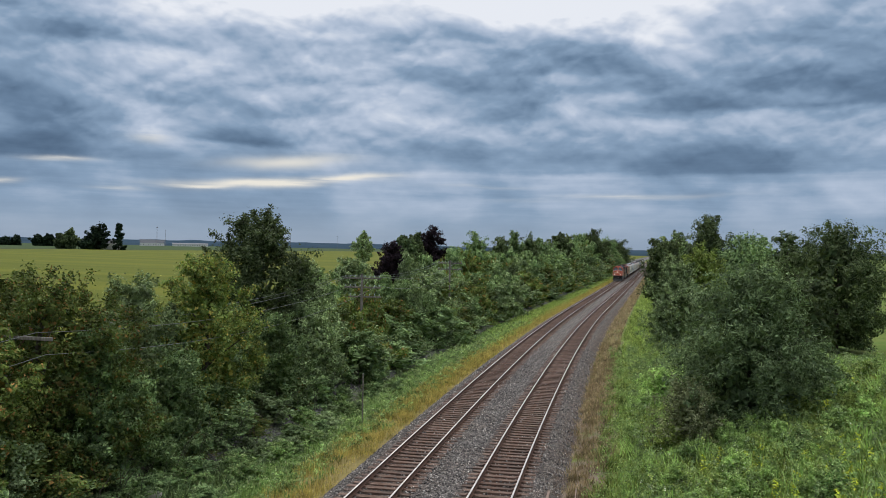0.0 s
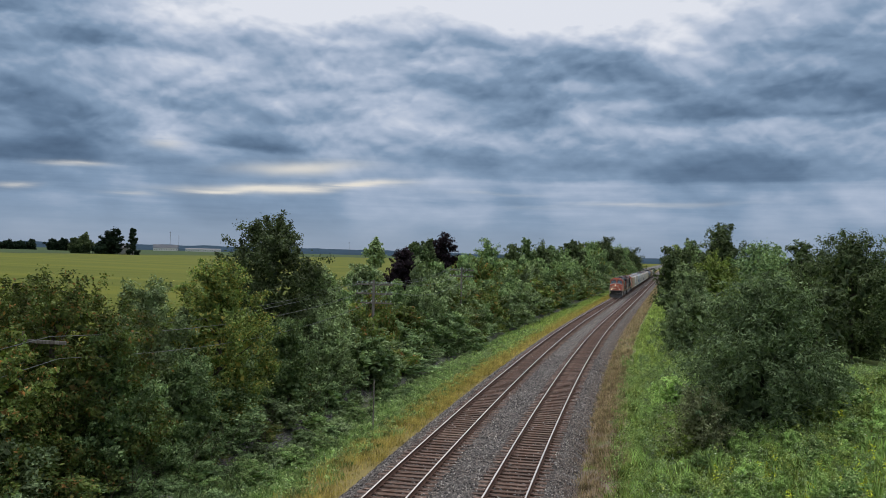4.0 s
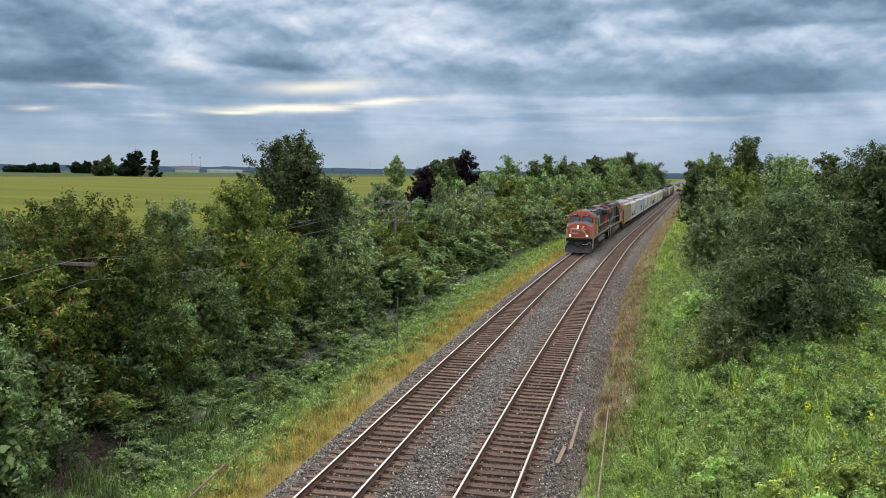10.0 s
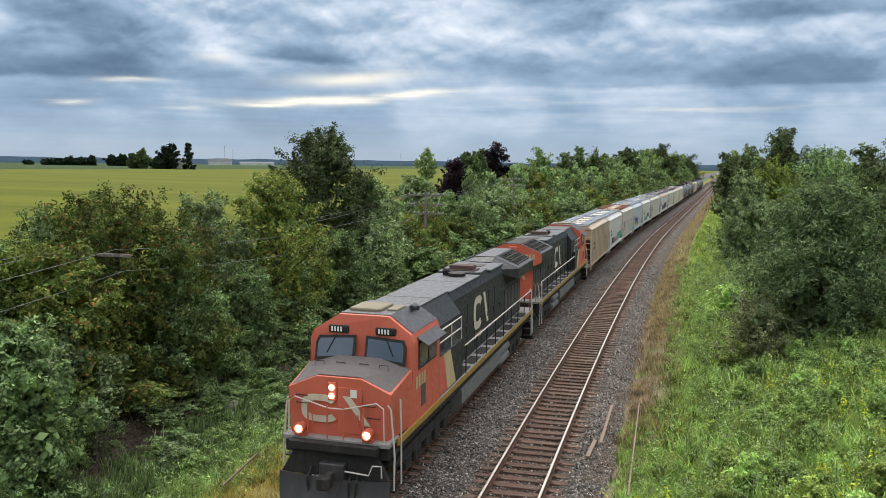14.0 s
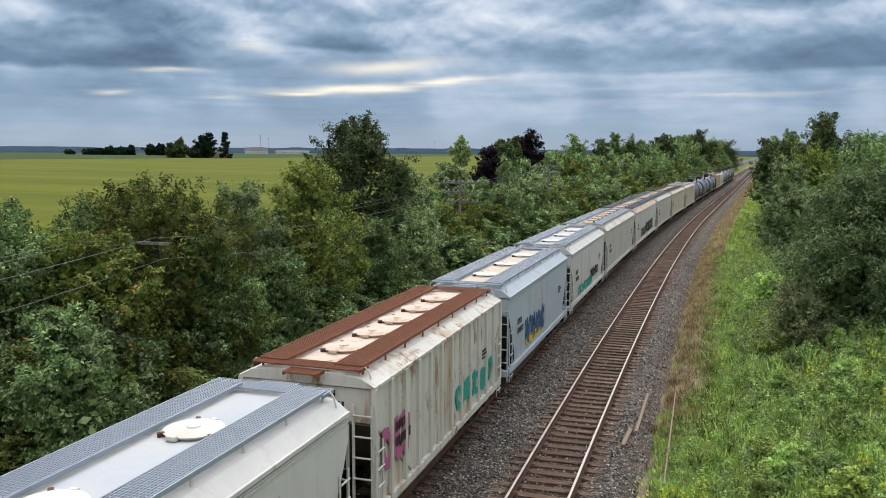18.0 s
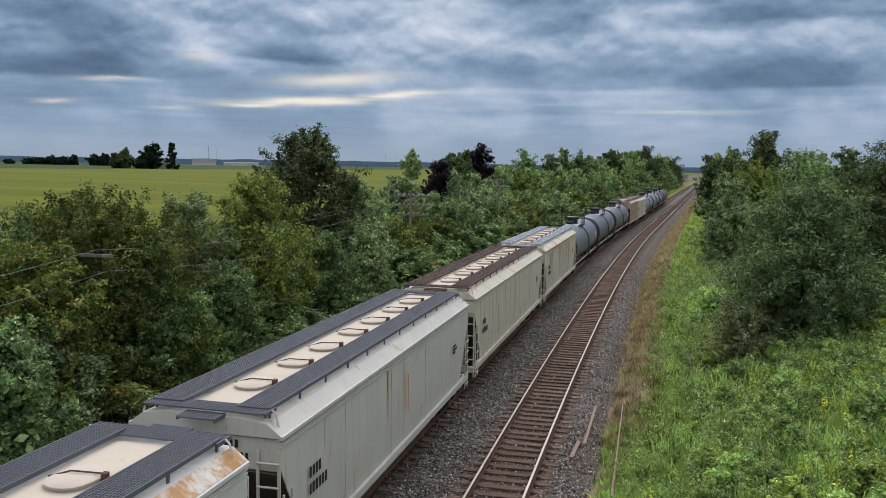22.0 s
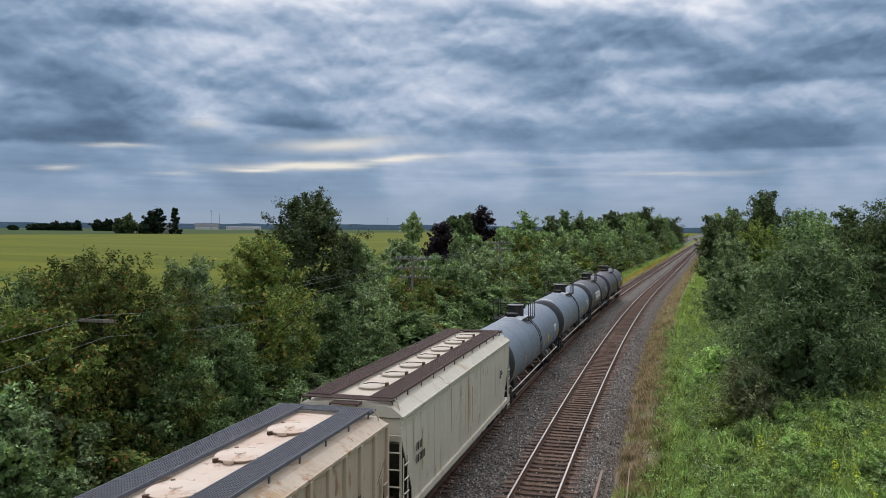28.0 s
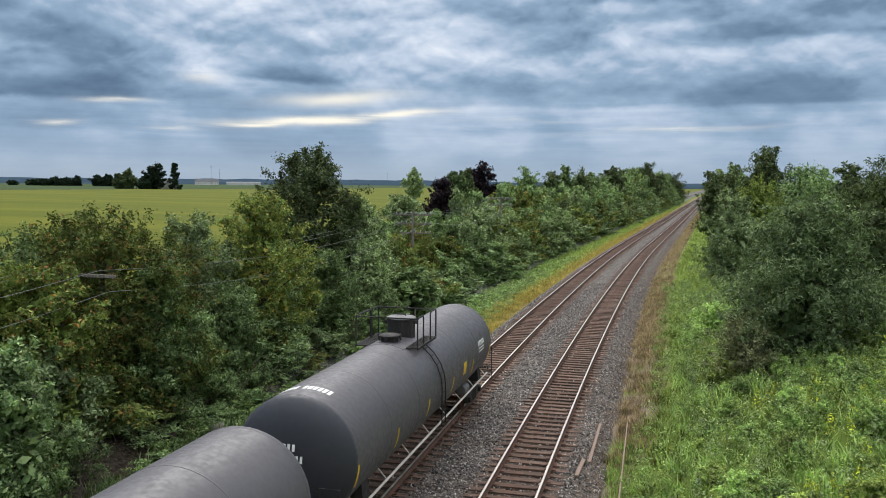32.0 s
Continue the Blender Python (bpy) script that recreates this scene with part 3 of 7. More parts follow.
def make_ground():
    us = spread((-4400, -1200, 400), (-1200, -300, 75), (-300, -60, 20), (-60, -26, 2), (-26, -10.6, 0.4), (-10.6, -1.2, 2.35), (-1.2, 14, 0.4), (14, 40, 2), (40, 300, 20), (300, 1200, 100), (1200, 4400, 400))
    ys = spread((-600, -60, 60), (-60, 4, 4), (4, 80, 0.6), (80, 180, 2), (180, 500, 8), (500, 1500, 50), (1500, 4600, 310))
    verts, uvs = [], []
    for y in ys:
        by = float(bend(y))
        for u in us:
            verts.append((u + by, y, ground_z(u + by, y)))
            uvs.append((u, y))
    n = len(us)
    quads = np.array([(r * n + c, r * n + c + 1, (r + 1) * n + c + 1, (r + 1) * n + c) for r in range(len(ys) - 1) for c in range(n - 1)], np.int32)
    me = np_mesh("ground", np.array(verts), quads, GROUND)
    lay = me.uv_layers.new(name="UVMap")
    lay.data.foreach_set("uv", np.array(uvs, np.float32)[quads.ravel()].ravel())
    me.polygons.foreach_set("use_smooth", np.ones(len(me.polygons), bool))
    tagged(new("ground", me), "grassy verge and ripening green crop field", "ground", kind="structure")


def line_strip(name, offs, ys, material, jitter=0.0):
    """A strip along the line: offs are (u, z) across it."""
    rng = random.Random(5)
    verts = []
    for y in ys:
        by = float(bend(y))
        for u, z in offs:
            verts.append((u + by + rng.uniform(-jitter, jitter), y, z + rng.uniform(-jitter, jitter)))
    n = len(offs)
    quads = np.array([(r * n + c, r * n + c + 1, (r + 1) * n + c + 1, (r + 1) * n + c) for r in range(len(ys) - 1) for c in range(n - 1)], np.int32)
    me = np_mesh(name, np.array(verts), quads, material)
    uvs = np.array([(u, y) for y in ys for u, z in offs], np.float32)
    me.uv_layers.new(name="UVMap").data.foreach_set("uv", uvs[quads.ravel()].ravel())
    return me


def make_ballast():
    t = [(-10.55, -0.90), (-10.1, -0.70), (-9.65, -0.34), (-9.3, -0.215)]
    t += [(-9.0, -0.215)] + [(u, -0.25) for u in (-8.8, -8.4, -7.93, -7.4, -7.05)] + [(-6.85, -0.215), (-6.5, -0.215)] + [(-6.2, -0.27), (-5.87, -0.29), (-5.5, -0.27)]
    t += [(-5.2, -0.215), (-4.9, -0.215)] + [(u, -0.25) for u in (-4.7, -4.3, -3.8, -3.3, -2.95)] + [(-2.75, -0.215)] + [(-2.4, -0.215), (-2.1, -0.34), (-1.6, -0.66), (-1.1, -0.88)]
    ys = spread((-80, 10, 3), (10, 70, 0.5), (70, 200, 2), (200, 1600, 20))
    me = line_strip("ballast_bed", t, ys, BALLAST, 0.025)
    tagged(new("ballast_bed", me), "grey crushed stone ballast under two tracks", "ballast", kind="structure")
    # loose stones where the bed is seen near
    rng = np.random.default_rng(3)
    n = 46000
    y = 14 + 62 * rng.random(n) ** 1.5
    u = rng.uniform(-10.3, -1.5, n)
    inside = (np.abs(u - RIGHT_X) < 1.3) | (np.abs(u - LEFT_X) < 1.3)
    keep = ~inside | (rng.random(n) < 0.45)
    u, y = u[keep], y[keep]
    n = len(u)
    z = np.interp(u, [k[0] for k in t], [k[1] for k in t])
    base = np.array([(1, 1, 1), (-1, -1, 1), (-1, 1, -1), (1, -1, -1)], float) * 0.577
    s = rng.uniform(0.022, 0.058, n)
    ax = rng.normal(size=(n, 3, 3))
    q, _ = np.linalg.qr(ax)
    v = np.einsum("nij,kj->nki", q, base) * s[:, None, None] * rng.uniform(0.7, 1.3, (n, 4, 1))
    v += np.stack([u + bend(y), y, z + s * 0.35], -1)[:, None]
    tri = np.array([(0, 1, 2), (0, 3, 1), (0, 2, 3), (1, 3, 2)])
    f = (np.arange(n)[:, None, None] * 4 + tri[None]).reshape(-1, 3)
    ob = new("ballast_stones", np_mesh("ballast_stones", v.reshape(-1, 3), f, STONE))
    tagged(ob, "loose grey crushed stones on the ballast", "stones", kind="stuff")


RAIL_SECTION = [(-0.076, -0.172), (0.076, -0.172), (0.076, -0.160), (0.012, -0.135), (0.010, -0.045), (0.037, -0.035), (0.037, -0.006), (0.030, 0.0), (-0.030, 0.0), (-0.037, -0.006), (-0.037, -0.035), (-0.010, -0.045), (-0.012, -0.135), (-0.076, -0.160)]


def make_track(cx, name, label):
    root = tagged(new(name), label, "track")
    ys = spread((-60, 20, 10), (20, 200, 2.5), (200, 1500, 25))
    for side in (-0.755, 0.755):
        verts = [(cx + side + float(bend(y)) + a, y, b) for y in ys for a, b in RAIL_SECTION]
        n = len(RAIL_SECTION)
        quads = np.array([(r * n + c, r * n + (c + 1) % n, (r + 1) * n + (c + 1) % n, (r + 1) * n + c) for r in range(len(ys) - 1) for c in range(n)], np.int32)
        me = np_mesh("rail", np.array(verts), quads, RUST)
        me.materials.append(RAILHEAD)
        me.polygons.foreach_set("material_index", np.array([1 if c in (6, 7, 8) else 0 for r in range(len(ys) - 1) for c in range(n)], np.int32))
        part("rail", me, None, root, "rust-sided steel rail with a polished head")
    rng = random.Random(name)
    ties = []
    for k in range(5):
        s = Shape()
        e, w = 1.295 + rng.uniform(-0.05, 0.05), 0.128
        s.box(-e, e, -w, w, -0.36, -0.186, c=0.018)
        me = s.mesh("tie")
        for v in me.vertices:
            v.co += Vector((rng.uniform(-0.02, 0.02), rng.uniform(-0.012, 0.012), rng.uniform(-0.008, 0.004)))
        me.materials.append(TIE)
        ties.append(me)
    plates, far = Shape(), Shape()
    y, k = -3.0, 0
    while y < 420:
        m = pose(cx + float(bend(y)) + rng.uniform(-0.05, 0.05), y + rng.uniform(-0.03, 0.03), 0, 0, 0, -math.degrees(float(bend_slope(y))) + rng.uniform(-1.6, 1.6))
        if k < 290:
            part("tie", ties[k % 5], None, root, at=m)
            if y < 60:
                for sx in (-0.755, 0.755):
                    plates.box(sx - 0.18, sx + 0.18, -0.09, 0.09, -0.19, -0.168, m)
        else:
            far.box(-1.3, 1.3, -0.11, 0.11, -0.3, -0.186, m)
        y += 0.535
        k += 1
    tagged(part("tie_plating", plates, RUST, root, "rusty steel tie plates"), kind="stuff")
    tagged(part("far_tie_row", far, TIE, root), kind="stuff")


make_ground()
make_ballast()
make_track(RIGHT_X, "empty_track", "empty railway track with polished rails on wooden ties")
make_track(LEFT_X, "train_track", "railway track on weathered wooden ties, carrying the train")

# ---- trees, shrubs, grass ----
def leaf_quads(rng, pos, out, size, aspect=0.55, up=0.35, tri=False):
    """Rhombic leaves at pos, turned loosely towards out; tri: plainer ones for plants far off."""
    n = len(pos)
    nrm = out * 0.9 + rng.normal(size=(n, 3)) * 0.6 + np.array((0, 0, up))
    nrm /= np.linalg.norm(nrm, axis=1)[:, None] + 1e-9
    a = np.cross(nrm, rng.normal(size=(n, 3)))
    a /= np.linalg.norm(a, axis=1)[:, None] + 1e-9
    b = np.cross(nrm, a)
    s = (size * rng.uniform(0.6, 1.35, n))[:, None]
    if tri:
        v = np.stack([pos - a * s * 1.2, pos + a * s * 0.8 + b * s * aspect * 1.3, pos + a * s * 0.8 - b * s * aspect * 1.3], 1)
        return v.reshape(-1, 3), np.arange(n * 3).reshape(-1, 3)
    v = np.stack([pos - a * s, pos + b * s * aspect - nrm * s * 0.15, pos + a * s, pos - b * s * aspect - nrm * s * 0.15], 1)
    return v.reshape(-1, 3), np.arange(n * 4).reshape(-1, 4)


PROFILE = {
    "round": ((0, 0.35), (0.15, 0.78), (0.45, 1.0), (0.75, 0.82), (0.93, 0.45), (1, 0.12)),
    "tall": ((0, 0.45), (0.2, 0.85), (0.5, 1.0), (0.75, 0.8), (0.9, 0.5), (1, 0.15)),
    "shrub": ((0, 0.92), (0.3, 1.0), (0.6, 0.86), (0.85, 0.5), (1, 0.15)),
    "willow": ((0, 0.75), (0.15, 0.95), (0.35, 1.0), (0.6, 0.84), (0.82, 0.55), (1, 0.18)),
    "cone": ((0, 0.95), (0.15, 1.0), (0.5, 0.6), (0.8, 0.28), (1, 0.03)),
    "spread": ((0, 0.55), (0.3, 0.92), (0.6, 1.0), (0.85, 0.72), (1, 0.3)),
}


def crown_mesh(name, seed, kind, material, radius, height, clumps, leaves, size, lump=0.3, clump_r=0.2, tri=False, aspect=0.5):
    """A crown from 0 to height: boughs on an uneven shell, each a cluster of feathery sprays, with gaps between."""
    rng = np.random.default_rng(seed)
    px, pr = [k[0] for k in PROFILE[kind]], [k[1] for k in PROFILE[kind]]
    boughs = max(16, clumps // 7)
    k = np.arange(boughs)
    hb = np.clip((k + rng.random(boughs)) / boughs, 0.02, 0.97)
    ab = k * 2.39996 + rng.uniform(-0.5, 0.5, boughs)
    lobes = 1 + 0.13 * np.sin(3 * ab + seed) + 0.09 * np.sin(5 * ab + 2 * seed + 4 * hb)
    rb = np.interp(hb, px, pr) * radius * (0.92 - lump * rng.random(boughs)) * lobes
    rb = np.where(rng.random(boughs) < 0.18, rb * rng.uniform(0.3, 0.7, boughs), rb)
    cb = np.stack([rb * np.cos(ab), rb * np.sin(ab), hb * height * 0.93], -1)
    sb = radius * rng.uniform(0.16, 0.34, boughs) * (1.3 if boughs < 32 else 1.0) * (0.75 + 0.4 * np.interp(hb, px, pr))
    # sprays on the boughs
    who = rng.integers(0, boughs, clumps)
    d = rng.normal(size=(clumps, 3))
    d /= np.linalg.norm(d, axis=1)[:, None]
    c = cb[who] + d * (sb[who] * rng.random(clumps) ** 0.5)[:, None] * np.array((1.0, 1.0, 0.85))
    out = np.stack([np.cos(ab[who]), np.sin(ab[who]), np.full(clumps, 0.55)], -1) * 0.75 + d * 0.8
    out /= np.linalg.norm(out, axis=1)[:, None]
    cr = clump_r * radius * rng.uniform(0.55, 1.35, clumps)
    idx = np.repeat(np.arange(clumps), leaves)
    n = len(idx)
    along = rng.uniform(-1.0, 1.15, n)
    across = rng.normal(size=(n, 3)) * (0.40 - 0.20 * along)[:, None]
    pos = c[idx] + (out[idx] * along[:, None] + across) * cr[idx][:, None]
    pos[:, 2] -= cr[idx] * 0.25 * along ** 2
    pos[:, 2] = np.maximum(pos[:, 2], 0.02)
    face = across * 1.2 + out[idx] * 0.25
    v, q = leaf_quads(rng, pos, face, np.full(n, size), aspect, tri=tri)
    # broad leaves deep inside, which close the crown
    m = min(1900, clumps * 6)
    h = rng.random(m)
    prof = np.interp(h, px, pr)
    a, rr = rng.uniform(0, 2 * pi, m), prof * radius * (1 - lump * 0.6) * (0.8 if tri else 0.66) * np.sqrt(rng.random(m))
    p = np.stack([rr * np.cos(a), rr * np.sin(a), 0.02 * height + h * height * 0.82], -1)
    v2, q2 = leaf_quads(rng, p, rng.normal(size=(m, 3)), np.full(m, min(size * (3.2 if tri else 2.2), radius * 0.13)), 0.6, 0.2, tri=tri)
    return np_mesh(name, np.concatenate([v, v2]), np.concatenate([q, q2 + len(v)]), material)


def trunk_shape(seed, height, r, limbs, spread_r, start=0.3):
    rng = random.Random(seed)
    s = Shape()
    pts = [(0, 0, -0.3)] + [(rng.uniform(-0.06, 0.06) * k, rng.uniform(-0.06, 0.06) * k, height * k / 5) for k in range(1, 6)]
    s.tube(pts, r, 8, r * 0.3)
    for _ in range(limbs):
        f = rng.uniform(start, 0.9)
        a = rng.uniform(0, 2 * pi)
        ln = spread_r * rng.uniform(0.5, 0.95) * (1.15 - f * 0.6)
        z0 = height * f
        p = [(0, 0, z0), (cos(a) * ln * 0.4, sin(a) * ln * 0.4, z0 + ln * 0.35), (cos(a) * ln, sin(a) * ln, z0 + ln * rng.uniform(0.5, 0.9))]
        s.tube(p, r * 0.4 * (1.1 - f), 5, r * 0.08)
    return s


def tree(x, y, top, width, kind="round", leaf="green", seed=0, base=0.15, clumps=110, leaves=110, size=0.11, name="tree", label="", group="", lump=0.3, clump_r=None, limbs=9, z=None, category="", aspect=0.5):
    """A tree or shrub whose top is at that height above the rails."""
    z = ground_z(x, y) - 0.05 if z is None else z
    h = top - z
    root = new(name)
    root.location = (x, y, z)
    root.rotation_euler = (0, 0, (seed * 1.7) % 6.28)
    tagged(root, label, category or name.split("_")[-1], group)
    if limbs:
        part("trunk", trunk_shape(seed, h * 0.8, 0.022 * h + 0.03, limbs, width * 0.45), BARK, root, smooth=50)
    plain = math.hypot(x, y) > 60
    if not plain:
        leaves, size = int(leaves * 0.58), size * 1.24
    else:
        leaves, size = int(leaves * 0.75), size * 1.12
    clump_r = clump_r or (0.13 if clumps >= 300 else 0.15 if clumps >= 200 else 0.19)
    me = crown_mesh("crown", seed, kind, LEAF[leaf], width / 2, h * (1 - base), clumps, leaves, size, lump, clump_r, plain, aspect)
    part("crown", me, None, root, at=pose(0, 0, h * base))
    return root


TEMPLATES = {}


def bush(x, y, top, width, leaf="green", variant=0, name="shrub", label="", group="", detail=1.0, kind="shrub", z=None):
    """A lesser shrub or tree, its crown one of a few shared meshes, sized to suit."""
    key = (leaf, variant, detail, kind)
    if key not in TEMPLATES:
        n = int(60 * detail)
        TEMPLATES[key] = crown_mesh("crown", 100 + variant * 7 + len(TEMPLATES), kind, LEAF[leaf], 1.0, 2.0, n, int(75 * detail), 0.050 / detail ** 0.7, 0.34, 0.22, detail <= 1.0), trunk_shape(variant + 3, 1.5, 0.05, 6, 0.8, 0.1).mesh("trunk")
        TEMPLATES[key][1].materials.append(BARK)
    crown, trunk = TEMPLATES[key]
    z = ground_z(x, y) - 0.05 if z is None else z
    root = new(name)
    root.location = (x, y, z)
    root.rotation_euler = (0, 0, (x * 3.1 + y * 1.3) % 6.28)
    tagged(root, label, name.split("_")[-1], group)
    s = Matrix.Diagonal((width / 2, width / 2, (top - z) / 2.0, 1))
    part("trunk", trunk, None, root, at=s)
    part("crown", crown, None, root, at=s)
    return root


def left_trees():
    g = "trees along the line"
    tree(-17.2, 18.3, 4.5, 3.6, "shrub", "green", 11, 0.05, 240, 120, 0.062, "shrub", "fresh green leafy shrub beside the ditch", g, lump=0.4)
    tree(-20.8, 27.4, 7.7, 7.4, "spread", "sumac", 12, 0.04, 420, 150, 0.06, "sumac_tree", "bushy green sumac with orange-red tips", g)
    tree(-23.8, 22.5, 6.6, 5.4, "spread", "green", 13, 0.06, 260, 130, 0.062, "leafy_tree", "dense green roadside tree", g)
    tree(-21.2, 34.2, 7.5, 4.6, "tall", "grey", 14, 0.05, 320, 140, 0.058, "leafy_tree", "slender grey-green tree with upright sprays", g)
    tree(-20.0, 38.6, 8.55, 6.0, "round", "yellow", 15, 0.03, 380, 150, 0.065, "yellowing_tree", "green tree turning yellow at its tips", g)
    tree(-23.0, 52.0, 11.5, 8.0, "round", "oak", 16, 0.03, 560, 160, 0.082, "oak_tree", "tall dark green oak over the hedge", g, lump=0.18)
    tree(-20.6, 55.0, 7.8, 5.8, "tall", "grey", 17, 0.02, 300, 130, 0.07, "leafy_tree", "grey-green tree beside the telegraph pole", g)
    tree(-23.6, 75.0, 8.0, 5.4, "round", "grey", 18, 0.08, 170, 100, 0.095, "leafy_tree", "grey-green tree behind the hedge", g)
    tree(-25.3, 95.0, 9.8, 4.8, "tall", "purple", 19, 0.08, 170, 100, 0.10, "purple_tree", "dark purple-leaved tree above the hedge", g)
    tree(-25.9, 120.5, 12.6, 5.2, "tall", "purple", 20, 0.08, 170, 100, 0.115, "purple_tree", "tall dark purple-leaved tree", g)
    for k, (x, y, top, w, leaf) in enumerate(((-25.0, 101.0, 10.9, 4.2, "green"), (-25.6, 110.0, 11.2, 4.4, "oak"), (-21.0, 134.0, 12.0, 5.6, "green"), (-20.3, 161.0, 12.3, 6.0, "oak"), (-19.3, 176.0, 13.8, 5.0, "green"),
                                              (-16.2, 178.0, 13.0, 6.5, "oak"), (-12.9, 242.0, 14.5, 8.5, "oak"), (-15.5, 200.0, 12.0, 7.0, "green"), (-4.4, 342.0, 18.0, 15.0, "oak"), (-9.0, 290.0, 15.5, 12.0, "green"), (8.1, 487.0, 15.5, 18.0, "oak"), (1.5, 410.0, 16.0, 15.0, "green"))):
        tree(x, y, top, w, "tall", leaf, 30 + k, 0.05, 150, 90, 0.12 if y < 200 else 0.22, "far_tree", "leafy green tree in the hedgerow", g, limbs=6, category="tree")
    rng = random.Random(8)
    # hedge of mixed shrubs between verge and field
    leafs = ("green", "grey", "lime", "green", "sumac", "lime")
    tree(-27.5, 25.5, 6.9, 5.5, "spread", "green", 21, 0.06, 200, 120, 0.065, "leafy_tree", "dense green tree behind the sumac", g)
    tree(-25.5, 32.0, 7.0, 5.0, "round", "lime", 22, 0.06, 200, 120, 0.065, "leafy_tree", "light green tree behind the sumac", g)
    tree(-25.6, 29.5, 6.7, 5.4, "spread", "green", 23, 0.06, 200, 120, 0.065, "leafy_tree", "olive-green tree at the edge of the field", g)
    tree(-23.2, 24.6, 6.0, 4.6, "round", "lime", 24, 0.06, 200, 120, 0.062, "leafy_tree", "light green tree at the edge of the field", g)
    tree(-20.0, 23.4, 6.1, 4.0, "spread", "sumac", 25, 0.03, 320, 130, 0.06, "sumac_tree", "bushy green sumac before the telegraph pole", g)
    tree(-19.2, 28.4, 5.6, 4.6, "shrub", "green", 26, 0.03, 300, 120, 0.06, "leafy_tree", "leafy green tree at the edge of the ditch", g)
    tree(-18.9, 33.6, 4.2, 4.2, "shrub", "green", 27, 0.02, 260, 120, 0.055, "shrub", "blue-green leafy shrub above the ditch", g)
    tree(-18.6, 44.6, 5.0, 4.6, "shrub", "green", 28, 0.02, 260, 120, 0.062, "shrub", "leafy green shrub above the stony bank", g)
    tree(-18.9, 50.5, 5.4, 4.6, "round", "grey", 29, 0.02, 240, 120, 0.065, "leafy_tree", "grey-green tree below the oak", g)
    y = 15.0
    k = 0
    while y < 560:
        far = 1.0 + y / 160
        for row, (u, hh) in enumerate(((-18.3, 3.1), (-20.4, 4.6), (-23.5, 5.4))):
            near = y < 56
            hh = (1.5, 3.2, 5.4)[row] if near else hh
            h = hh * rng.uniform(0.75, 1.25) * (1 + max(0, y - 60) / 170 if y < 330 else 2.6)
            if row == 0 and rng.random() < 0.25:
                h *= 0.5
            w = (rng.uniform(1.8, 3.0) if near and row == 0 else rng.uniform(3.2, 5.0)) * far ** 0.7
            yy = y + rng.uniform(-1, 1) * far
            xx = u - max(0, h - 5) * 0.35 + rng.uniform(-0.6, 0.6) + float(bend(yy))
            zg = ground_z(xx, yy)
            bush(xx, yy, zg + h, w, leafs[(k + row * 2 + rng.randrange(2)) % 6], rng.randrange(3), "shrub", "leafy green hedgerow shrub", "hedgerow shrubs", 1.4 if y < 40 and row < 2 else 1.0 if y < 130 else 0.7)
            k += 1
        y += 2.3 * far


def right_trees():
    g = "trees right of the line"
    tree(6.5, 39.0, 8.1, 7.2, "willow", "willow", 41, 0.0, 460, 120, 0.10, "willow_bush", "broad grey-green willow bush on the bank", g, lump=0.34, clump_r=0.17, limbs=10, aspect=0.24)
    tree(3.7, 37.0, 3.3, 3.4, "shrub", "olive", 42, 0.0, 210, 90, 0.042, "shrub", "sparse olive-grey shrub beside the willow", g, limbs=4)
    tree(3.4, 48.0, 2.2, 3.4, "shrub", "weed", 52, 0.0, 110, 90, 0.055, "shrub", "low light green shrub beside the willow", g)
    tree(9.3, 40.4, 4.4, 3.4, "shrub", "willow", 53, 0.0, 240, 110, 0.058, "shrub", "dark low shrub beside the willow", g)
    tree(6.6, 76.0, 8.5, 6.6, "shrub", "grey", 43, 0.0, 260, 120, 0.08, "leafy_tree", "dense grey-green tree beside the track", g)
    tree(9.6, 89.0, 10.0, 5.6, "round", "lime", 44, 0.03, 190, 100, 0.09, "leafy_tree", "yellow-green tree above the shrubs", g)
    tree(12.6, 106.0, 14.0, 7.0, "round", "oak", 45, 0.08, 190, 100, 0.105, "leafy_tree", "tall green tree above the others", g)
    tree(16.6, 102.0, 11.6, 8.0, "round", "green", 46, 0.05, 190, 100, 0.105, "leafy_tree", "broad green tree above the shrubs", g)
    tree(9.4, 140.0, 11.2, 8.0, "round", "oak", 47, 0.05, 110, 80, 0.17, "leafy_tree", "green tree beside the line", g)
    tree(19.2, 74.0, 11.3, 10.6, "round", "oak", 48, 0.05, 360, 140, 0.085, "maple_tree", "large dense green maple", g)
    tree(22.8, 110.0, 12.0, 6.0, "round", "oak", 49, 0.1, 100, 80, 0.16, "leafy_tree", "dark green tree in the distance", g)
    tree(21.1, 122.0, 10.8, 9.0, "round", "green", 50, 0.05, 110, 80, 0.16, "leafy_tree", "green tree behind the others in the distance", g)
    rng = random.Random(9)
    for k in range(26):
        y = 62 + k * 13 * (1 + k * 0.03)
        u = 6.5 + rng.uniform(-0.5, 2.5)
        x = u + float(bend(y))
        zg = ground_z(x, y)
        h = rng.uniform(4.5, 7.0) * (1 + max(0, y - 120) / 260)
        bush(x, y, zg + h, h * rng.uniform(0.8, 1.1), ("green", "grey", "oak", "lime")[k % 4], k % 3, "shrub", "leafy green shrub beside the track", "shrubs right of the line", 1.0 if y < 130 else 0.7)
        bush(x + 7, y + 5, zg + h * 1.2, h * 1.1, ("oak", "green")[k % 2], k % 3, "shrub", "leafy green shrub beside the track", "shrubs right of the line", 1.0 if y < 130 else 0.7)


left_trees()
right_trees()


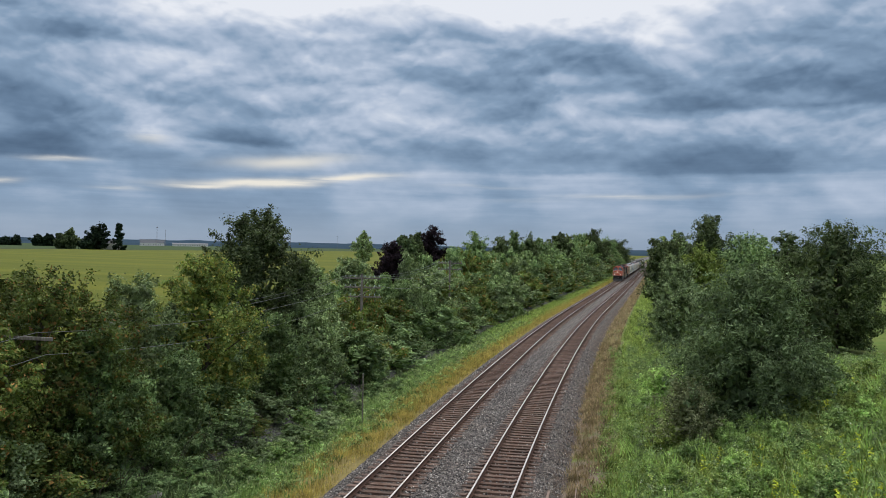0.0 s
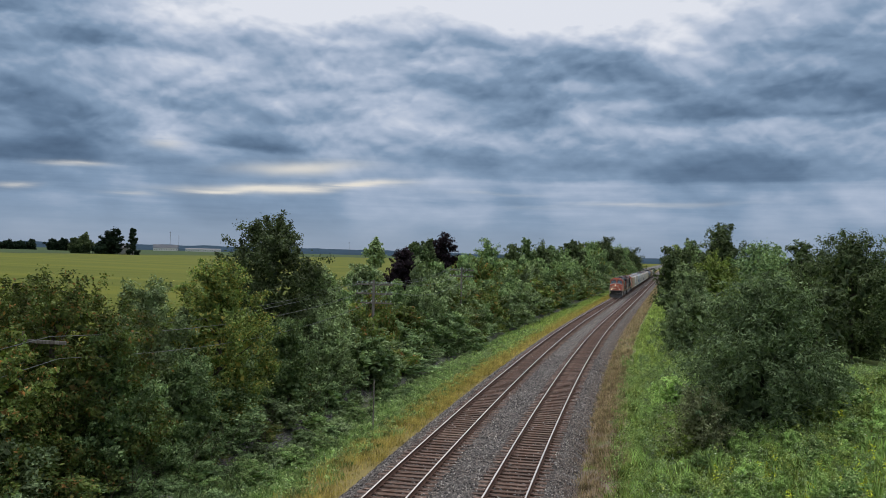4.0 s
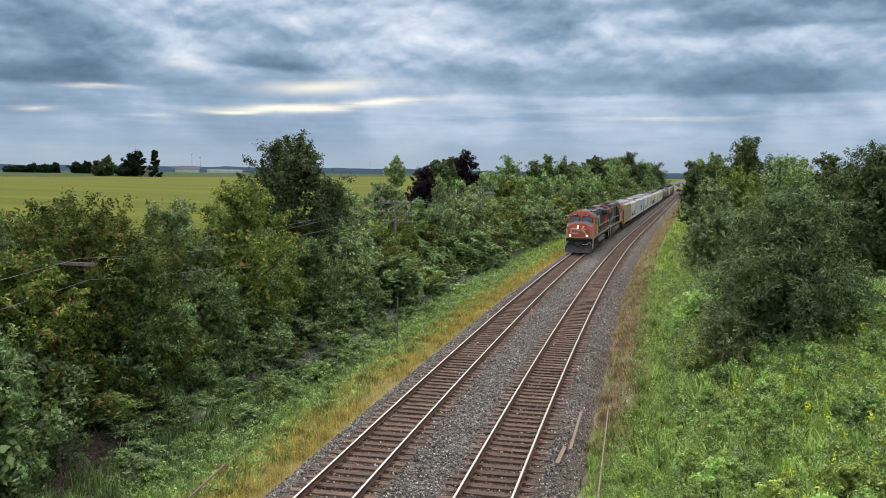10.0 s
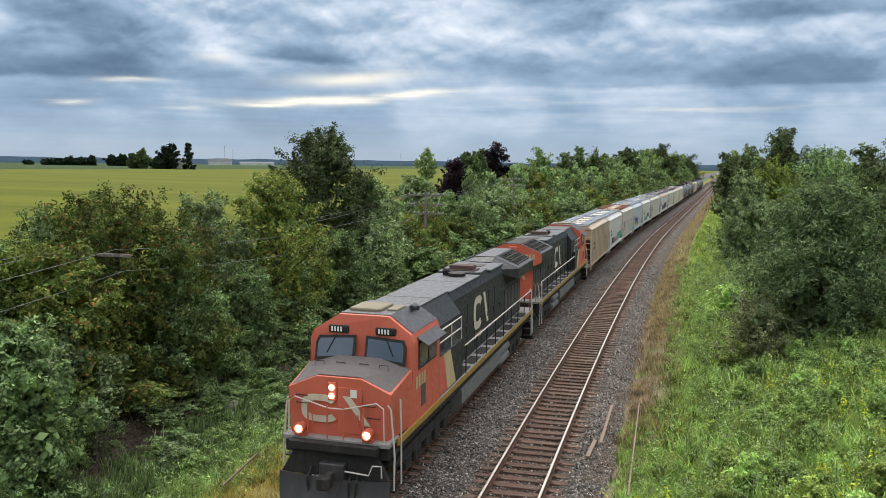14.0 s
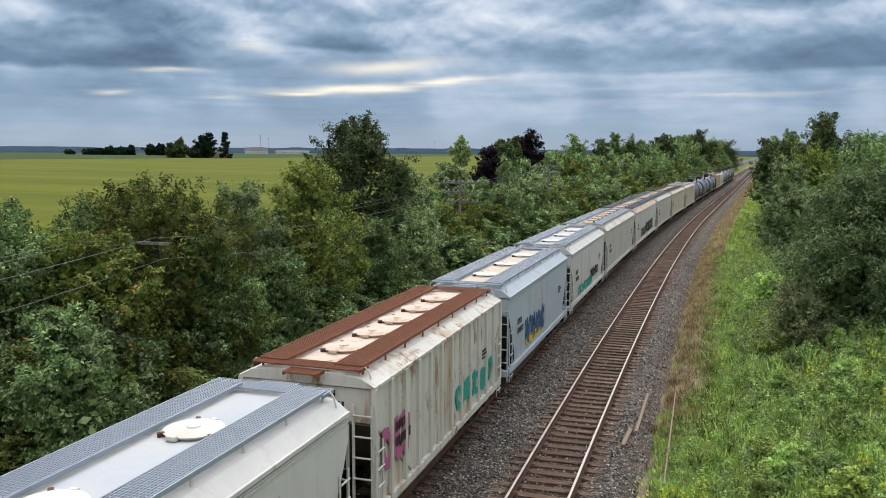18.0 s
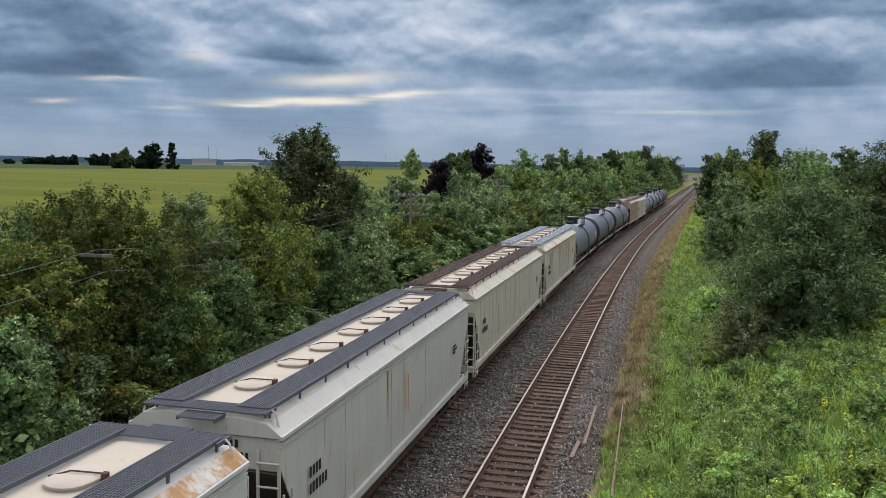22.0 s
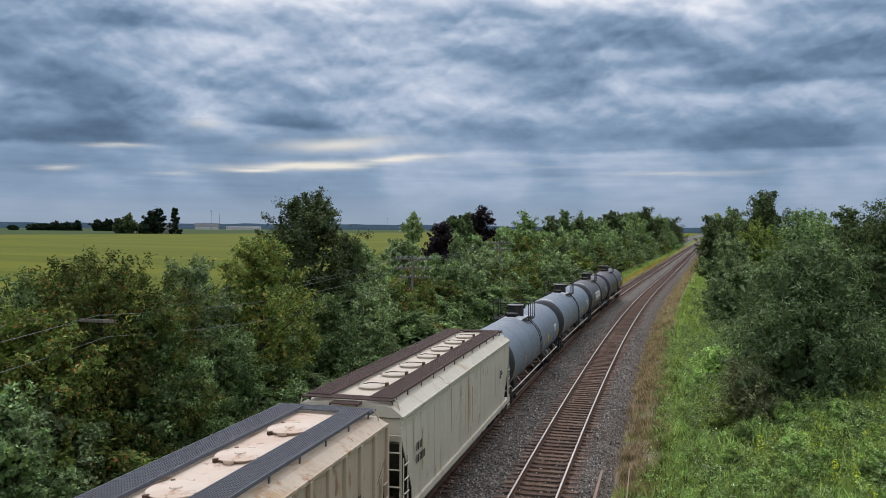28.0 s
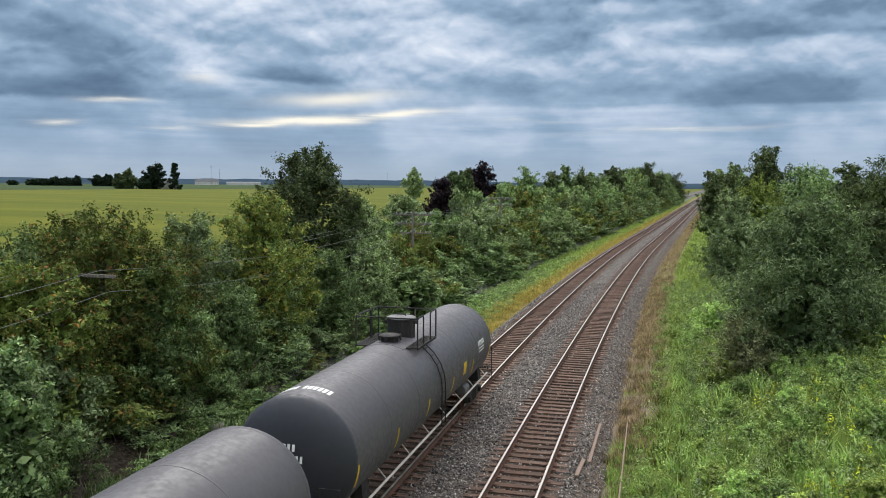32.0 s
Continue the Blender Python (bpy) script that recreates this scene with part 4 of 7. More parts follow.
# ---- grass, weeds, flowers: joined, uncountable ----
def clear_edge(u, y, leaf):
    """Green plants keep off the dry strip beside the ballast, but for its near end."""
    if leaf == "straw":
        return u
    return np.where((u < 1.4) & (u > -3), u + 0.8 * np.clip((y - 25) / 12, 0, 1), u)


def blades(name, label, leaf, n, seed, us, ys, h, w, power=1.4, lean=0.5, clump=0.0, category="grass"):
    """Grass blades over a stretch of verge, denser towards the near end."""
    rng = np.random.default_rng(seed)
    y = ys[0] + (ys[1] - ys[0]) * rng.random(n) ** power
    u = clear_edge(rng.uniform(us[0], us[1], n), y, leaf)
    patch = np.array([rough_noise(a, b, 0.45, seed) + 0.6 * rough_noise(a, b, 1.3, seed + 1) for a, b in zip(u, y)])
    keep = patch > rng.uniform(-0.9, clump, n) if clump else patch > -9
    u, y, patch = u[keep], y[keep], patch[keep]
    n = len(u)
    x = u + bend(y)
    z = np.array([ground_z(a, b) for a, b in zip(x, y)]) - 0.03
    far = 1 + np.clip(y - 40, 0, None) / 60
    hh = rng.uniform(*h, n) * (1 + 0.35 * patch)
    ww = w * rng.uniform(0.7, 1.4, n) * far
    a = rng.uniform(0, 2 * pi, n)
    side = np.stack([np.cos(a), np.sin(a), np.zeros(n)], -1) * ww[:, None] / 2
    b = rng.uniform(0, 2 * pi, n)
    tilt = np.stack([np.cos(b), np.sin(b), np.zeros(n)], -1) * (hh * lean * rng.random(n))[:, None]
    p = np.stack([x, y, z], -1)
    mid = p + tilt * 0.35 + np.array((0, 0, 1)) * (hh * 0.6)[:, None]
    tip = p + tilt + np.array((0, 0, 1)) * (hh * (1 - 0.25 * lean))[:, None]
    v = np.stack([p - side, p + side, mid - side * 0.7, mid + side * 0.7, tip], 1).reshape(-1, 3)
    k = np.arange(n)[:, None] * 5
    q = np.concatenate([k + np.array((0, 1, 2)), k + np.array((2, 3, 4))], 1).reshape(-1, 3)
    tagged(new(name, np_mesh(name, v, q, LEAF[leaf])), label, category, kind="stuff")


def weeds(name, label, leaf, n, seed, us, ys, r, h, leaves, size, power=1.2, category="weeds", spots=None):
    """Leafy clumps of weeds on the verge."""
    rng = np.random.default_rng(seed)
    if spots is None:
        y = ys[0] + (ys[1] - ys[0]) * rng.random(n) ** power
        u = clear_edge(rng.uniform(us[0], us[1], n), y, leaf)
    else:
        sx = np.array(spots)
        k = rng.integers(0, len(sx), n)
        u, y = sx[k, 0] + rng.normal(0, 0.5, n), sx[k, 1] + rng.normal(0, 0.8, n)
    x = u + bend(y)
    z = np.array([ground_z(a, b) for a, b in zip(x, y)])
    hh, rr = rng.uniform(*h, n), rng.uniform(*r, n)
    i = np.repeat(np.arange(n), leaves)
    m = len(i)
    t = rng.random(m) ** 0.8
    ang, rad = rng.uniform(0, 2 * pi, m), np.sqrt(rng.random(m)) * (1.1 - 0.7 * t)
    pos = np.stack([x[i] + np.cos(ang) * rad * rr[i], y[i] + np.sin(ang) * rad * rr[i], z[i] + t * hh[i]], -1)
    out = np.stack([np.cos(ang), np.sin(ang), 0.8 + 0 * ang], -1)
    far = 1 + np.clip(y[i] - 50, 0, None) / 70
    v, q = leaf_quads(rng, pos, out, size * far, 0.4, 0.5, True)
    tagged(new(name, np_mesh(name, v, q, LEAF[leaf])), label, category, kind="stuff")


def tufts(name, label, leaf, n, seed, us, ys, h, per, w, splay=0.45, power=1.2, category="grass"):
    """Upright feathery bunches of stems, each spreading from one root."""
    rng = np.random.default_rng(seed)
    y0 = ys[0] + (ys[1] - ys[0]) * rng.random(n) ** power
    u0 = clear_edge(rng.uniform(us[0], us[1], n), y0, leaf)
    i = np.repeat(np.arange(n), per)
    m = len(i)
    hh = (rng.uniform(*h, n))[i] * rng.uniform(0.6, 1.1, m)
    u, y = u0[i] + rng.normal(0, 0.16, m), y0[i] + rng.normal(0, 0.16, m)
    x = u + bend(y)
    z = np.array([ground_z(a, b) for a, b in zip(x, y)]) - 0.03
    a, b = rng.uniform(0, 2 * pi, m), rng.uniform(0, pi, m)
    tilt = np.stack([np.cos(a), np.sin(a), np.zeros(m)], -1) * (hh * splay * rng.random(m))[:, None]
    side = np.stack([np.cos(b), np.sin(b), np.zeros(m)], -1) * (w * rng.uniform(0.7, 1.4, m))[:, None] / 2
    p = np.stack([x, y, z], -1)
    up = np.array((0, 0, 1))
    mid, tip = p + tilt * 0.5 + up * (hh * 0.6)[:, None], p + tilt + up * hh[:, None]
    v = np.stack([p - side * 0.4, p + side * 0.4, mid - side, mid + side, tip], 1).reshape(-1, 3)
    k = np.arange(m)[:, None] * 5
    q = np.concatenate([k + np.array((0, 1, 2)), k + np.array((2, 1, 3)), k + np.array((2, 3, 4))], 1).reshape(-1, 3)
    tagged(new(name, np_mesh(name, v, q, LEAF[leaf])), label, category, kind="stuff")


tufts("feathery_weeds", "upright feathery light green weeds on the bank", "weed", 600, 91, (0.2, 14), (17, 50), (0.35, 0.8), 24, 0.055, 0.8)
tufts("feathery_weeds", "upright yellow-green weeds on the bank", "lime", 280, 92, (-0.6, 13), (17, 55), (0.35, 0.75), 24, 0.055, 0.8)
tufts("edge_weeds", "green weeds among the gravel edge", "weed", 170, 96, (-1.7, -0.4), (16, 29), (0.12, 0.4), 26, 0.03, 0.9, category="weeds")
tufts("ditch_stems", "upright green weeds beside the muddy ditch", "green", 260, 97, (-17.0, -14.6), (16, 34), (0.3, 0.8), 24, 0.035, 0.7, category="weeds")
tufts("grass_tussock", "tussocks of long green grass", "grass", 420, 93, (-1.1, 10), (17, 60), (0.3, 0.7), 26, 0.025, 0.9)
tufts("grass_tussock", "tussocks of grass and weeds on the ditch side", "ditch", 260, 94, (-14.8, -11.0), (15, 60), (0.2, 0.5), 22, 0.03, 0.9)
tufts("dry_tussock", "tussocks of brown dry grass at the ballast edge", "straw", 520, 95, (-1.6, 0.35), (27, 85), (0.2, 0.5), 24, 0.025, 0.8)
weeds("verge_weeds", "bright green leafy weeds on the bank", "weed", 2000, 61, (-0.9, 15), (17, 75), (0.25, 0.7), (0.3, 1.0), 70, 0.045)
weeds("verge_weeds", "dull green weeds on the bank", "grey", 480, 62, (0.5, 15), (17, 75), (0.3, 0.7), (0.5, 1.4), 70, 0.045)
weeds("verge_weeds", "yellow-green weeds on the bank", "lime", 620, 63, (0.0, 12), (17, 120), (0.3, 0.8), (0.4, 1.1), 70, 0.05)
weeds("verge_weeds", "dark green weeds in the hollows", "green", 220, 78, (0.5, 15), (17, 75), (0.3, 0.7), (0.3, 0.8), 60, 0.055)
blades("tall_grass", "tall bright green grass beside the track", "grass", 15000, 64, (-0.6, 15), (16, 80), (0.2, 0.6), 0.026, clump=0.5)
blades("tall_grass", "green grass along the distant verge", "grass", 22000, 65, (0.0, 7.5), (70, 330), (0.4, 0.8), 0.035)
blades("dry_weeds", "brown dry weeds at the ballast edge", "straw", 9000, 66, (-1.8, -0.5), (17, 60), (0.10, 0.34), 0.02, 1.2, clump=0.2)
blades("dry_weeds", "brown dry weeds along the distant track", "straw", 17000, 67, (-1.6, 0.5), (48, 330), (0.2, 0.5), 0.035, 1.5)
blades("verge_grass", "green grass on the ditch side", "ditch", 26000, 68, (-15.2, -12.1), (14, 90), (0.18, 0.5), 0.022)
weeds("ditch_weeds", "leafy green weeds beside the ditch", "ditch", 1500, 69, (-16.2, -11.5), (14, 110), (0.2, 0.5), (0.2, 0.55), 28, 0.055)
weeds("ditch_weeds", "grey-green weeds beside the ditch", "grey", 600, 70, (-17.0, -12.5), (14, 90), (0.2, 0.5), (0.2, 0.7), 28, 0.055)
blades("verge_grass", "green grass along the distant ditch", "grass", 22000, 71, (-16.0, -11.2), (80, 420), (0.3, 0.6), 0.035)
blades("dry_grass", "golden dry grass along the ballast", "dry", 60000, 72, (-12.9, -10.3), (14, 75), (0.2, 0.5), 0.026, clump=0.9)
blades("dry_grass", "golden dry grass along the distant ballast", "dry", 14000, 73, (-12.2, -10.15), (70, 300), (0.3, 0.6), 0.036)
weeds("goldenrod", "flowering yellow goldenrod", "goldenrod", 90, 74, None, None, (0.15, 0.35), (0.6, 1.05), 34, 0.045, category="flowers", spots=((4.3, 21.5), (5.6, 22.5), (6.6, 24.0), (7.4, 26.5), (6.0, 27.5), (4.6, 31.0), (8.0, 30), (9.4, 37), (10.2, 39), (-0.6, 20.5)))
weeds("yellow_weeds", "yellowing weeds on the bank", "yellow", 110, 75, None, None, (0.2, 0.5), (0.4, 1.0), 28, 0.05, spots=((10.2, 37.0), (11.2, 39.0), (9.8, 34.0), (11.5, 35.0), (5.5, 43.5), (3.6, 52.0), (3.4, 60.0)))
weeds("wild_carrot", "white wild carrot flower heads", "white", 130, 76, (1.0, 12), (17, 60), (0.03, 0.07), (0.5, 0.85), 5, 0.035, category="flowers")
weeds("wild_carrot", "white flower heads beside the ditch", "white", 60, 77, (-15.5, -12), (15, 80), (0.03, 0.07), (0.3, 0.6), 5, 0.03, category="flowers")


def bank_clumps():
    """Separate mounds of tall weeds that stand out of the grass."""
    rng = random.Random(31)
    for k in range(120):
        y = 18.5 + 34 * rng.random() ** 1.3
        x = rng.uniform(1.4, 4.0 + (y - 12) * 0.30)
        h = rng.uniform(0.45, 1.25)
        z = ground_z(x, y)
        bush(x, y, z + h, h * rng.uniform(0.9, 1.4), ("weed", "ditch", "lime", "weed", "grass", "ditch", "weed")[k % 7], k % 3, "weed_clump", "mound of tall green weeds on the bank", "weed mounds on the bank", 0.9)
    for k in range(64):
        y = 22 + 40 * rng.random()
        x = -16.0 + rng.uniform(-1.5, 1.6) + float(bend(y))
        h = rng.uniform(0.45, 1.0)
        bush(x, y, ground_z(x, y) + h, h * rng.uniform(1.4, 2.2), ("ditch", "grey", "green", "ditch")[k % 4], k % 3, "weed_clump", "mound of leafy weeds beside the ditch", "weed mounds by the ditch", 1.0)


bank_clumps()


def twigs():
    """Dead stems at the foot of the hedge."""
    rng = random.Random(17)
    s = Shape()
    for k in range(150):
        y = rng.uniform(19, 62)
        x = rng.uniform(-18.4, -16.9) + float(bend(y))
        z = ground_z(x, y)
        a, h = rng.uniform(0, 2 * pi), rng.uniform(0.7, 2.2)
        s.tube([(x, y, z - 0.05), (x + 0.25 * h * cos(a), y + 0.25 * h * sin(a), z + h * 0.6), (x + 0.5 * h * cos(a) + 0.1, y + 0.5 * h * sin(a), z + h)], 0.018, 4, 0.006, cap=False)
    ob = new("dead_stems", s.mesh("dead_stems"))
    ob.data.materials.append(BARK)
    tagged(ob, "bare dead stems at the foot of the hedge", "twigs", kind="stuff")


twigs()


# ---- telegraph poles, farm, distance, small things on the ground ----
def b_grey_wood(nt, b, co):
    n = fbm(nt, vmath(nt, "MULTIPLY", co, (14.0, 14.0, 1.5)), 1.0, 5.0)
    nt.links.new(ramp(nt, n, (0.3, (0.10, 0.088, 0.075)), (0.7, (0.27, 0.245, 0.22))), b.inputs["Base Color"])
    bump(nt, b, n, 0.4)


GREY_WOOD = mat("silvered_pole_wood", b_grey_wood, 0.9)
PLANK = paint("bleached_plank_wood", (0.23, 0.165, 0.13), 0.85, 0.4, (0.2, 0.15, 0.12))
INSULATOR = paint("pale_glass_insulator", (0.45, 0.52, 0.50), 0.2, 0.1)
WIRE = paint("dull_line_wire", (0.20, 0.20, 0.20), 0.5, 0.1)


def telegraph_pole(x, y, top, arms, width):
    """An old line pole with its crossarms, braces, pins and insulators."""
    z = ground_z(x, y) - 0.1
    root = tagged(new("telegraph_pole"), "old grey wooden telegraph pole with crossarms", "utility pole", "telegraph poles")
    root.location = (x, y, z)
    root.rotation_euler = (0, 0, -float(bend_slope(y)))
    h = top - z
    part("pole", Shape().tube([(0, 0, -0.5), (0.02, 0, h * 0.5), (0, 0, h + 0.35)], 0.14, 10, 0.09), GREY_WOOD, root, smooth=40)
    for k in range(arms):
        zz = h - k * 0.72
        arm = part("crossarm", Shape().box(-width / 2, width / 2, 0.10, 0.19, zz - 0.06, zz + 0.06, c=0.015), GREY_WOOD, root)
        for i in range(8 if y > 40 else 0):
            px = -width / 2 + 0.12 + (width - 0.24) * i / 7
            part("insulator", shared(("insulator", 0), lambda: Shape().turned([(0.012, -0.02), (0.012, 0.06), (0.045, 0.07), (0.042, 0.12), (0.03, 0.15), (0.01, 0.165)], "z", 8), INSULATOR), None, arm, at=pose(px, 0.145, zz + 0.06))
        for sg in (-1, 1):
            part("brace", Shape().box(-0.02, 0.02, 0.195, 0.205, 0, 0.85), RUST, root, at=pose(sg * 0.55, 0, zz - 0.02, 0, sg * -140, 0))
    return root


SHARED = {}


def shared(key, make, material, smooth=0.0):
    """A mesh that alike parts share."""
    if key not in SHARED:
        SHARED[key] = make().mesh(key[0], smooth)
        SHARED[key].materials.append(material)
    return SHARED[key]


POLES = ((-19.3, -14.0, 5.4, 2, 2.4), (-20.35, 24.95, 5.28, 1, 3.3), (-18.5, 61.1, 6.3, 3, 3.0), (-17.6, 93.0, 7.1, 2, 2.9))
for p in POLES:
    telegraph_pole(*p)
for (xa, ya, ta, _, wa), (xb, yb, tb, _, wb) in zip(POLES, POLES[1:]):
    for k, (f, dz) in enumerate(((-0.42, 0.2), (-0.28, 0.2), (0.3, 0.2), (0.42, -0.55))):
        pts = []
        for i in range(13):
            q = i / 12
            pts.append((xa + f * wa + (xb - xa + f * (wb - wa)) * q, ya + 0.15 + (yb - ya) * q, ta + dz + (tb - ta) * q - 0.9 * 4 * q * (1 - q) * (0.7 + 0.15 * k)))
        wire = new("line_wire", Shape().tube(pts, 0.011, 5).mesh("line_wire"))
        wire.data.materials.append(WIRE)
        tagged(wire, "thin sagging line wire between telegraph poles", "wire", "line wires")

# farm on the horizon
far = "farm trees on the horizon"
for k, (x, y, top, w, kind, leaf, hh) in enumerate(((-380, 588, 26.5, 9.5, "cone", "conifer", 0), (-405, 592, 20.5, 6.5, "cone", "conifer", 0), (-393, 580, 24, 17, "round", "conifer", 0), (-409, 568, 19.5, 13, "round", "oak", 0), (-415, 564, 16, 10, "round", "oak", 0), (-399, 575, 12.5, 14, "shrub", "conifer", 0))):
    tree(x, y, top, w, kind, leaf, 80 + k, 0.03, 90, 60, 0.75, "farm_tree", "dark tree beside the farmhouse", far, limbs=4, lump=0.25, category="tree")
for k in range(9):
    x, y = -604 + k * 9.5 + (k * 53 % 11), 660 + k * 6
    tree(x, y, 10.0 + (k * 37 % 9), 9 + (k * 29 % 8), "round" if k % 3 else "tall", "conifer", 90 + k, 0.03, 60, 45, 0.95, "farm_tree", "dark tree in a distant windbreak", far, limbs=3, category="tree")
for k in range(6):
    tree(-700 + k * 11, 560 + k * 8, 10.0 + (k * 29 % 11), 12 + (k * 31 % 7), "round", "conifer", 110 + k, 0.03, 60, 45, 0.95, "farm_tree", "dark tree in a distant windbreak", far, limbs=3, category="tree")
tree(-69.8, 231.0, 14.0, 6.2, "round", "grey", 120, 0.3, 90, 60, 0.22, "lone_tree", "lone round tree in the crop field", "", limbs=10, category="tree")

HOUSE = paint("white_farmhouse_siding", (0.62, 0.62, 0.60), 0.7, 0.2)
ROOFING = paint("grey_shingle_roof", (0.18, 0.18, 0.19), 0.85, 0.3)
BARN_ROOF = paint("dark_barn_roof", (0.06, 0.07, 0.085), 0.6, 0.2)


def building(name, label, x, y, w, d, h, rh, wallm, roofm, turn=0):
    z = ground_z(x, y) - 0.2
    root = tagged(new(name), label, "building")
    root.matrix_basis = pose(x, y, z, 0, 0, turn)
    part("wall", Shape().box(-w / 2, w / 2, -d / 2, d / 2, 0, h), wallm, root)
    part("roof", Shape().loft([[(sx, -d / 2 - 0.4, h), (sx, 0, h + rh), (sx, d / 2 + 0.4, h)] for sx in (-w / 2 - 0.4, w / 2 + 0.4)]), roofm, root)
    for k in range(max(2, int(w / 4))):
        wx = -w / 2 + w * (k + 0.5) / max(2, int(w / 4))
        win = part("window", Shape().box(wx - 0.5, wx + 0.5, -d / 2 - 0.03, -d / 2 + 0.02, h * 0.35, h * 0.35 + 1.3), GLASS, root)
        part("sill", Shape().box(wx - 0.6, wx + 0.6, -d / 2 - 0.08, -d / 2, h * 0.35 - 0.1, h * 0.35), wallm, win)


building("farmhouse", "white farmhouse among dark trees", -391, 596, 13, 9, 5.0, 3.6, HOUSE, ROOFING, 34)
building("barn", "low dark-roofed barn on the horizon", -770, 1290, 40, 18, 5.0, 6.0, HOUSE, BARN_ROOF, 30)
building("barn", "long pale shed far across the fields", -720, 1330, 60, 16, 4.0, 2.0, HOUSE, ROOFING, 30)
building("barn", "pale distant farm shed", -930, 1100, 46, 16, 4.5, 3.0, HOUSE, ROOFING, 40)
for x, y, h in ((-590, 1000, 27), (-745, 1290, 28), (-560, 1400, 26), (-505, 1500, 26), (-330, 1500, 25)):
    mast = tagged(new("distant_pole"), "thin pole far across the fields", "pole")
    mast.location = (x, y, ground_z(x, y))
    part("shaft", Shape().tube([(0, 0, 0), (0, 0, h)], 0.22, 6, 0.14), GREY_WOOD, mast)
    part("crossarm", Shape().box(-1.6, 1.6, -0.2, 0.2, h - 2, h - 1.6), GREY_WOOD, mast)

# wooded ridge behind everything, the blue of distance haze put into its colour
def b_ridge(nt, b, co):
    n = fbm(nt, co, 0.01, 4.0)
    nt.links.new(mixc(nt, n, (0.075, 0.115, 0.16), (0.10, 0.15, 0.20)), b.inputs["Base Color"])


RIDGE = mat("haze_tinted_woodland", b_ridge, 1.0, spec=0.0)
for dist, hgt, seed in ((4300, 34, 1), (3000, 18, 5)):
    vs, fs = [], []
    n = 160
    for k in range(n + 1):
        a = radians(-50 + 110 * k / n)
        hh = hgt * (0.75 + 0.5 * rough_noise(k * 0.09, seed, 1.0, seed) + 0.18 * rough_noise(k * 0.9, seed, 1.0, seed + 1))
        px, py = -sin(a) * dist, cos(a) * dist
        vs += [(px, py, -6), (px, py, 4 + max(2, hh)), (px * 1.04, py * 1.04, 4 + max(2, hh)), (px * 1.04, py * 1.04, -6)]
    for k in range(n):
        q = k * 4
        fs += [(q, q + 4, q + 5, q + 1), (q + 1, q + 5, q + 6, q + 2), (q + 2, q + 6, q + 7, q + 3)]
    tagged(new("backdrop", np_mesh("backdrop", np.array(vs), np.array(fs), RIDGE)), "wooded ridge on the horizon, tinted blue for haze", "ridge", kind="structure")

# planks and stick beside the ballast, a rock and a dead branch by the ditch
def lying(name, label, a, b, w, h, material, category):
    a, b = Vector(a), Vector(b)
    s = Shape().box(-w / 2, w / 2, 0, (b - a).length, 0, h, c=min(w, h) * 0.15)
    ob = new(name, s.mesh(name))
    ob.data.materials.append(material)
    ob.location = a
    d = b - a
    ob.rotation_euler = (math.atan2(d.z, math.hypot(d.x, d.y)), 0, math.atan2(-d.x, d.y))
    return tagged(ob, label, category)


def on_ground(x, y, up=0.02):
    return (x, y, max(ground_z(x, y), float(np.interp(x, [-2.4, -2.1, -1.6, -1.1], [-0.215, -0.34, -0.66, -0.88]))) + up)


lying("plank", "weathered pinkish plank lying beside the ballast", on_ground(-1.95, 26.4), on_ground(-1.9, 31.0), 0.10, 0.06, PLANK, "plank")
lying("plank", "short broken plank lying on the ballast shoulder", on_ground(-2.2, 24.6), on_ground(-2.12, 26.3), 0.12, 0.07, PLANK, "plank")
lying("stick", "long thin pale pole lying in the grass", on_ground(-0.85, 22.0, 0.3), on_ground(-0.9, 31.2, 0.3), 0.045, 0.045, PLANK, "stick")
lying("stake", "thin yellow stake in the verge grass", (-12.3, 20.4, -0.75), (-11.9, 21.8, -0.2), 0.05, 0.05, PLANK, "stake")
lying("marker_post", "thin upright marker post beside the ditch", (-13.0, 43.5, -1.2), (-13.0, 43.52, 1.7), 0.06, 0.06, GREY_WOOD, "post")
lying("fence_post", "short grey wooden post beside the willow bush", (6.6, 44.6, -0.2), (6.62, 44.6, 1.35), 0.12, 0.12, GREY_WOOD, "post")
rock = Shape().turned([(0.05, 0), (0.30, 0.03), (0.36, 0.16), (0.30, 0.32), (0.12, 0.40), (0.02, 0.41)], "z", 11)
rob = new("rock", rock.mesh("rock", 60))
for v in rob.data.vertices:
    v.co *= 1 + 0.35 * noise.noise(v.co * 4.0)
rob.data.materials.append(paint("pale_fieldstone", (0.42, 0.39, 0.34), 0.9, 0.3, streak=False))
rob.location = (-17.0, 28.9, ground_z(-17.0, 28.9) - 0.08)
tagged(rob, "pale field stone beside the ditch", "rock")
br = Shape().tube([(-19.6, 41.6, -0.9), (-18.9, 41.2, -0.25), (-18.2, 40.8, -0.2), (-17.6, 40.4, -0.35)], 0.06, 7, 0.03).tube([(-18.2, 40.8, -0.2), (-18.6, 40.0, -0.9), (-18.8, 39.3, -1.25)], 0.04, 6, 0.03).tube([(-18.9, 41.2, -0.25), (-19.2, 40.6, 0.3), (-19.3, 40.2, 0.8)], 0.03, 6, 0.012)
bob = new("dead_branch", br.mesh("dead_branch", 40))
bob.data.materials.append(GREY_WOOD)
tagged(bob, "bleached dead branch beside the ditch", "branch")

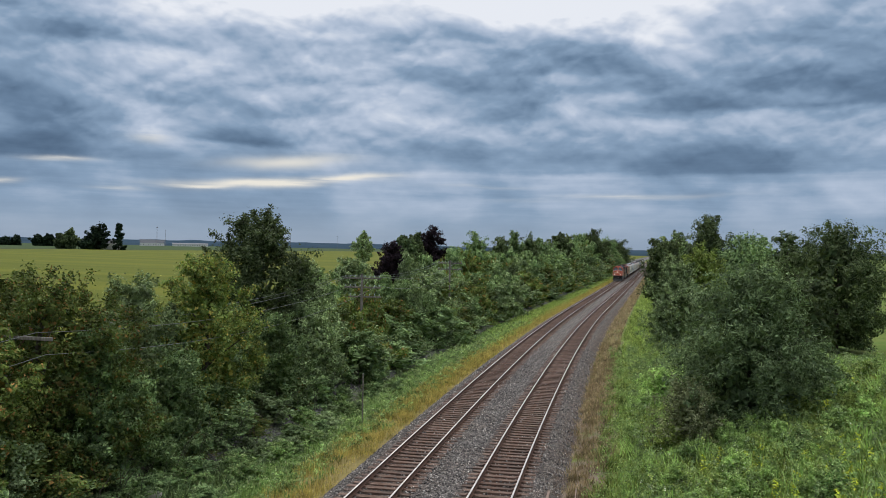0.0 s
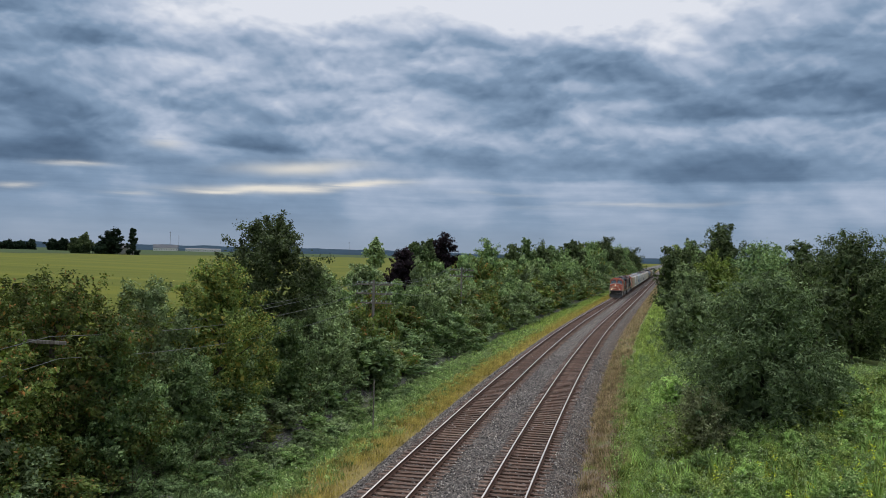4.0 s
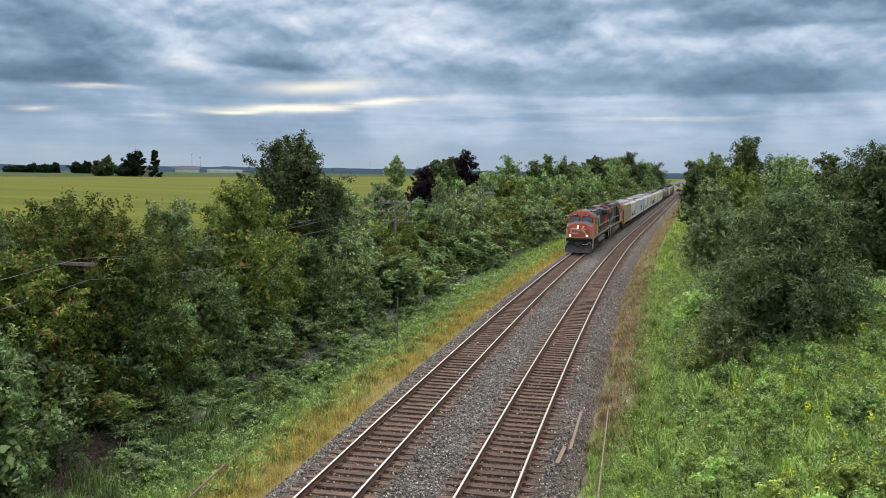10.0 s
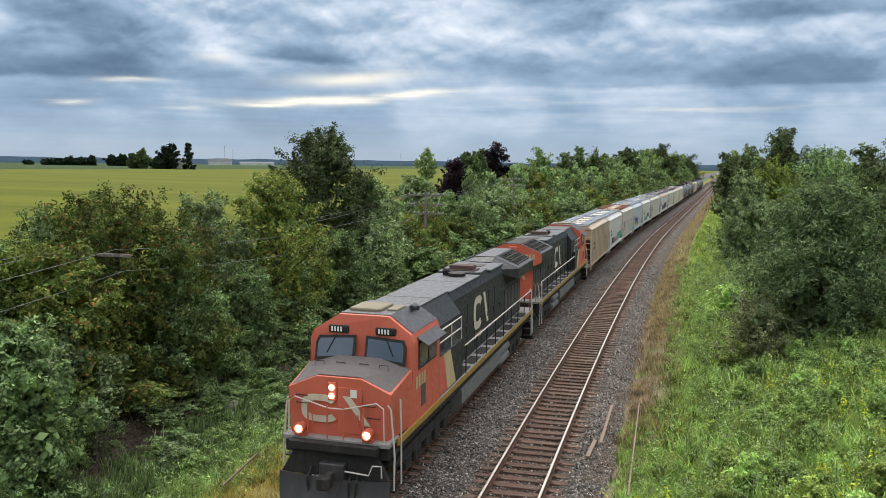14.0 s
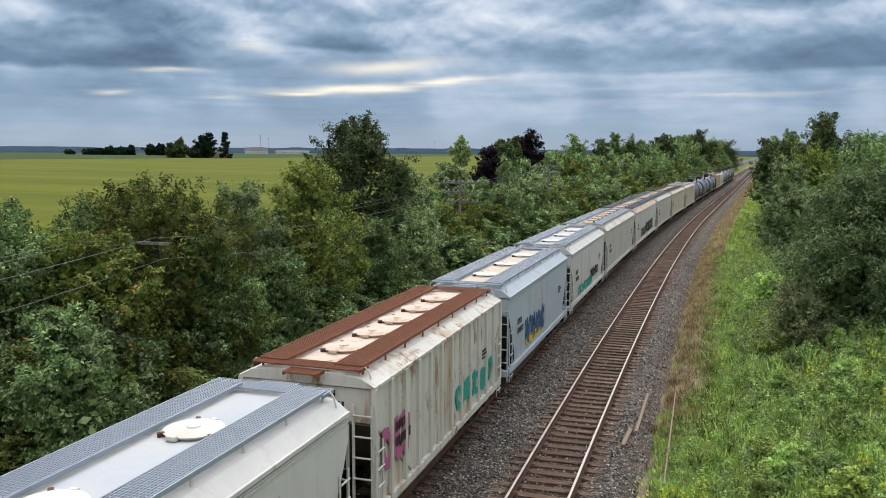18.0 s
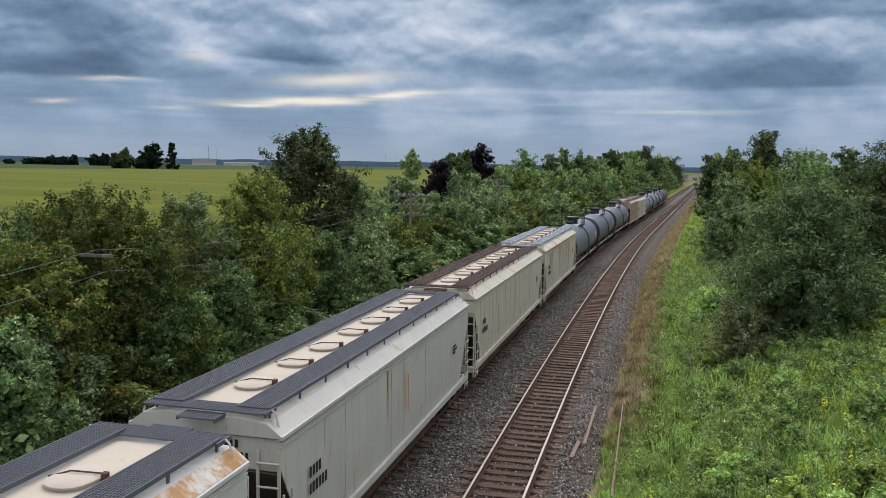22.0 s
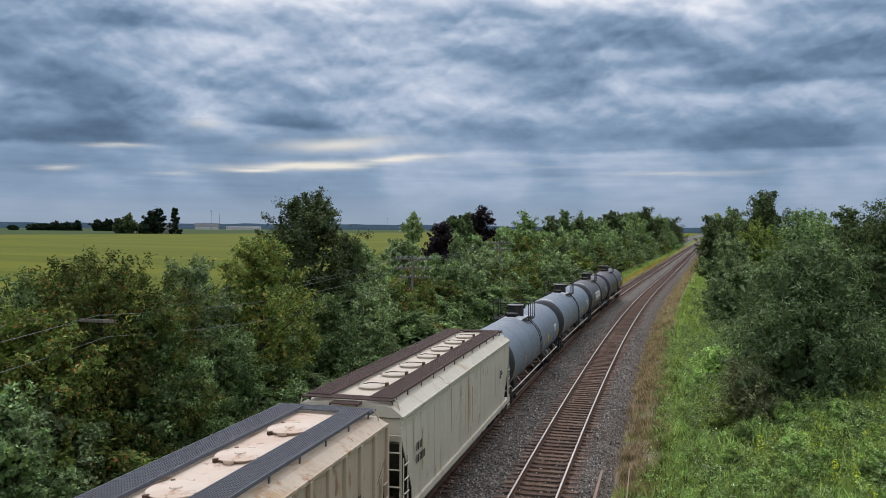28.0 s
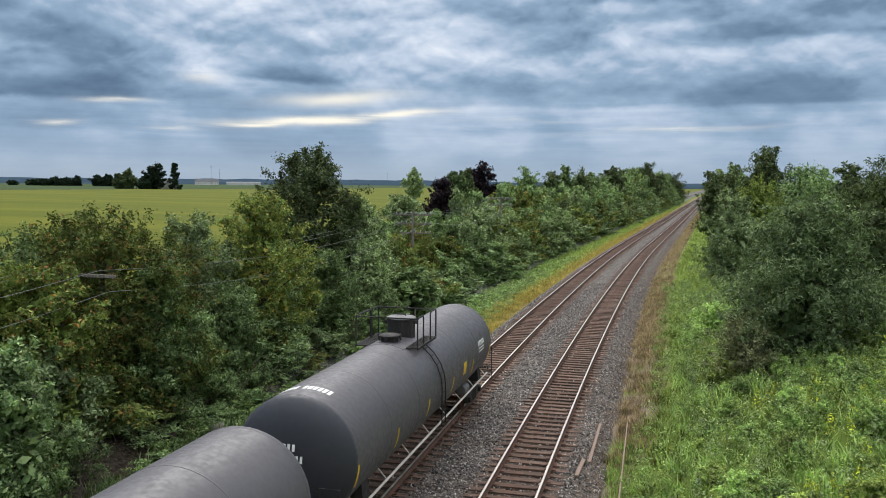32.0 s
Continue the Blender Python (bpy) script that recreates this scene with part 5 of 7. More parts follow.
# ---- rolling stock: each car stands on the rail tops, its front towards -y ----
RED = paint("weathered_orange_red_paint", (0.54, 0.125, 0.078), 0.5, 0.4, (0.30, 0.105, 0.075), fade=0.18)
KHAKI = paint("dull_khaki_paint", (0.24, 0.21, 0.145), 0.8, 0.4, (0.15, 0.13, 0.10), streak=False)
EMBLEM = paint("worn_cream_white_paint", (0.58, 0.52, 0.42), 0.6, 0.4, (0.42, 0.2, 0.14))
LOCO_BLACK = paint("faded_black_paint", (0.030, 0.031, 0.034), 0.5, 0.35, (0.075, 0.068, 0.06))
ROOF_GREY = paint("sooty_grey_roof_paint", (0.060, 0.062, 0.070), 0.45, 0.6, (0.045, 0.042, 0.042), streak=False, fade=0.25)
CREAM = paint("cream_stripe_paint", (0.52, 0.41, 0.24), 0.55, 0.4)
DECK = paint("grey_walkway_paint", (0.26, 0.25, 0.24), 0.7, 0.5, (0.12, 0.10, 0.09), streak=False)
YELLOW_EDGE = paint("yellow_edge_paint", (0.34, 0.21, 0.045), 0.6, 0.3)
NOSE_GREY = paint("matt_dark_grey_paint", (0.115, 0.10, 0.10), 0.8, 0.3, streak=False)
RAIL_WHITE = paint("white_handrail_paint", (0.56, 0.51, 0.48), 0.5, 0.35)
TANK_FUEL = paint("grey_dusty_steel", (0.16, 0.16, 0.165), 0.6, 0.5, (0.10, 0.09, 0.08))
LAMP = glow("headlamp_glow", (1.0, 0.78, 0.48), 6.5)
HOP = {
    "white": paint("white_hopper_paint", (0.57, 0.555, 0.545), 0.5, 0.28, (0.33, 0.31, 0.28), 0.10),
    "blue": paint("pale_blue_grey_paint", (0.42, 0.47, 0.53), 0.5, 0.22, (0.30, 0.30, 0.30), 0.05),
    "grey": paint("light_grey_hopper_paint", (0.51, 0.49, 0.455), 0.5, 0.3, (0.30, 0.28, 0.25), 0.12),
    "cream": paint("cream_grey_hopper_paint", (0.55, 0.51, 0.425), 0.5, 0.3, (0.34, 0.28, 0.20), 0.32),
    "tan": paint("tan_hopper_paint", (0.47, 0.385, 0.30), 0.6, 0.5, (0.26, 0.18, 0.12), 0.5),
    "rusty": paint("rust_streaked_white_paint", (0.60, 0.58, 0.54), 0.55, 0.45, (0.32, 0.24, 0.16), 0.6),
}
DUSTY = paint("dusty_cream_roof", (0.53, 0.465, 0.385), 0.85, 0.6, (0.36, 0.31, 0.26), 0.12, streak=False, fade=0.2)
DUSTY_GREY = paint("dusty_grey_roof", (0.44, 0.46, 0.50), 0.8, 0.3, (0.52, 0.46, 0.36), streak=False)
RUSTY_ROOF = paint("rusty_pale_roof", (0.60, 0.50, 0.42), 0.8, 0.5, (0.40, 0.24, 0.16), 0.5, streak=False)
HATCH_W = paint("white_hatch_paint", (0.62, 0.60, 0.56), 0.6, 0.4, (0.34, 0.27, 0.2), 0.15, streak=False)
HATCH_G = paint("grey_hatch_cover", (0.52, 0.455, 0.385), 0.7, 0.4, (0.26, 0.22, 0.18), streak=False)
SLOPE = paint("grimy_dark_grey", (0.085, 0.078, 0.074), 0.8, 0.4, (0.12, 0.10, 0.085))
RUST_A = paint("rust_blotched_white_paint", (0.62, 0.60, 0.56), 0.6, 0.3, (0.44, 0.26, 0.12), 1.12, rustcol=((0.30, 0.12, 0.03), (0.55, 0.29, 0.10)))
RUST_EDGE = paint("rust_crusted_eaves", (0.44, 0.30, 0.16), 0.8, 0.5, (0.24, 0.12, 0.05), 0.8, rustcol=((0.22, 0.09, 0.03), (0.45, 0.22, 0.08)))
RUST_B = paint("lightly_rusted_pale_paint", (0.58, 0.56, 0.50), 0.6, 0.3, (0.36, 0.26, 0.16), 0.6)
TANK = {
    "grey": paint("satin_grey_tank_paint", (0.135, 0.145, 0.175), 0.42, 0.16, (0.16, 0.15, 0.15), streak=False),
    "blue": paint("blue_grey_tank_paint", (0.16, 0.19, 0.235), 0.42, 0.18, (0.19, 0.19, 0.19), streak=False),
    "dark": paint("dark_grey_tank_paint", (0.088, 0.084, 0.092), 0.45, 0.2, (0.12, 0.11, 0.11), streak=False),
}
HEAD = paint("dark_front_head_grey", (0.035, 0.038, 0.048), 0.5, 0.2, (0.06, 0.055, 0.055), streak=False)
TEAL = paint("teal_spray_paint", (0.03, 0.30, 0.24), 0.6, 0.1)
BLUE_SPRAY = paint("blue_spray_paint", (0.03, 0.09, 0.20), 0.6, 0.1)
PINK_SPRAY = paint("pink_spray_paint", (0.42, 0.12, 0.25), 0.6, 0.1)


RUST_RUN = paint("thin_rust_stain", (0.44, 0.30, 0.165), 0.7, 0.5, (0.50, 0.42, 0.32), 0.3)


def s_wheelset(r=0.42):
    s = Shape()
    for side in (-1, 1):
        s.turned([(0.05, side * 0.69), (r + 0.028, side * 0.69), (r + 0.026, side * 0.715), (r, side * 0.725), (r - 0.01, side * 0.83), (r - 0.06, side * 0.83), (r - 0.09, side * 0.79), (0.16, side * 0.79), (0.13, side * 0.84), (0.05, side * 0.84)], "x", 20, (0, 0, r))
    s.turned([(0.075, -1.05), (0.075, 1.05)], "x", 10, (0, 0, r))
    return s


def s_sideframe(half=0.89, r=0.42):
    """Cast frame of a two-axle truck, one side."""
    s = Shape()
    prof = [(-half - 0.2, r - 0.11), (-half - 0.2, r + 0.13), (-half + 0.12, r + 0.16), (-0.42, 0.86), (0.42, 0.86), (half - 0.12, r + 0.16), (half + 0.2, r + 0.13), (half + 0.2, r - 0.11), (half - 0.15, r - 0.12), (0.36, 0.16), (-0.36, 0.16), (-half + 0.15, r - 0.12)]
    s.plate([(-0.07, y, z) for y, z in prof], (0.14, 0, 0))
    for k in (-0.16, 0.0, 0.16):
        s.turned([(0.07, 0.24), (0.07, 0.58)], "z", 8, (0.06, k, 0))
    for e in (-half, half):
        s.turned([(0.12, 0.04), (0.12, 0.15), (0.05, 0.17)], "x", 10, (0, e, r))
    return s


def truck(parent, y, axles=(-0.89, 0.89), r=0.42):
    """A truck with bolster, two side frames and its wheelsets."""
    half = max(axles)
    bol = lambda: Shape().box(-1.1, 1.1, -0.2, 0.2, 0.45, 0.82, c=0.04)
    t = part("truck", shared(("bolster", 0), bol, STEEL_DARK), None, parent, "grimy cast steel truck", at=pose(0, y, 0))
    for side in (-1, 1):
        part("side_frame", shared(("side_frame", half, r), lambda: s_sideframe(half, r), STEEL_DARK), None, t, at=pose(side * 1.0, 0, 0, 0, 0, 0 if side > 0 else 180))
    for a in axles:
        part("wheelset", shared(("wheelset", r), lambda: s_wheelset(r), RUST, 40), None, t, at=pose(0, a, 0))


def s_coupler():
    s = Shape()
    s.box(-0.09, 0.09, 0.0, 0.62, 0.76, 1.0, c=0.03)
    s.box(-0.19, 0.17, -0.22, 0.06, 0.70, 1.02, c=0.06)
    s.tube([(0.30, 0.1, 0.75), (0.34, -0.1, 0.5), (0.2, -0.28, 0.32)], 0.03, 6)
    return s


def ends(root, half):
    """Couplers at both ends."""
    for sg in (-1, 1):
        part("coupler", shared(("coupler", 0), s_coupler, STEEL_DARK), None, root, at=pose(0, sg * half, 0, 0, 0, 0 if sg < 0 else 180))


def s_grating(w, ln, bar=0.055, cross=0.075, t=0.014):
    s = Shape()
    n = max(2, round(w / bar))
    for k in range(n + 1):
        x = -w / 2 + w * k / n
        s.box(x - 0.009, x + 0.009, -ln / 2, ln / 2, -0.035, 0.0)
    m = max(2, round(ln / cross))
    for k in range(m + 1):
        y = -ln / 2 + ln * k / m
        s.box(-w / 2, w / 2, y - t / 2, y + t / 2, -0.03, -0.002)
    for x in (-w / 2, w / 2):
        s.box(x - 0.015, x + 0.015, -ln / 2, ln / 2, -0.07, 0.004)
    return s


def s_ladder(h, w=0.42, rungs=6, bar=0.022):
    s = Shape()
    for x in (-w / 2, w / 2):
        s.box(x - 0.03, x + 0.03, -0.012, 0.012, 0, h)
    for k in range(rungs):
        z = h * (k + 0.5) / rungs
        s.tube([(-w / 2, -0.03, z), (w / 2, -0.03, z)], bar, 6)
    return s


def marks(rows, seed=0, h=0.16):
    """Plain bars in place of small lettering, laid in x and z on the plane y = 0."""
    rng = random.Random(seed)
    s = Shape()
    for k, n in enumerate(rows):
        x = 0.0
        for _ in range(n):
            w = h * rng.uniform(0.34, 0.48)
            s.box(x, x + w, -0.006, 0.0, -k * h * 1.55 - h, -k * h * 1.55)
            x += w + h * 0.30
    return s


def spray(seed, ln, h, n):
    """Tall overlapping sprayed shapes in y and z, some filled and some in outline, a few millimetres thick."""
    rng = random.Random(seed)
    s = Shape()
    for k in range(n):
        y = ln * (k + 0.5) / n + rng.uniform(-0.06, 0.06)
        w, hh = ln / n * rng.uniform(0.50, 0.66), h * rng.uniform(0.72, 1.0)
        z0, lean, m = rng.uniform(0, h - hh) + hh / 2, rng.uniform(-0.25, 0.35), 14
        d = 0.003 + 0.002 * (k % 3)
        outer, inner = [], []
        for i in range(m):
            a = 2 * pi * i / m
            q = rng.uniform(0.86, 1.06) / max(abs(cos(a)), abs(sin(a))) ** 0.7
            cy, cz = cos(a) * w * q, sin(a) * hh / 2 * q
            outer.append((0, y + cy + lean * cz, z0 + cz))
            f = rng.uniform(0.40, 0.58)
            inner.append((0, y + cy * f + lean * cz * f, z0 + cz * f))
        if k % 3 == 1:
            s.plate(outer, (d, 0, 0))
        else:
            s.loft([outer, [(d, p[1], p[2]) for p in outer], [(d, p[1], p[2]) for p in inner], inner], caps=False)
    return s


def hopper(ln, paintm, roofm, boardm, hatches, label, ribbed=False, oval=False, seed=0, art=(), rust_edge=None, tall=4.04, dark_edge=None):
    """A covered hopper: sheets, roof, hatches, running boards, sill, slope sheets, ladders, trucks."""
    root = tagged(new("hopper_car"), label, "hopper car", "hopper cars of the train")
    hb, wd = ln / 2 - 0.62, 1.56
    ev = 3.82 if ribbed else 3.70  # eaves
    tall = tall + (0.05 if ribbed else 0.0)
    rng = random.Random(seed)
    # core between the side sheets, with its sloping ends
    core = Shape()
    prof = [(-hb + 0.05, ev - 0.05), (-hb + 0.05, 3.05), (-hb + 2.3, 1.25), (hb - 2.3, 1.25), (hb - 0.05, 3.05), (hb - 0.05, ev - 0.05)]
    core.plate([(-wd + 0.02, y, z) for y, z in prof], (2 * wd - 0.04, 0, 0))
    part("body", core, paintm, root)
    # slope sheets over the body ends, shade of the hollow put into their colour
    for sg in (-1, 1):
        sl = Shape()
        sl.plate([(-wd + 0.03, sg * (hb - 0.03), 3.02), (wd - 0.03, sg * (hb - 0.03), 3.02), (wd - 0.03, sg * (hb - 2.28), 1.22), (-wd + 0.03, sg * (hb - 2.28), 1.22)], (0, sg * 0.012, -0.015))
        part("slope_sheet", sl, SLOPE, root, "grimy slope sheet, its hollow's shade put into the colour")
    cut = 0.30 if ribbed else 1.05
    edge = [(-hb, ev), (-hb, 3.15), (-hb + cut * 0.25, 2.65), (-hb + cut * 0.58, 2.1), (-hb + cut * 0.88, 1.6), (-hb + cut, 1.12)]
    outline = edge + [(-y, z) for y, z in reversed(edge)]
    for sg in (-1, 1):
        sh = Shape()
        if ribbed:
            sh.plate([(sg * (wd - 0.06), y, z) for y, z in outline], (sg * 0.02, 0, 0))
        else:
            bow = lambda z: 0.035 * math.sin(pi * (z - 1.1) / (ev - 1.1)) if z > 1.1 else 0.0
            cols = [-1, -0.72, -0.36, 0, 0.36, 0.72, 1]
            rings = []
            for z in (ev, 3.45, 3.15, 2.65, 2.1, 1.6, 1.12):
                e = float(np.interp(-z, [-p[1] for p in edge], [p[0] for p in edge]))
                rings.append([(sg * (wd - 0.03 + bow(z)), -e * c, z) for c in cols])
            inner = [[(x - sg * 0.025, y, z) for x, y, z in r] for r in rings]
            sh.loft([r + list(reversed(q)) for r, q in zip(rings, inner)])
        part("side_sheet", sh, paintm, root, smooth=30)
        sill = Shape().box(sg * (wd - 0.02) - 0.07, sg * (wd - 0.02) + 0.07, -hb, hb, 1.0, 1.2, c=0.02)
        part("side_sill", sill, paintm, root)
        lip = Shape().box(sg * wd - 0.045, sg * wd + 0.045, -hb, hb, ev - 0.05, ev + 0.03, c=0.015)
        if not ribbed:
            for zz in (ev - 0.12, ev - 0.19):
                part("eaves_strip", shared(("eaves_strip", round(hb, 2), paintm.name), lambda: Shape().box(-0.012, 0.012, -hb, hb, -0.02, 0.02, c=0.006), paintm), None, root, at=pose(sg * (wd - 0.01), 0, zz))
        part("eaves_rail", lip, paintm if not dark_edge else dark_edge, root)
        if ribbed:
            n = round(2 * hb / 0.92)
            for k in range(n + 1):
                y = -hb + 0.06 + (2 * hb - 0.12) * k / n
                z0 = 1.1 if 0 < k < n else 1.2
                me = shared(("side_post", z0, paintm.name), lambda: Shape().box(-0.055, 0.055, -0.06, 0.06, z0, ev - 0.03, c=0.015), paintm)
                part("side_post", me, None, root, at=pose(sg * (wd + 0.005), y, 0))
        else:
            for k in range(1, int(2 * hb / 3.2)):
                y = -hb + k * 3.2
                part("seam", shared(("seam", ev, paintm.name), lambda: Shape().box(-0.003, 0.003, -0.014, 0.014, 1.2, ev - 0.04), paintm), None, root, at=pose(sg * (wd + 0.004), y, 0))
    # roof: arched shoulders and a flat middle
    sec = [(-wd, ev - 0.02), (-wd, ev + 0.03), (-1.28, tall - 0.10), (-0.72, tall - 0.03), (0.72, tall - 0.03), (1.28, tall - 0.10), (wd, ev + 0.03), (wd, ev - 0.02)]
    part("roof", Shape().loft([[(x, y, z) for x, z in sec] for y in (-hb, hb)]), paintm, root)
    part("roof_deck", Shape().box(-0.56, 0.56, -hb + 0.5, hb - 0.5, tall - 0.029, tall - 0.012), roofm, root, "dust-covered roof between the running boards")
    if rust_edge:
        s = Shape()
        for sg in (-1, 1):
            s.plate([(sg * (wd + 0.003), -hb, ev + 0.035), (sg * (wd + 0.003), hb, ev + 0.035), (sg * 1.285, hb, tall - 0.095), (sg * 1.285, -hb, tall - 0.095)], (0, 0, 0.005))
        part("roof_shoulder", s, rust_edge, root, "rust-stained roof shoulder")
    # running boards on brackets, and end platforms
    bl, bz = 2 * hb - 0.5, tall + 0.12
    for sg in (-1, 1):
        board = part("running_board", shared(("running_board", round(bl, 2), boardm.name), lambda: s_grating(0.62, bl), boardm), None, root, "steel grating walkway", at=pose(sg * 0.89, 0, bz))
        n = round(bl / 1.35)
        bm = boardm if boardm is not GALV else paintm
        for k in range(n + 1):
            y = -bl / 2 + 0.08 + (bl - 0.16) * k / n
            part("bracket", shared(("bracket", bm.name), lambda: Shape().box(-0.012, 0.012, -0.03, 0.03, -0.25, -0.03), bm), None, root, at=pose(sg * 1.185, y, bz))
    for sg in (-1, 1):
        e = sg * (hb - 0.22)
        part("end_board", shared(("end_board", boardm.name), lambda: s_grating(2.5, 0.46), boardm), None, root, "steel grating end platform", at=pose(0, e, bz - 0.03))
        part("step_board", shared(("step_board", boardm.name), lambda: s_grating(0.75, 0.4), boardm), None, root, at=pose(-0.05 * sg, sg * (hb + 0.16), bz - 0.10))
        gr = Shape()
        gr.tube([(-1.28, e, bz - 0.02), (-1.36, e, tall + 0.02), (-1.42, e, ev + 0.12)], 0.018, 6)
        gr.tube([(1.28, e, bz - 0.02), (1.36, e, tall + 0.02), (1.42, e, ev + 0.12)], 0.018, 6)
        part("grab_irons", gr, paintm, root)
        # end posts, ladder, platform, brake wheel
        for px in (-0.62, 0.62):
            part("end_post", shared(("end_post", paintm.name), lambda: Shape().box(-0.05, 0.05, -0.05, 0.05, 1.1, 3.05, c=0.012), paintm), None, root, at=pose(px, sg * (hb - 0.08), 0))
        for px in (-1, 1):
            part("ladder", shared(("ladder", paintm.name), lambda: s_ladder(2.7), paintm), None, root, "steel rung ladder", at=pose(px * (wd - 0.24), sg * (hb + 0.02), 1.1 - 0.35, 0, 0, 0 if sg < 0 else 180))
            part("side_ladder", shared(("side_ladder", paintm.name), lambda: s_ladder(1.9, 0.38, 5), paintm), None, root, at=pose(px * (wd + 0.02), sg * (hb - 0.26), 0.72, 0, 0, 90 if px > 0 else -90))
        part("end_sill", Shape().box(-wd, wd, sg * hb - 0.1, sg * hb + 0.1, 0.92, 1.14, c=0.02), paintm, root)
        part("draft_sill", Shape().box(-0.18, 0.18, min(sg * hb, sg * (hb - 2.6)), max(sg * hb, sg * (hb - 2.6)), 0.70, 1.02, c=0.02), STEEL_DARK, root)
    part("brake_wheel", Shape().turned([(0.24, -0.015), (0.27, 0.0), (0.24, 0.015), (0.20, 0.0)], "y", 14, (-0.75, -hb - 0.14, 2.35)).box(-0.97, -0.53, -hb - 0.15, -hb - 0.13, 2.335, 2.365).box(-0.765, -0.735, -hb - 0.15, -hb - 0.0, 2.15, 2.55), STEEL_DARK, root, "iron hand-brake wheel")
    letters = part("end_letters", marks((4, 6), seed, 0.15), BLACK_PAINT, root, at=pose(0.3, -hb + 0.044, ev - 0.12))
    tagged(letters, kind="stuff")
    letters = part("side_letters", marks((4, 6), seed + 1, 0.22), BLACK_PAINT, root, at=pose(wd + 0.05, -hb + 1.15, 2.75, 0, 0, 90))
    tagged(letters, kind="stuff")
    letters = part("small_letters", marks((9, 12, 7), seed + 2, 0.07), BLACK_PAINT, root, at=pose(wd + 0.05, hb - 2.4, 2.7, 0, 0, 90))
    tagged(letters, kind="stuff")
    if paintm in (HOP["cream"], HOP["rusty"], HOP["grey"]) and not ribbed:
        for sg in (-1, 1):
            for k in range(22 if seed == 10 else 7 if paintm is HOP["cream"] else 3):
                y, l2, w2 = rng.uniform(-hb + 0.8, hb - 0.8), rng.uniform(0.3, 1.9), rng.uniform(0.015, 0.05) if seed != 10 else rng.uniform(0.02, 0.07)
                z0 = ev - 0.22 - rng.choice((0.0, 0.0, 0.5))
                part("rust_run", Shape().plate([(sg * (wd + 0.008), y - w2, z0), (sg * (wd + 0.008), y + w2, z0), (sg * (wd + 0.009), y + w2 * 0.3, z0 - l2), (sg * (wd + 0.009), y - w2 * 0.3, z0 - l2)], (sg * 0.003, 0, 0)), RUST_RUN, root, "rust stain running down the side")
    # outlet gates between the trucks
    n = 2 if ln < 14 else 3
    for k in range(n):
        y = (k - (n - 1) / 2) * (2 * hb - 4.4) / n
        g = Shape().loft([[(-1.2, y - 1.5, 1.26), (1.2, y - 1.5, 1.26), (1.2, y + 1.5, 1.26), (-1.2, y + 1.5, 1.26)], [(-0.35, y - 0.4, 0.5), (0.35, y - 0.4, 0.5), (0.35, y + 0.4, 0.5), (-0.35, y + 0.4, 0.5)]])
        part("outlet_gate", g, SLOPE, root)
    # hatches
    for k in range(hatches):
        y = (k - (hatches - 1) / 2) * (2 * hb - 2.2) / hatches
        if oval:
            big = k % 2 == 0
            me = shared(("hatch_oval", big), lambda: s_hatch_oval(0.46 if big else 0.30), HATCH_G, 40)
        else:
            me = shared(("hatch_round", roofm is RUSTY_ROOF), s_hatch_round, HATCH_W if roofm is not RUSTY_ROOF else RUSTY_ROOF, 40)
        h = part("hatch", me, None, root, "bolted roof hatch cover", at=pose(0, y, tall - 0.02, 0, 0, rng.uniform(-8, 8)))
        part("hatch_bar", shared(("hatch_bar", oval), s_hatch_bar if oval else s_hatch_latch, RUST), None, h)
    for kind, y0, l2, z0, h2, cm in art:
        part("spray_paint", spray(seed + 5, l2, h2, kind), cm, root, "sprayed graffiti shapes", at=pose(wd + 0.012, y0, z0))
    for sg in (-1, 1):
        truck(root, sg * (hb - 1.25))
    ends(root, ln / 2 - 0.12)
    return root


def s_hatch_round():
    s = Shape().turned([(0.43, 0.0), (0.43, 0.05), (0.49, 0.052), (0.50, 0.075), (0.46, 0.085), (0.12, 0.10), (0.10, 0.125), (0.02, 0.127)], "z", 30)
    s.box(-0.10, 0.10, -0.56, -0.45, 0.02, 0.10, c=0.02)
    s.box(-0.07, 0.07, 0.46, 0.55, 0.02, 0.09, c=0.02)
    return s


def s_hatch_oval(ln):
    s, rings = Shape(), []
    for z, q in ((0, 0.94), (0.05, 0.94), (0.055, 1.0), (0.08, 1.0), (0.10, 0.9), (0.115, 0.5)):
        rings.append([(0.36 * q * cos(a), ln * q * math.copysign(abs(sin(a)) ** 0.6, sin(a)), z) for a in [2 * pi * k / 20 for k in range(20)]])
    return s.loft(rings)


def s_hatch_latch():
    s = Shape()
    for a in (0.6, 2.5, 4.4):
        s.box(-0.04, 0.04, 0.46, 0.58, 0.01, 0.085, m=pose(0, 0, 0, 0, 0, math.degrees(a)), c=0.01)
    return s


def s_hatch_bar():
    s = Shape()
    s.tube([(-0.40, -0.14, 0.07), (-0.1, 0.0, 0.15), (0.38, 0.14, 0.13)], 0.014, 5)
    s.box(0.34, 0.44, 0.09, 0.19, 0.02, 0.15, c=0.015)
    return s


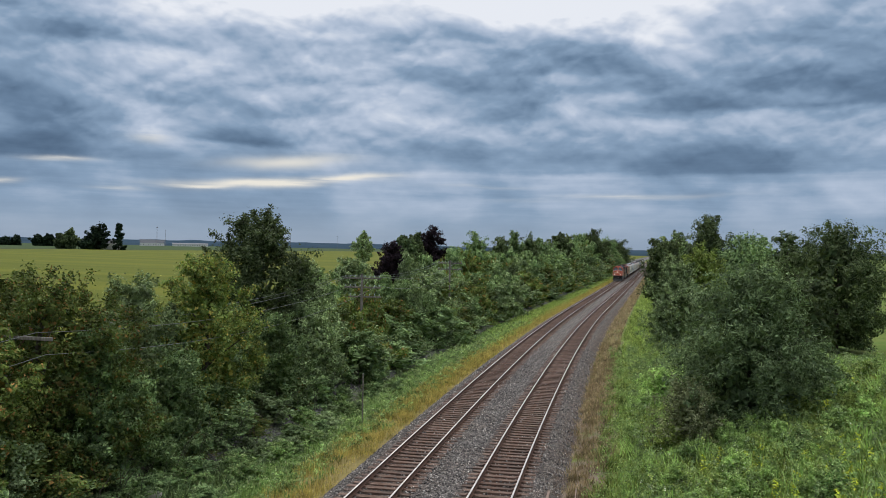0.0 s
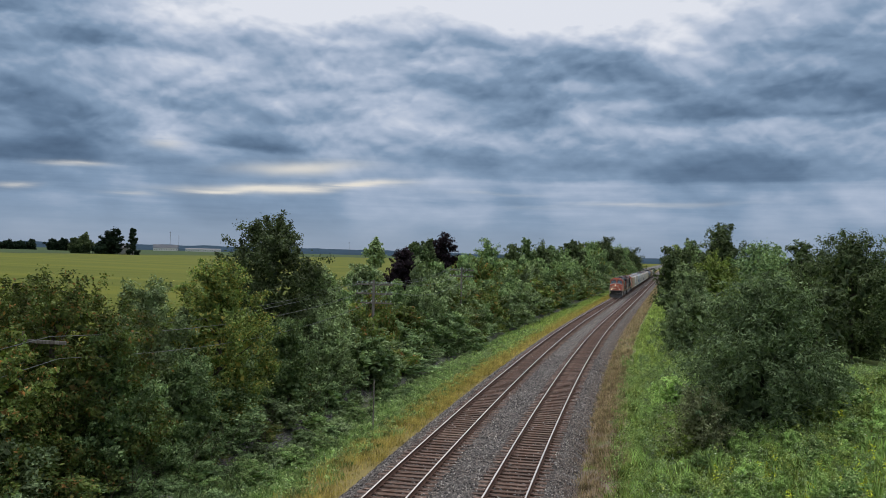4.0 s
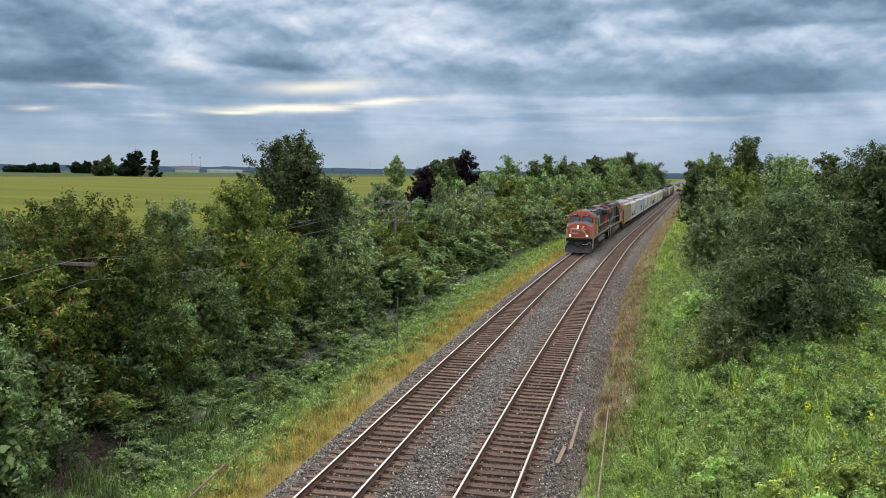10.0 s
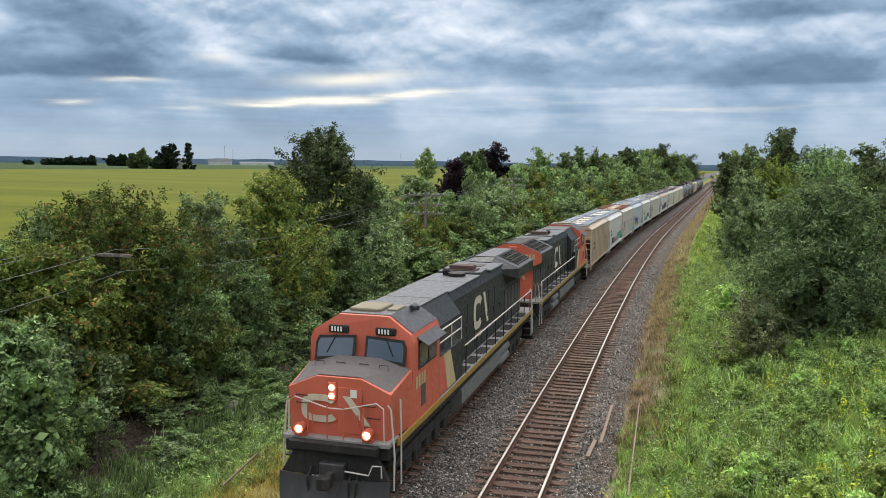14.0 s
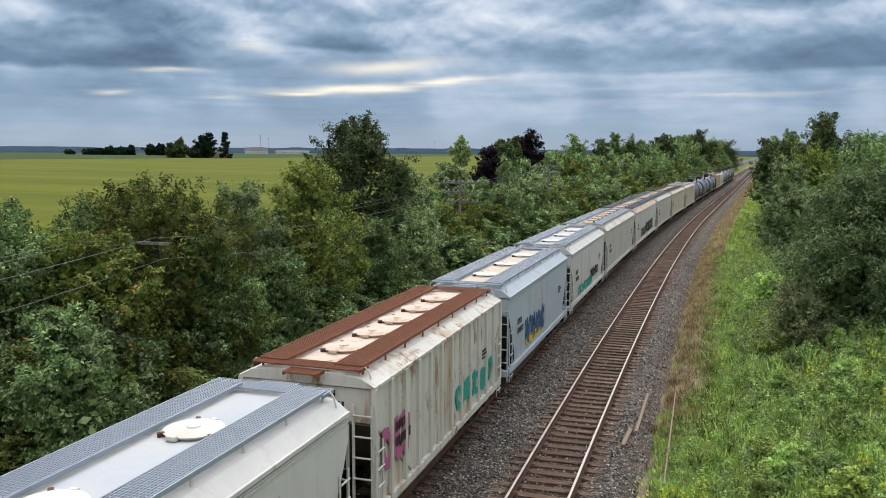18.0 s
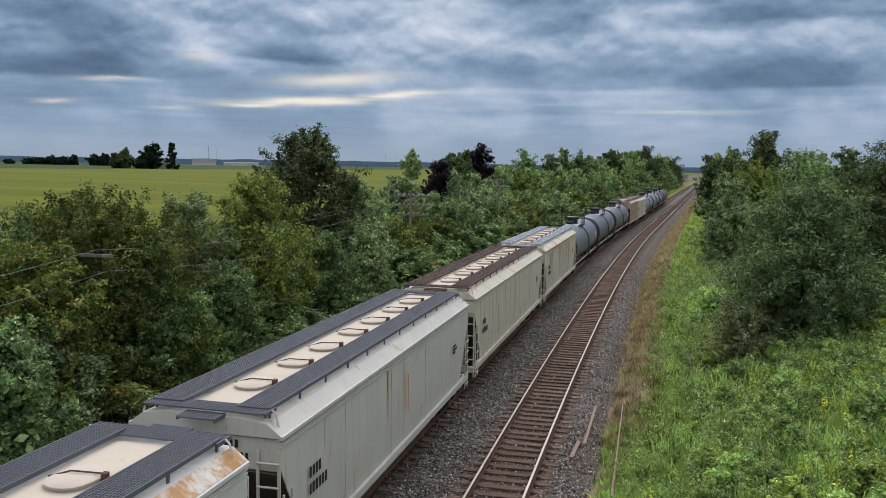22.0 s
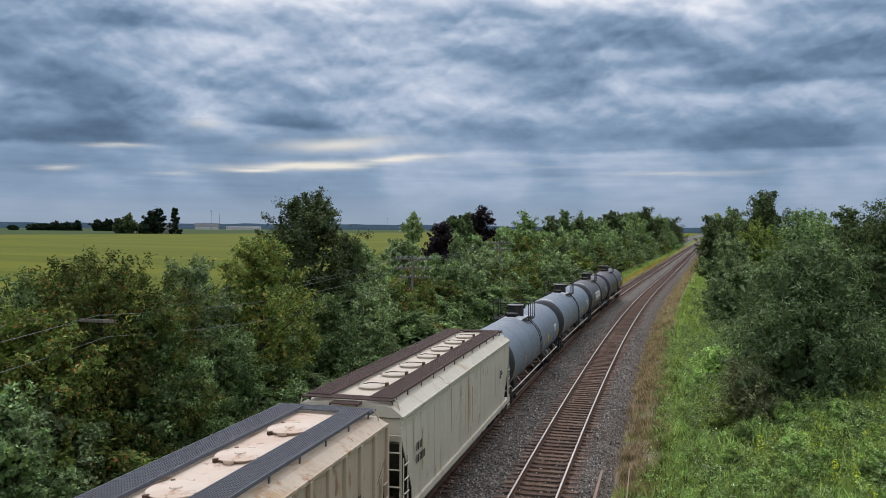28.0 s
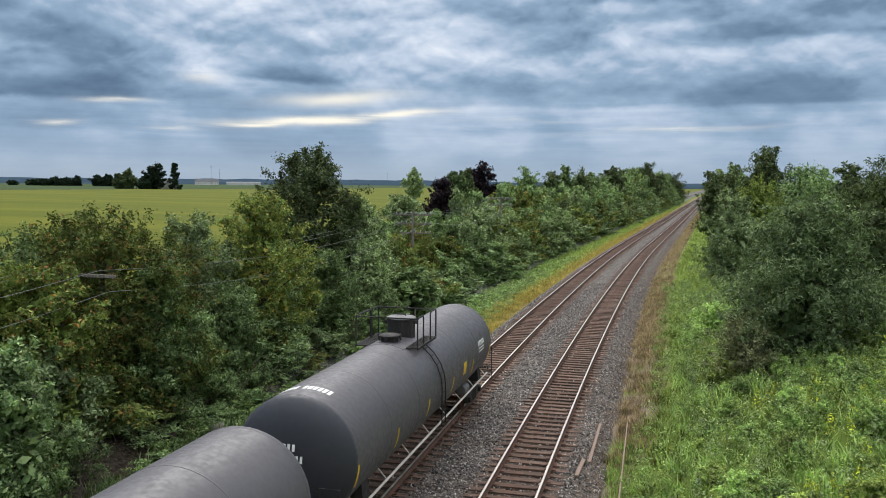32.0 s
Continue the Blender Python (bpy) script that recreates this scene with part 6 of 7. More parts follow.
def tank_car(ln, col, label, seed=0, big_letters=False):
    """A tank car: shell with dished heads, dome and railed platform, ladders, stub sills, trucks."""
    root = tagged(new("tank_car"), label, "tank car", "tank cars of the train")
    hb, r, zc = ln / 2 - 0.75, 1.49, 2.30
    head = 0.55
    part("shell", Shape().turned([(r, -hb + head - 0.001)] + [(r, -hb + head + (2 * hb - 2 * head) * k / 6) for k in range(7)], "y", 56, (0, 0, zc)), TANK[col], root, smooth=30)
    # the front head is coloured darker than the shell, the rear one matches it
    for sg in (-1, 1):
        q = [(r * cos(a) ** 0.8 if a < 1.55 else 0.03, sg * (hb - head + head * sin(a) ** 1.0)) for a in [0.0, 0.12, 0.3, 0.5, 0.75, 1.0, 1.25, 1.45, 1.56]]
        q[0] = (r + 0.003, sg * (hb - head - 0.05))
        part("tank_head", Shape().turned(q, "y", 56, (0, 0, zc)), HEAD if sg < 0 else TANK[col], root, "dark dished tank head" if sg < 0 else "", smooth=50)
    for k in range(1, 6):
        y = -hb + head + (2 * hb - 2 * head) * k / 6
        part("weld_seam", shared(("weld_seam", col), lambda: Shape().turned([(r, -0.02), (r + 0.006, -0.012), (r + 0.006, 0.012), (r, 0.02)], "y", 56), TANK[col], 40), None, root, at=pose(0, y, zc))
    # dome, manway and platform
    top = zc + r
    pl = Shape()
    pl.loft([[(r * 1.006 * sin(a), y, zc + r * 1.006 * cos(a)) for a in [(-0.42 + 0.84 * k / 8) for k in range(9)]] + [(r * 0.98 * sin(a), y, zc + r * 0.98 * cos(a)) for a in [(0.42 - 0.84 * k / 8) for k in range(9)]] for y in (-1.35, 1.15)])
    part("dome_pad", pl, DUSTY_GREY if col != "dark" else TANK[col], root, "pale worn pad under the dome", smooth=40)
    dome = part("dome", shared(("dome", 0), lambda: Shape().turned([(0.45, -0.12), (0.45, 0.50), (0.47, 0.51), (0.47, 0.55)], "z", 28), STEEL_DARK, 40), None, root, "black valve housing with a hinged lid", at=pose(0, 0.35, top))
    part("lid", shared(("lid", 0), lambda: Shape().turned([(0.475, 0.55), (0.475, 0.575), (0.42, 0.60), (0.05, 0.625)], "z", 28), TANK_FUEL, 40), None, dome, "dull grey hinged lid")
    part("lid_handle", shared(("lid_handle", 0), lambda: Shape().tube([(-0.15, 0, 0.61), (-0.13, 0, 0.67), (0.13, 0, 0.67), (0.15, 0, 0.61)], 0.02, 6).box(0.42, 0.56, -0.07, 0.07, 0.38, 0.5, c=0.02).box(-0.56, -0.42, -0.07, 0.07, 0.36, 0.46, c=0.02), STEEL_DARK), None, dome)
    man = part("manway", shared(("manway", 0), lambda: Shape().turned([(0.27, -0.05), (0.27, 0.12), (0.33, 0.13), (0.33, 0.18), (0.28, 0.21), (0.03, 0.23)], "z", 20), STEEL_DARK, 40), None, root, "bolted manway cover", at=pose(-0.02, -0.75, top))
    for k in range(8):
        a = 2 * pi * k / 8
        part("bolt", shared(("bolt", 0), lambda: Shape().box(-0.025, 0.025, -0.04, 0.04, -0.02, 0.14, c=0.008), STEEL_DARK), None, man, at=pose(0.35 * cos(a), 0.35 * sin(a), 0.06, 0, 0, math.degrees(a)))
    for sg in (-1, 1):
        part("platform", shared(("platform", 0), lambda: s_grating(0.36, 2.1, 0.06, 0.1), STEEL_DARK), None, root, "black grated platform", at=pose(sg * 0.82, -0.1, top - 0.10))
        rail = Shape()
        rail.tube([(sg * 0.99, -1.12, top - 0.14), (sg * 0.99, -1.12, top + 0.72), (sg * 0.99, -1.06, top + 0.8), (sg * 0.99, 0.1, top + 0.80), (sg * 0.99, 0.2, top + 0.74), (sg * 0.99, 0.2, top - 0.14)] if sg < 0 else
                  [(sg * 0.99, -1.12, top - 0.14), (sg * 0.99, -1.12, top + 0.74), (sg * 0.99, -1.06, top + 0.8), (sg * 0.99, -0.55, top + 0.8), (sg * 0.99, -0.48, top + 0.72), (sg * 0.99, -0.48, top - 0.14)], 0.025, 6)
        part("handrail", rail, STEEL_DARK, root, "black tubular handrail")
        rail2 = Shape()
        rail2.tube([(sg * 0.99, 0.3, top - 0.14), (sg * 0.99, 0.3, top + 0.72), (sg * 0.99, 0.38, top + 0.8), (sg * 0.99, 0.9, top + 0.8), (sg * 0.99, 0.96, top + 0.74), (sg * 0.99, 0.96, top - 0.14)], 0.025, 6)
        part("handrail", rail2, STEEL_DARK, root, "black tubular handrail")
        lad = Shape()
        for y in (-0.21, 0.21):
            lad.tube([(sg * (r + 0.07) * sin(a), y - 0.12, zc + (r + 0.07) * cos(a)) for a in (0.62, 0.85, 1.1, 1.35, 1.57)] + [(sg * (r + 0.07), y - 0.12, 1.1)], 0.02, 6)
        for k in range(9):
            a = 0.68 + 0.2 * k
            p = (sg * (r + 0.07) * sin(a), zc + (r + 0.07) * cos(a)) if a < 1.57 else (sg * (r + 0.07), zc - (a - 1.57) * r)
            lad.tube([(p[0], -0.33, p[1]), (p[0], 0.09, p[1])], 0.016, 5)
        part("ladder", lad, STEEL_DARK, root, "black steel side ladder")
    for y in (-1.12, 0.96):
        part("cross_rail", Shape().tube([(-0.99, y, top + 0.78), (0.99, y, top + 0.78)], 0.022, 6), STEEL_DARK, root)
    # underframe: saddles, stub sills, pale side pipe, end platforms
    for sg in (-1, 1):
        y0 = sg * (hb - 1.7)
        part("saddle", Shape().loft([[(-1.3, y0 - 0.25, 0.95), (1.3, y0 - 0.25, 1.0), (1.3, y0 + 0.25, 1.0), (-1.3, y0 + 0.25, 1.0)], [(-1.2, y0 - 0.2, 1.75), (1.2, y0 - 0.2, 1.75), (1.2, y0 + 0.2, 1.75), (-1.2, y0 + 0.2, 1.75)]]), STEEL_DARK, root)
        part("stub_sill", Shape().box(-0.22, 0.22, min(sg * (hb - 3.2), sg * (hb + 0.25)), max(sg * (hb - 3.2), sg * (hb + 0.25)), 0.72, 1.12, c=0.03), STEEL_DARK, root)
        part("end_platform", shared(("end_platform", 0), lambda: s_grating(2.6, 0.5, 0.1, 0.2), STEEL_DARK), None, root, at=pose(0, sg * (hb + 0.05), 1.16))
        for x in (-1, 1):
            er = Shape().tube([(x * 0.9, sg * (hb + 0.22), 0.55), (x * 0.9, sg * (hb + 0.22), 1.95), (x * 1.38, sg * (hb + 0.22), 1.95), (x * 1.38, sg * (hb + 0.22), 0.55)], 0.02, 6)
            for z in (0.62, 0.95):
                er.tube([(x * 0.9, sg * (hb + 0.22), z), (x * 1.38, sg * (hb + 0.22), z)], 0.02, 6)
            part("end_rail", er, STEEL_DARK, root, "black end handrail and steps")
        pipe = Shape().tube([(sg * 1.36, -hb + 0.6, 1.04), (sg * 1.36, hb - 0.6, 1.04)], 0.035, 8)
        for k in range(8):
            y = -hb + 1.0 + (2 * hb - 2) * k / 7
            pipe.tube([(sg * 1.36, y, 1.04), (sg * 0.95, y, 1.5)], 0.018, 5)
        part("side_pipe", pipe, RAIL_WHITE if sg > 0 else STEEL_DARK, root, "pale pipe along the underframe")
        truck(root, sg * (hb - 1.7))
    part("outlet_valve", Shape().turned([(0.28, 0.55), (0.28, 1.1), (0.5, 1.25)], "z", 14, (0, 0, 0)), STEEL_DARK, root)
    part("brake_cylinder", Shape().turned([(0.17, 0), (0.2, 0.05), (0.2, 0.6), (0.1, 0.66)], "y", 14, (0.95, hb - 3.4, 0.95)), TANK_FUEL, root)
    # yellow strips and plain bars for lettering on the sides
    tape = lambda: Shape().loft([[((r + 0.006) * sin(a), y, (r + 0.006) * cos(a)) for a in (1.62, 1.74, 1.86, 1.98)] + [((r - 0.004) * sin(a), y, (r - 0.004) * cos(a)) for a in (1.98, 1.86, 1.74, 1.62)] for y in (-0.05, 0.05)])
    for sg in (-1, 1):
        for k in range(6):
            y = -hb + head + 0.12 + (2 * hb - 2 * head - 0.24) * k / 5
            part("reflector", shared(("reflector", 0), tape, YELLOW_TAPE), None, root, "yellow reflective strip", at=pose(0, y, zc, 0, 0, 0 if sg > 0 else 180))
    wide = lambda: Shape().loft([[((r + 0.006) * sin(a), y, (r + 0.006) * cos(a)) for a in (1.5, 1.6, 1.7, 1.8)] + [((r - 0.004) * sin(a), y, (r - 0.004) * cos(a)) for a in (1.8, 1.7, 1.6, 1.5)] for y in (-0.2, 0.2)])
    if not big_letters:
        part("placard", shared(("placard", 0), wide, YELLOW_TAPE), None, root, "yellow placard", at=pose(0, 3.1, zc))
    letters = Shape()
    rng = random.Random(seed)

    def on_shell(y0, y1, a0, a1):
        steps = [a0 + (a1 - a0) * k / 3 for k in range(4)]
        letters.loft([[((r + 0.006) * sin(a), y, (r + 0.006) * cos(a)) for a in steps] + [((r - 0.004) * sin(a), y, (r - 0.004) * cos(a)) for a in reversed(steps)] for y in (y0, y1)])

    y = -hb + head + 0.55
    for k in range(4):          # road marks on the crown, running across it
        on_shell(y + 0.0, y + 0.28, -0.5 + k * 0.085, -0.5 + k * 0.085 + 0.06)
    for k in range(6):
        on_shell(y + 0.0, y + 0.28, -0.08 + k * 0.085, -0.08 + k * 0.085 + 0.06)
    y = hb - head - 2.2
    for k in range(5):
        on_shell(y + k * 0.2, y + k * 0.2 + 0.14, 1.30, 1.42)
    for k in range(7):
        on_shell(y + k * 0.13, y + k * 0.13 + 0.09, 1.46, 1.50)
        on_shell(y + k * 0.13, y + k * 0.13 + 0.07, 1.54, 1.58)
    if big_letters:
        for k in range(6):
            yy = -hb + 3.4 + k * 0.62
            on_shell(yy, yy + 0.50, 1.22, 1.30)
            on_shell(yy, yy + 0.50, 1.52, 1.60)
            on_shell(yy, yy + 0.15, 1.29, 1.53)
            on_shell(yy + 0.35, yy + 0.50, 1.29, 1.53)
        for k in range(8):
            on_shell(-hb + 3.4 + k * 0.3, -hb + 3.4 + k * 0.3 + 0.2, 1.68, 1.76)
    tagged(part("lettering", letters, WHITE_PAINT, root, "white painted lettering bars", at=pose(0, 0, zc)), kind="stuff")
    el = marks((4, 6), seed, 0.16)
    tagged(part("end_lettering", el, WHITE_PAINT, root, "white lettering bars on the head", at=pose(-0.2, -hb - 0.0, zc + 0.5, -11)), kind="stuff")
    ends(root, ln / 2 - 0.12)
    return root


PLOW = paint("scuffed_black_plow_paint", (0.045, 0.044, 0.047), 0.45, 0.4, (0.12, 0.10, 0.085))


def ring(y, pts):
    return [(x, y, z) for x, z in pts]


def s_hand(points, r=0.022):
    return Shape().tube(points, r, 6)


def loop_mark(w, h, t):
    """The painted emblem as plain bands: an open rounded loop and a slanting bar, in x and z."""
    s = Shape()
    outer, inner = [], []
    for k in range(25):
        a = radians(38 + 284 * k / 24)
        q = 1 / (abs(cos(a)) ** 3.2 + abs(sin(a)) ** 3.2) ** (1 / 3.2)
        cx, cz = w * 0.27, h * 0.5
        outer.append((cx + cos(a) * q * w * 0.27, 0, cz + sin(a) * q * h * 0.5))
        inner.append((cx + cos(a) * q * (w * 0.27 - t), 0, cz + sin(a) * q * (h * 0.5 - t)))
    for k in range(24):
        s.plate([outer[k], outer[k + 1], inner[k + 1], inner[k]], (0, -0.006, 0))
    s.plate([(w * 0.6, -0.0075, h), (w * 0.6 + t * 1.2, -0.0075, h), (w, -0.0075, 0), (w - t * 1.2, -0.0075, 0)], (0, 0.0075, 0))
    return s


def locomotive(label, seed=0, rear_red=False):
    """A wide-nosed diesel: nose, cab, long hood, flared radiator cab, walkways, rails, trucks."""
    root = tagged(new("locomotive"), label, "locomotive", "locomotives of the train")
    W, F = 1.48, -10.15
    deck = 1.72
    # frame, deck, pilot, tank
    part("underframe", Shape().box(-1.42, 1.42, -10.3, 10.3, 1.28, deck - 0.03, c=0.03), STEEL_DARK, root)
    for sg in (-1, 1):
        part("walkway", Shape().box(min(sg * 1.0, sg * 1.52), max(sg * 1.0, sg * 1.52), -6.2, 10.2, deck - 0.03, deck + 0.02), DECK, root, "grey side walkway")
        part("walkway_edge", Shape().box(sg * 1.5 - 0.03, sg * 1.5 + 0.03, -9.9, 10.2, deck - 0.16, deck + 0.005), YELLOW_EDGE, root, "dull yellow frame edge stripe")
        for k in range(9):
            y = -4.2 + k * 1.55
            part("tread_plate", shared(("tread_plate", 0), lambda: Shape().box(-0.2, 0.2, -0.55, 0.55, 0, 0.012), STEEL_DARK), None, root, at=pose(sg * 1.26, y, deck + 0.021))
    for e in (-1, 1):
        part("end_deck", Shape().box(-1.45, 1.45, min(e * 9.6, e * 10.4), max(e * 9.6, e * 10.4), deck - 0.1, deck + 0.015, c=0.02), DECK, root)
        pil = Shape()
        pil.loft([[(-1.0, e * 10.42, 1.6), (1.0, e * 10.42, 1.6), (1.0, e * 10.25, 1.6), (-1.0, e * 10.25, 1.6)],
                  [(-1.46, e * 10.46, 0.78), (1.46, e * 10.46, 0.78), (1.46, e * 10.3, 0.78), (-1.46, e * 10.3, 0.78)]])
        part("anticlimber", Shape().box(-1.2, 1.2, min(e * 10.38, e * 10.62), max(e * 10.38, e * 10.62), 1.46, 1.68, c=0.03), STEEL_DARK, root, "ribbed anticlimber")
        part("coupler_pocket", Shape().box(-0.34, 0.34, min(e * 10.4, e * 10.66), max(e * 10.4, e * 10.66), 0.62, 1.18, c=0.04), PLOW, root)
        part("pilot_plate", pil, STEEL_DARK, root, "black pilot plate")
        plow = Shape()
        xs = [-1.5, -1.0, -0.45, 0.0, 0.45, 1.0, 1.5]
        rows = []
        for z, d, w in ((0.80, 0.30, 1.0), (0.62, 0.34, 1.0), (0.42, 0.42, 0.99), (0.24, 0.54, 0.97), (0.10, 0.62, 0.95)):
            out = [(x * w, e * (10.36 + d * (1 - 0.55 * (abs(x) / 1.5) ** 1.6)), z) for x in xs]
            rows.append(out + [(x, y - e * 0.05, zz) for x, y, zz in reversed(out)])
        plow.loft(rows)
        part("snow_plow", plow, PLOW, root, "black steel snow plow", smooth=40)
        for sg in (-1, 1):
            st = Shape()
            for k in range(4):
                st.box(min(sg * 1.0, sg * 1.5), max(sg * 1.0, sg * 1.5), min(e * 9.75, e * 10.15), max(e * 9.75, e * 10.15), 0.42 + k * 0.33, 0.45 + k * 0.33)
            st.box(sg * 0.98 - 0.02, sg * 0.98 + 0.02, min(e * 9.75, e * 10.15), max(e * 9.75, e * 10.15), 0.35, deck - 0.1)
            part("steps", st, STEEL_DARK, root, "corner boarding steps")
            part("corner_rail", s_hand([(sg * 1.5, e * 10.2, 0.5), (sg * 1.52, e * 10.2, 1.4), (sg * 1.42, e * 10.2, 2.55), (sg * 1.36, e * 10.25, 2.68)], 0.025), RAIL_WHITE, root, "white corner handrail")
            part("step_rail", s_hand([(sg * 1.53, e * 9.72, 0.5), (sg * 1.53, e * 9.72, 1.75), (sg * 1.5, e * 9.72, 2.72)], 0.025), RAIL_WHITE, root)
        part("hose_set", s_hand([(0.5, e * 10.5, 1.0), (0.52, e * 10.75, 0.8), (0.5, e * 10.72, 0.4)], 0.03).tube([(0.66, e * 10.5, 1.0), (0.7, e * 10.72, 0.78), (0.66, e * 10.7, 0.42)], 0.03, 6).tube([(-0.6, e * 10.5, 1.0), (-0.62, e * 10.72, 0.8), (-0.6, e * 10.7, 0.45)], 0.03, 6), STEEL_DARK, root)
        part("cut_lever", s_hand([(0.35, e * 10.62, 1.02), (1.0, e * 10.66, 1.0), (1.1, e * 10.66, 1.25), (1.32, e * 10.62, 1.25), (1.32, e * 10.6, 0.95)], 0.02), RAIL_WHITE, root, "white uncoupling lever")
        part("end_railing", s_hand([(-1.3, e * 10.36, deck), (-1.28, e * 10.36, 2.62), (-1.1, e * 10.38, 2.75), (-0.2, e * 10.38, 2.52), (0.2, e * 10.38, 2.52), (1.1, e * 10.38, 2.75), (1.28, e * 10.36, 2.62), (1.3, e * 10.36, deck)], 0.017), RAIL_WHITE if e < 0 else RED, root, "end railing")
        for x in (-0.75, -0.22, 0.22, 0.75):
            part("stanchion", shared(("stanchion", e), lambda: Shape().tube([(0, 0, deck), (0, 0, 2.6)], 0.02, 6), RED), None, root, at=pose(x, e * 10.38, 0))
    part("fuel_tank", Shape().loft([ring(y, [(-1.46, 1.25), (-1.46, 0.75), (-1.15, 0.42), (1.15, 0.42), (1.46, 0.75), (1.46, 1.25)]) for y in (-3.3, 2.9)]), TANK_FUEL, root, "dusty grey fuel tank")
    for sg in (-1, 1):
        for k in range(2):
            part("air_reservoir", Shape().turned([(0.05, 0), (0.2, 0.06), (0.22, 0.14), (0.22, 1.9), (0.2, 1.98), (0.05, 2.04)], "y", 16, (sg * 1.2, 3.0 + 0.1, 1.02 if k else 0.62)), TANK_FUEL, root, smooth=40)
    # nose
    nf = [(-1.32, deck), (-1.40, 2.92), (-0.60, 3.26), (0.60, 3.26), (1.40, 2.92), (1.32, deck)]
    nb = [(-W, deck), (-W, 3.22), (-0.62, 3.46), (0.62, 3.46), (W, 3.22), (W, deck)]
    part("nose", Shape().loft([ring(F, nf), ring(-8.7, nb)]), RED, root, "blunt orange-red nose")
    nt = Shape()
    for a, b in ((1, 2), (2, 3), (3, 4)):
        q = lambda p, y, d: (p[0] * d, y, p[1] + 0.03)
        nt.plate([q(nf[a], F + 0.07, 0.965), q(nf[b], F + 0.07, 0.965), q(nb[b], -8.72, 0.97), q(nb[a], -8.72, 0.97)], (0, 0, 0.006))
    part("nose_deck", nt, NOSE_GREY, root, "matt dark grey anti-glare panel")
    part("nose_door", Shape().box(-0.02, 0.62, F - 0.03, F, deck + 0.12, 3.02, c=0.012), RED, root)
    part("door_hinge", Shape().tube([(0.62, F - 0.03, 2.0), (0.62, F - 0.03, 2.9)], 0.03, 6), RED, root)
    hl = part("headlight", Shape().box(-0.30, -0.04, F - 0.05, F, 2.66, 3.14, c=0.03), RED, root, "twin headlight housing")
    for z in (2.79, 3.01):
        part("lens", shared(("lens", 0), lambda: Shape().turned([(0.02, 0.0), (0.07, -0.004), (0.075, -0.02), (0.07, -0.03), (0.02, -0.034)], "y", 16), LAMP), None, hl, "glowing headlamp lens", at=pose(-0.17, F - 0.055, z))
    for sg in (-1, 1):
        d = part("ditch_light", shared(("ditch_light", 0), lambda: Shape().turned([(0.14, 0.2), (0.15, 0.0), (0.12, -0.02), (0.10, 0.02)], "y", 16).box(-0.14, 0.14, 0.05, 0.2, -0.2, -0.1), RED), None, root, "ditch light in its housing", at=pose(sg * 0.92 - 0.05, F - 0.32, deck + 0.22))
        part("lens", shared(("ditch_lens", 0), lambda: Shape().turned([(0.02, -0.02), (0.085, -0.012), (0.09, 0.02), (0.02, 0.02)], "y", 16), LAMP), None, d, "glowing lamp lens")
        part("bell_ring", Shape().tube([(sg * 0.62 - 0.08, F - 0.06, 2.35), (sg * 0.62 - 0.08, F - 0.08, 2.05)], 0.015, 5), RED, root)
    part("emblem", loop_mark(1.9, 0.72, 0.17), EMBLEM, root, "cream painted band emblem", at=pose(-1.02, F - 0.034, 2.08))
    part("decal", Shape().box(0.33, 0.5, F - 0.04, F - 0.031, 2.78, 2.98), WHITE_PAINT, root)
    gi = Shape()
    for x, z in ((-1.0, 2.55), (-1.0, 2.75), (0.85, 2.6), (0.95, 2.3)):
        gi.tube([(x - 0.16, F, z), (x - 0.16, F - 0.06, z), (x + 0.16, F - 0.06, z), (x + 0.16, F, z)], 0.014, 5)
    for x in (-0.9, -0.3, 0.35, 0.9):
        gi.tube([(x - 0.12, -9.3, 3.3), (x - 0.12, -9.3, 3.44), (x + 0.12, -9.3, 3.44), (x + 0.12, -9.3, 3.3)], 0.012, 5)
    part("grab_irons", gi, STEEL_DARK, root)
    # cab
    c0 = [(-W, deck), (-W, 3.9), (-1.40, 4.12), (-0.72, 4.56), (0.72, 4.56), (1.40, 4.12), (W, 3.9), (W, deck)]
    front = [(x, -8.75 + max(0.0, (z - 3.3)) * 0.24, z) for x, z in c0]
    part("cab", Shape().loft([front, ring(-6.1, c0)]), RED, root, "orange-red cab")
    rp = Shape()
    for a, b in ((2, 3), (3, 4), (4, 5)):
        f0, f1 = Vector(front[a]), Vector(front[b])
        g0, g1 = Vector(ring(-6.1, c0)[a]), Vector(ring(-6.1, c0)[b])
        up = Vector((0, 0, 0.012))
        k = Vector((0, 0.16, 0))
        rp.plate([f0 + k + up, f1 + k + up, g1 + up, g0 + up], (0, 0, 0.01))
    part("cab_roof", rp, ROOF_GREY, root, "sooty dark grey cab roof")
    part("roof_box", Shape().box(-0.62, 0.3, -7.95, -6.85, 4.55, 4.665, c=0.05), KHAKI, root, "dull khaki air conditioner on the roof")
    part("roof_box", Shape().box(0.38, 0.70, -7.7, -6.9, 4.55, 4.63, c=0.03), KHAKI, root)
    part("horn", Shape().tube([(0.9, -6.5, 4.5), (0.9, -7.0, 4.58)], 0.03, 8, 0.07).box(0.85, 0.95, -6.5, -6.4, 4.3, 4.55), STEEL_DARK, root)
    fy = lambda z: -8.75 + max(0.0, (z - 3.3)) * 0.24 - 0.004
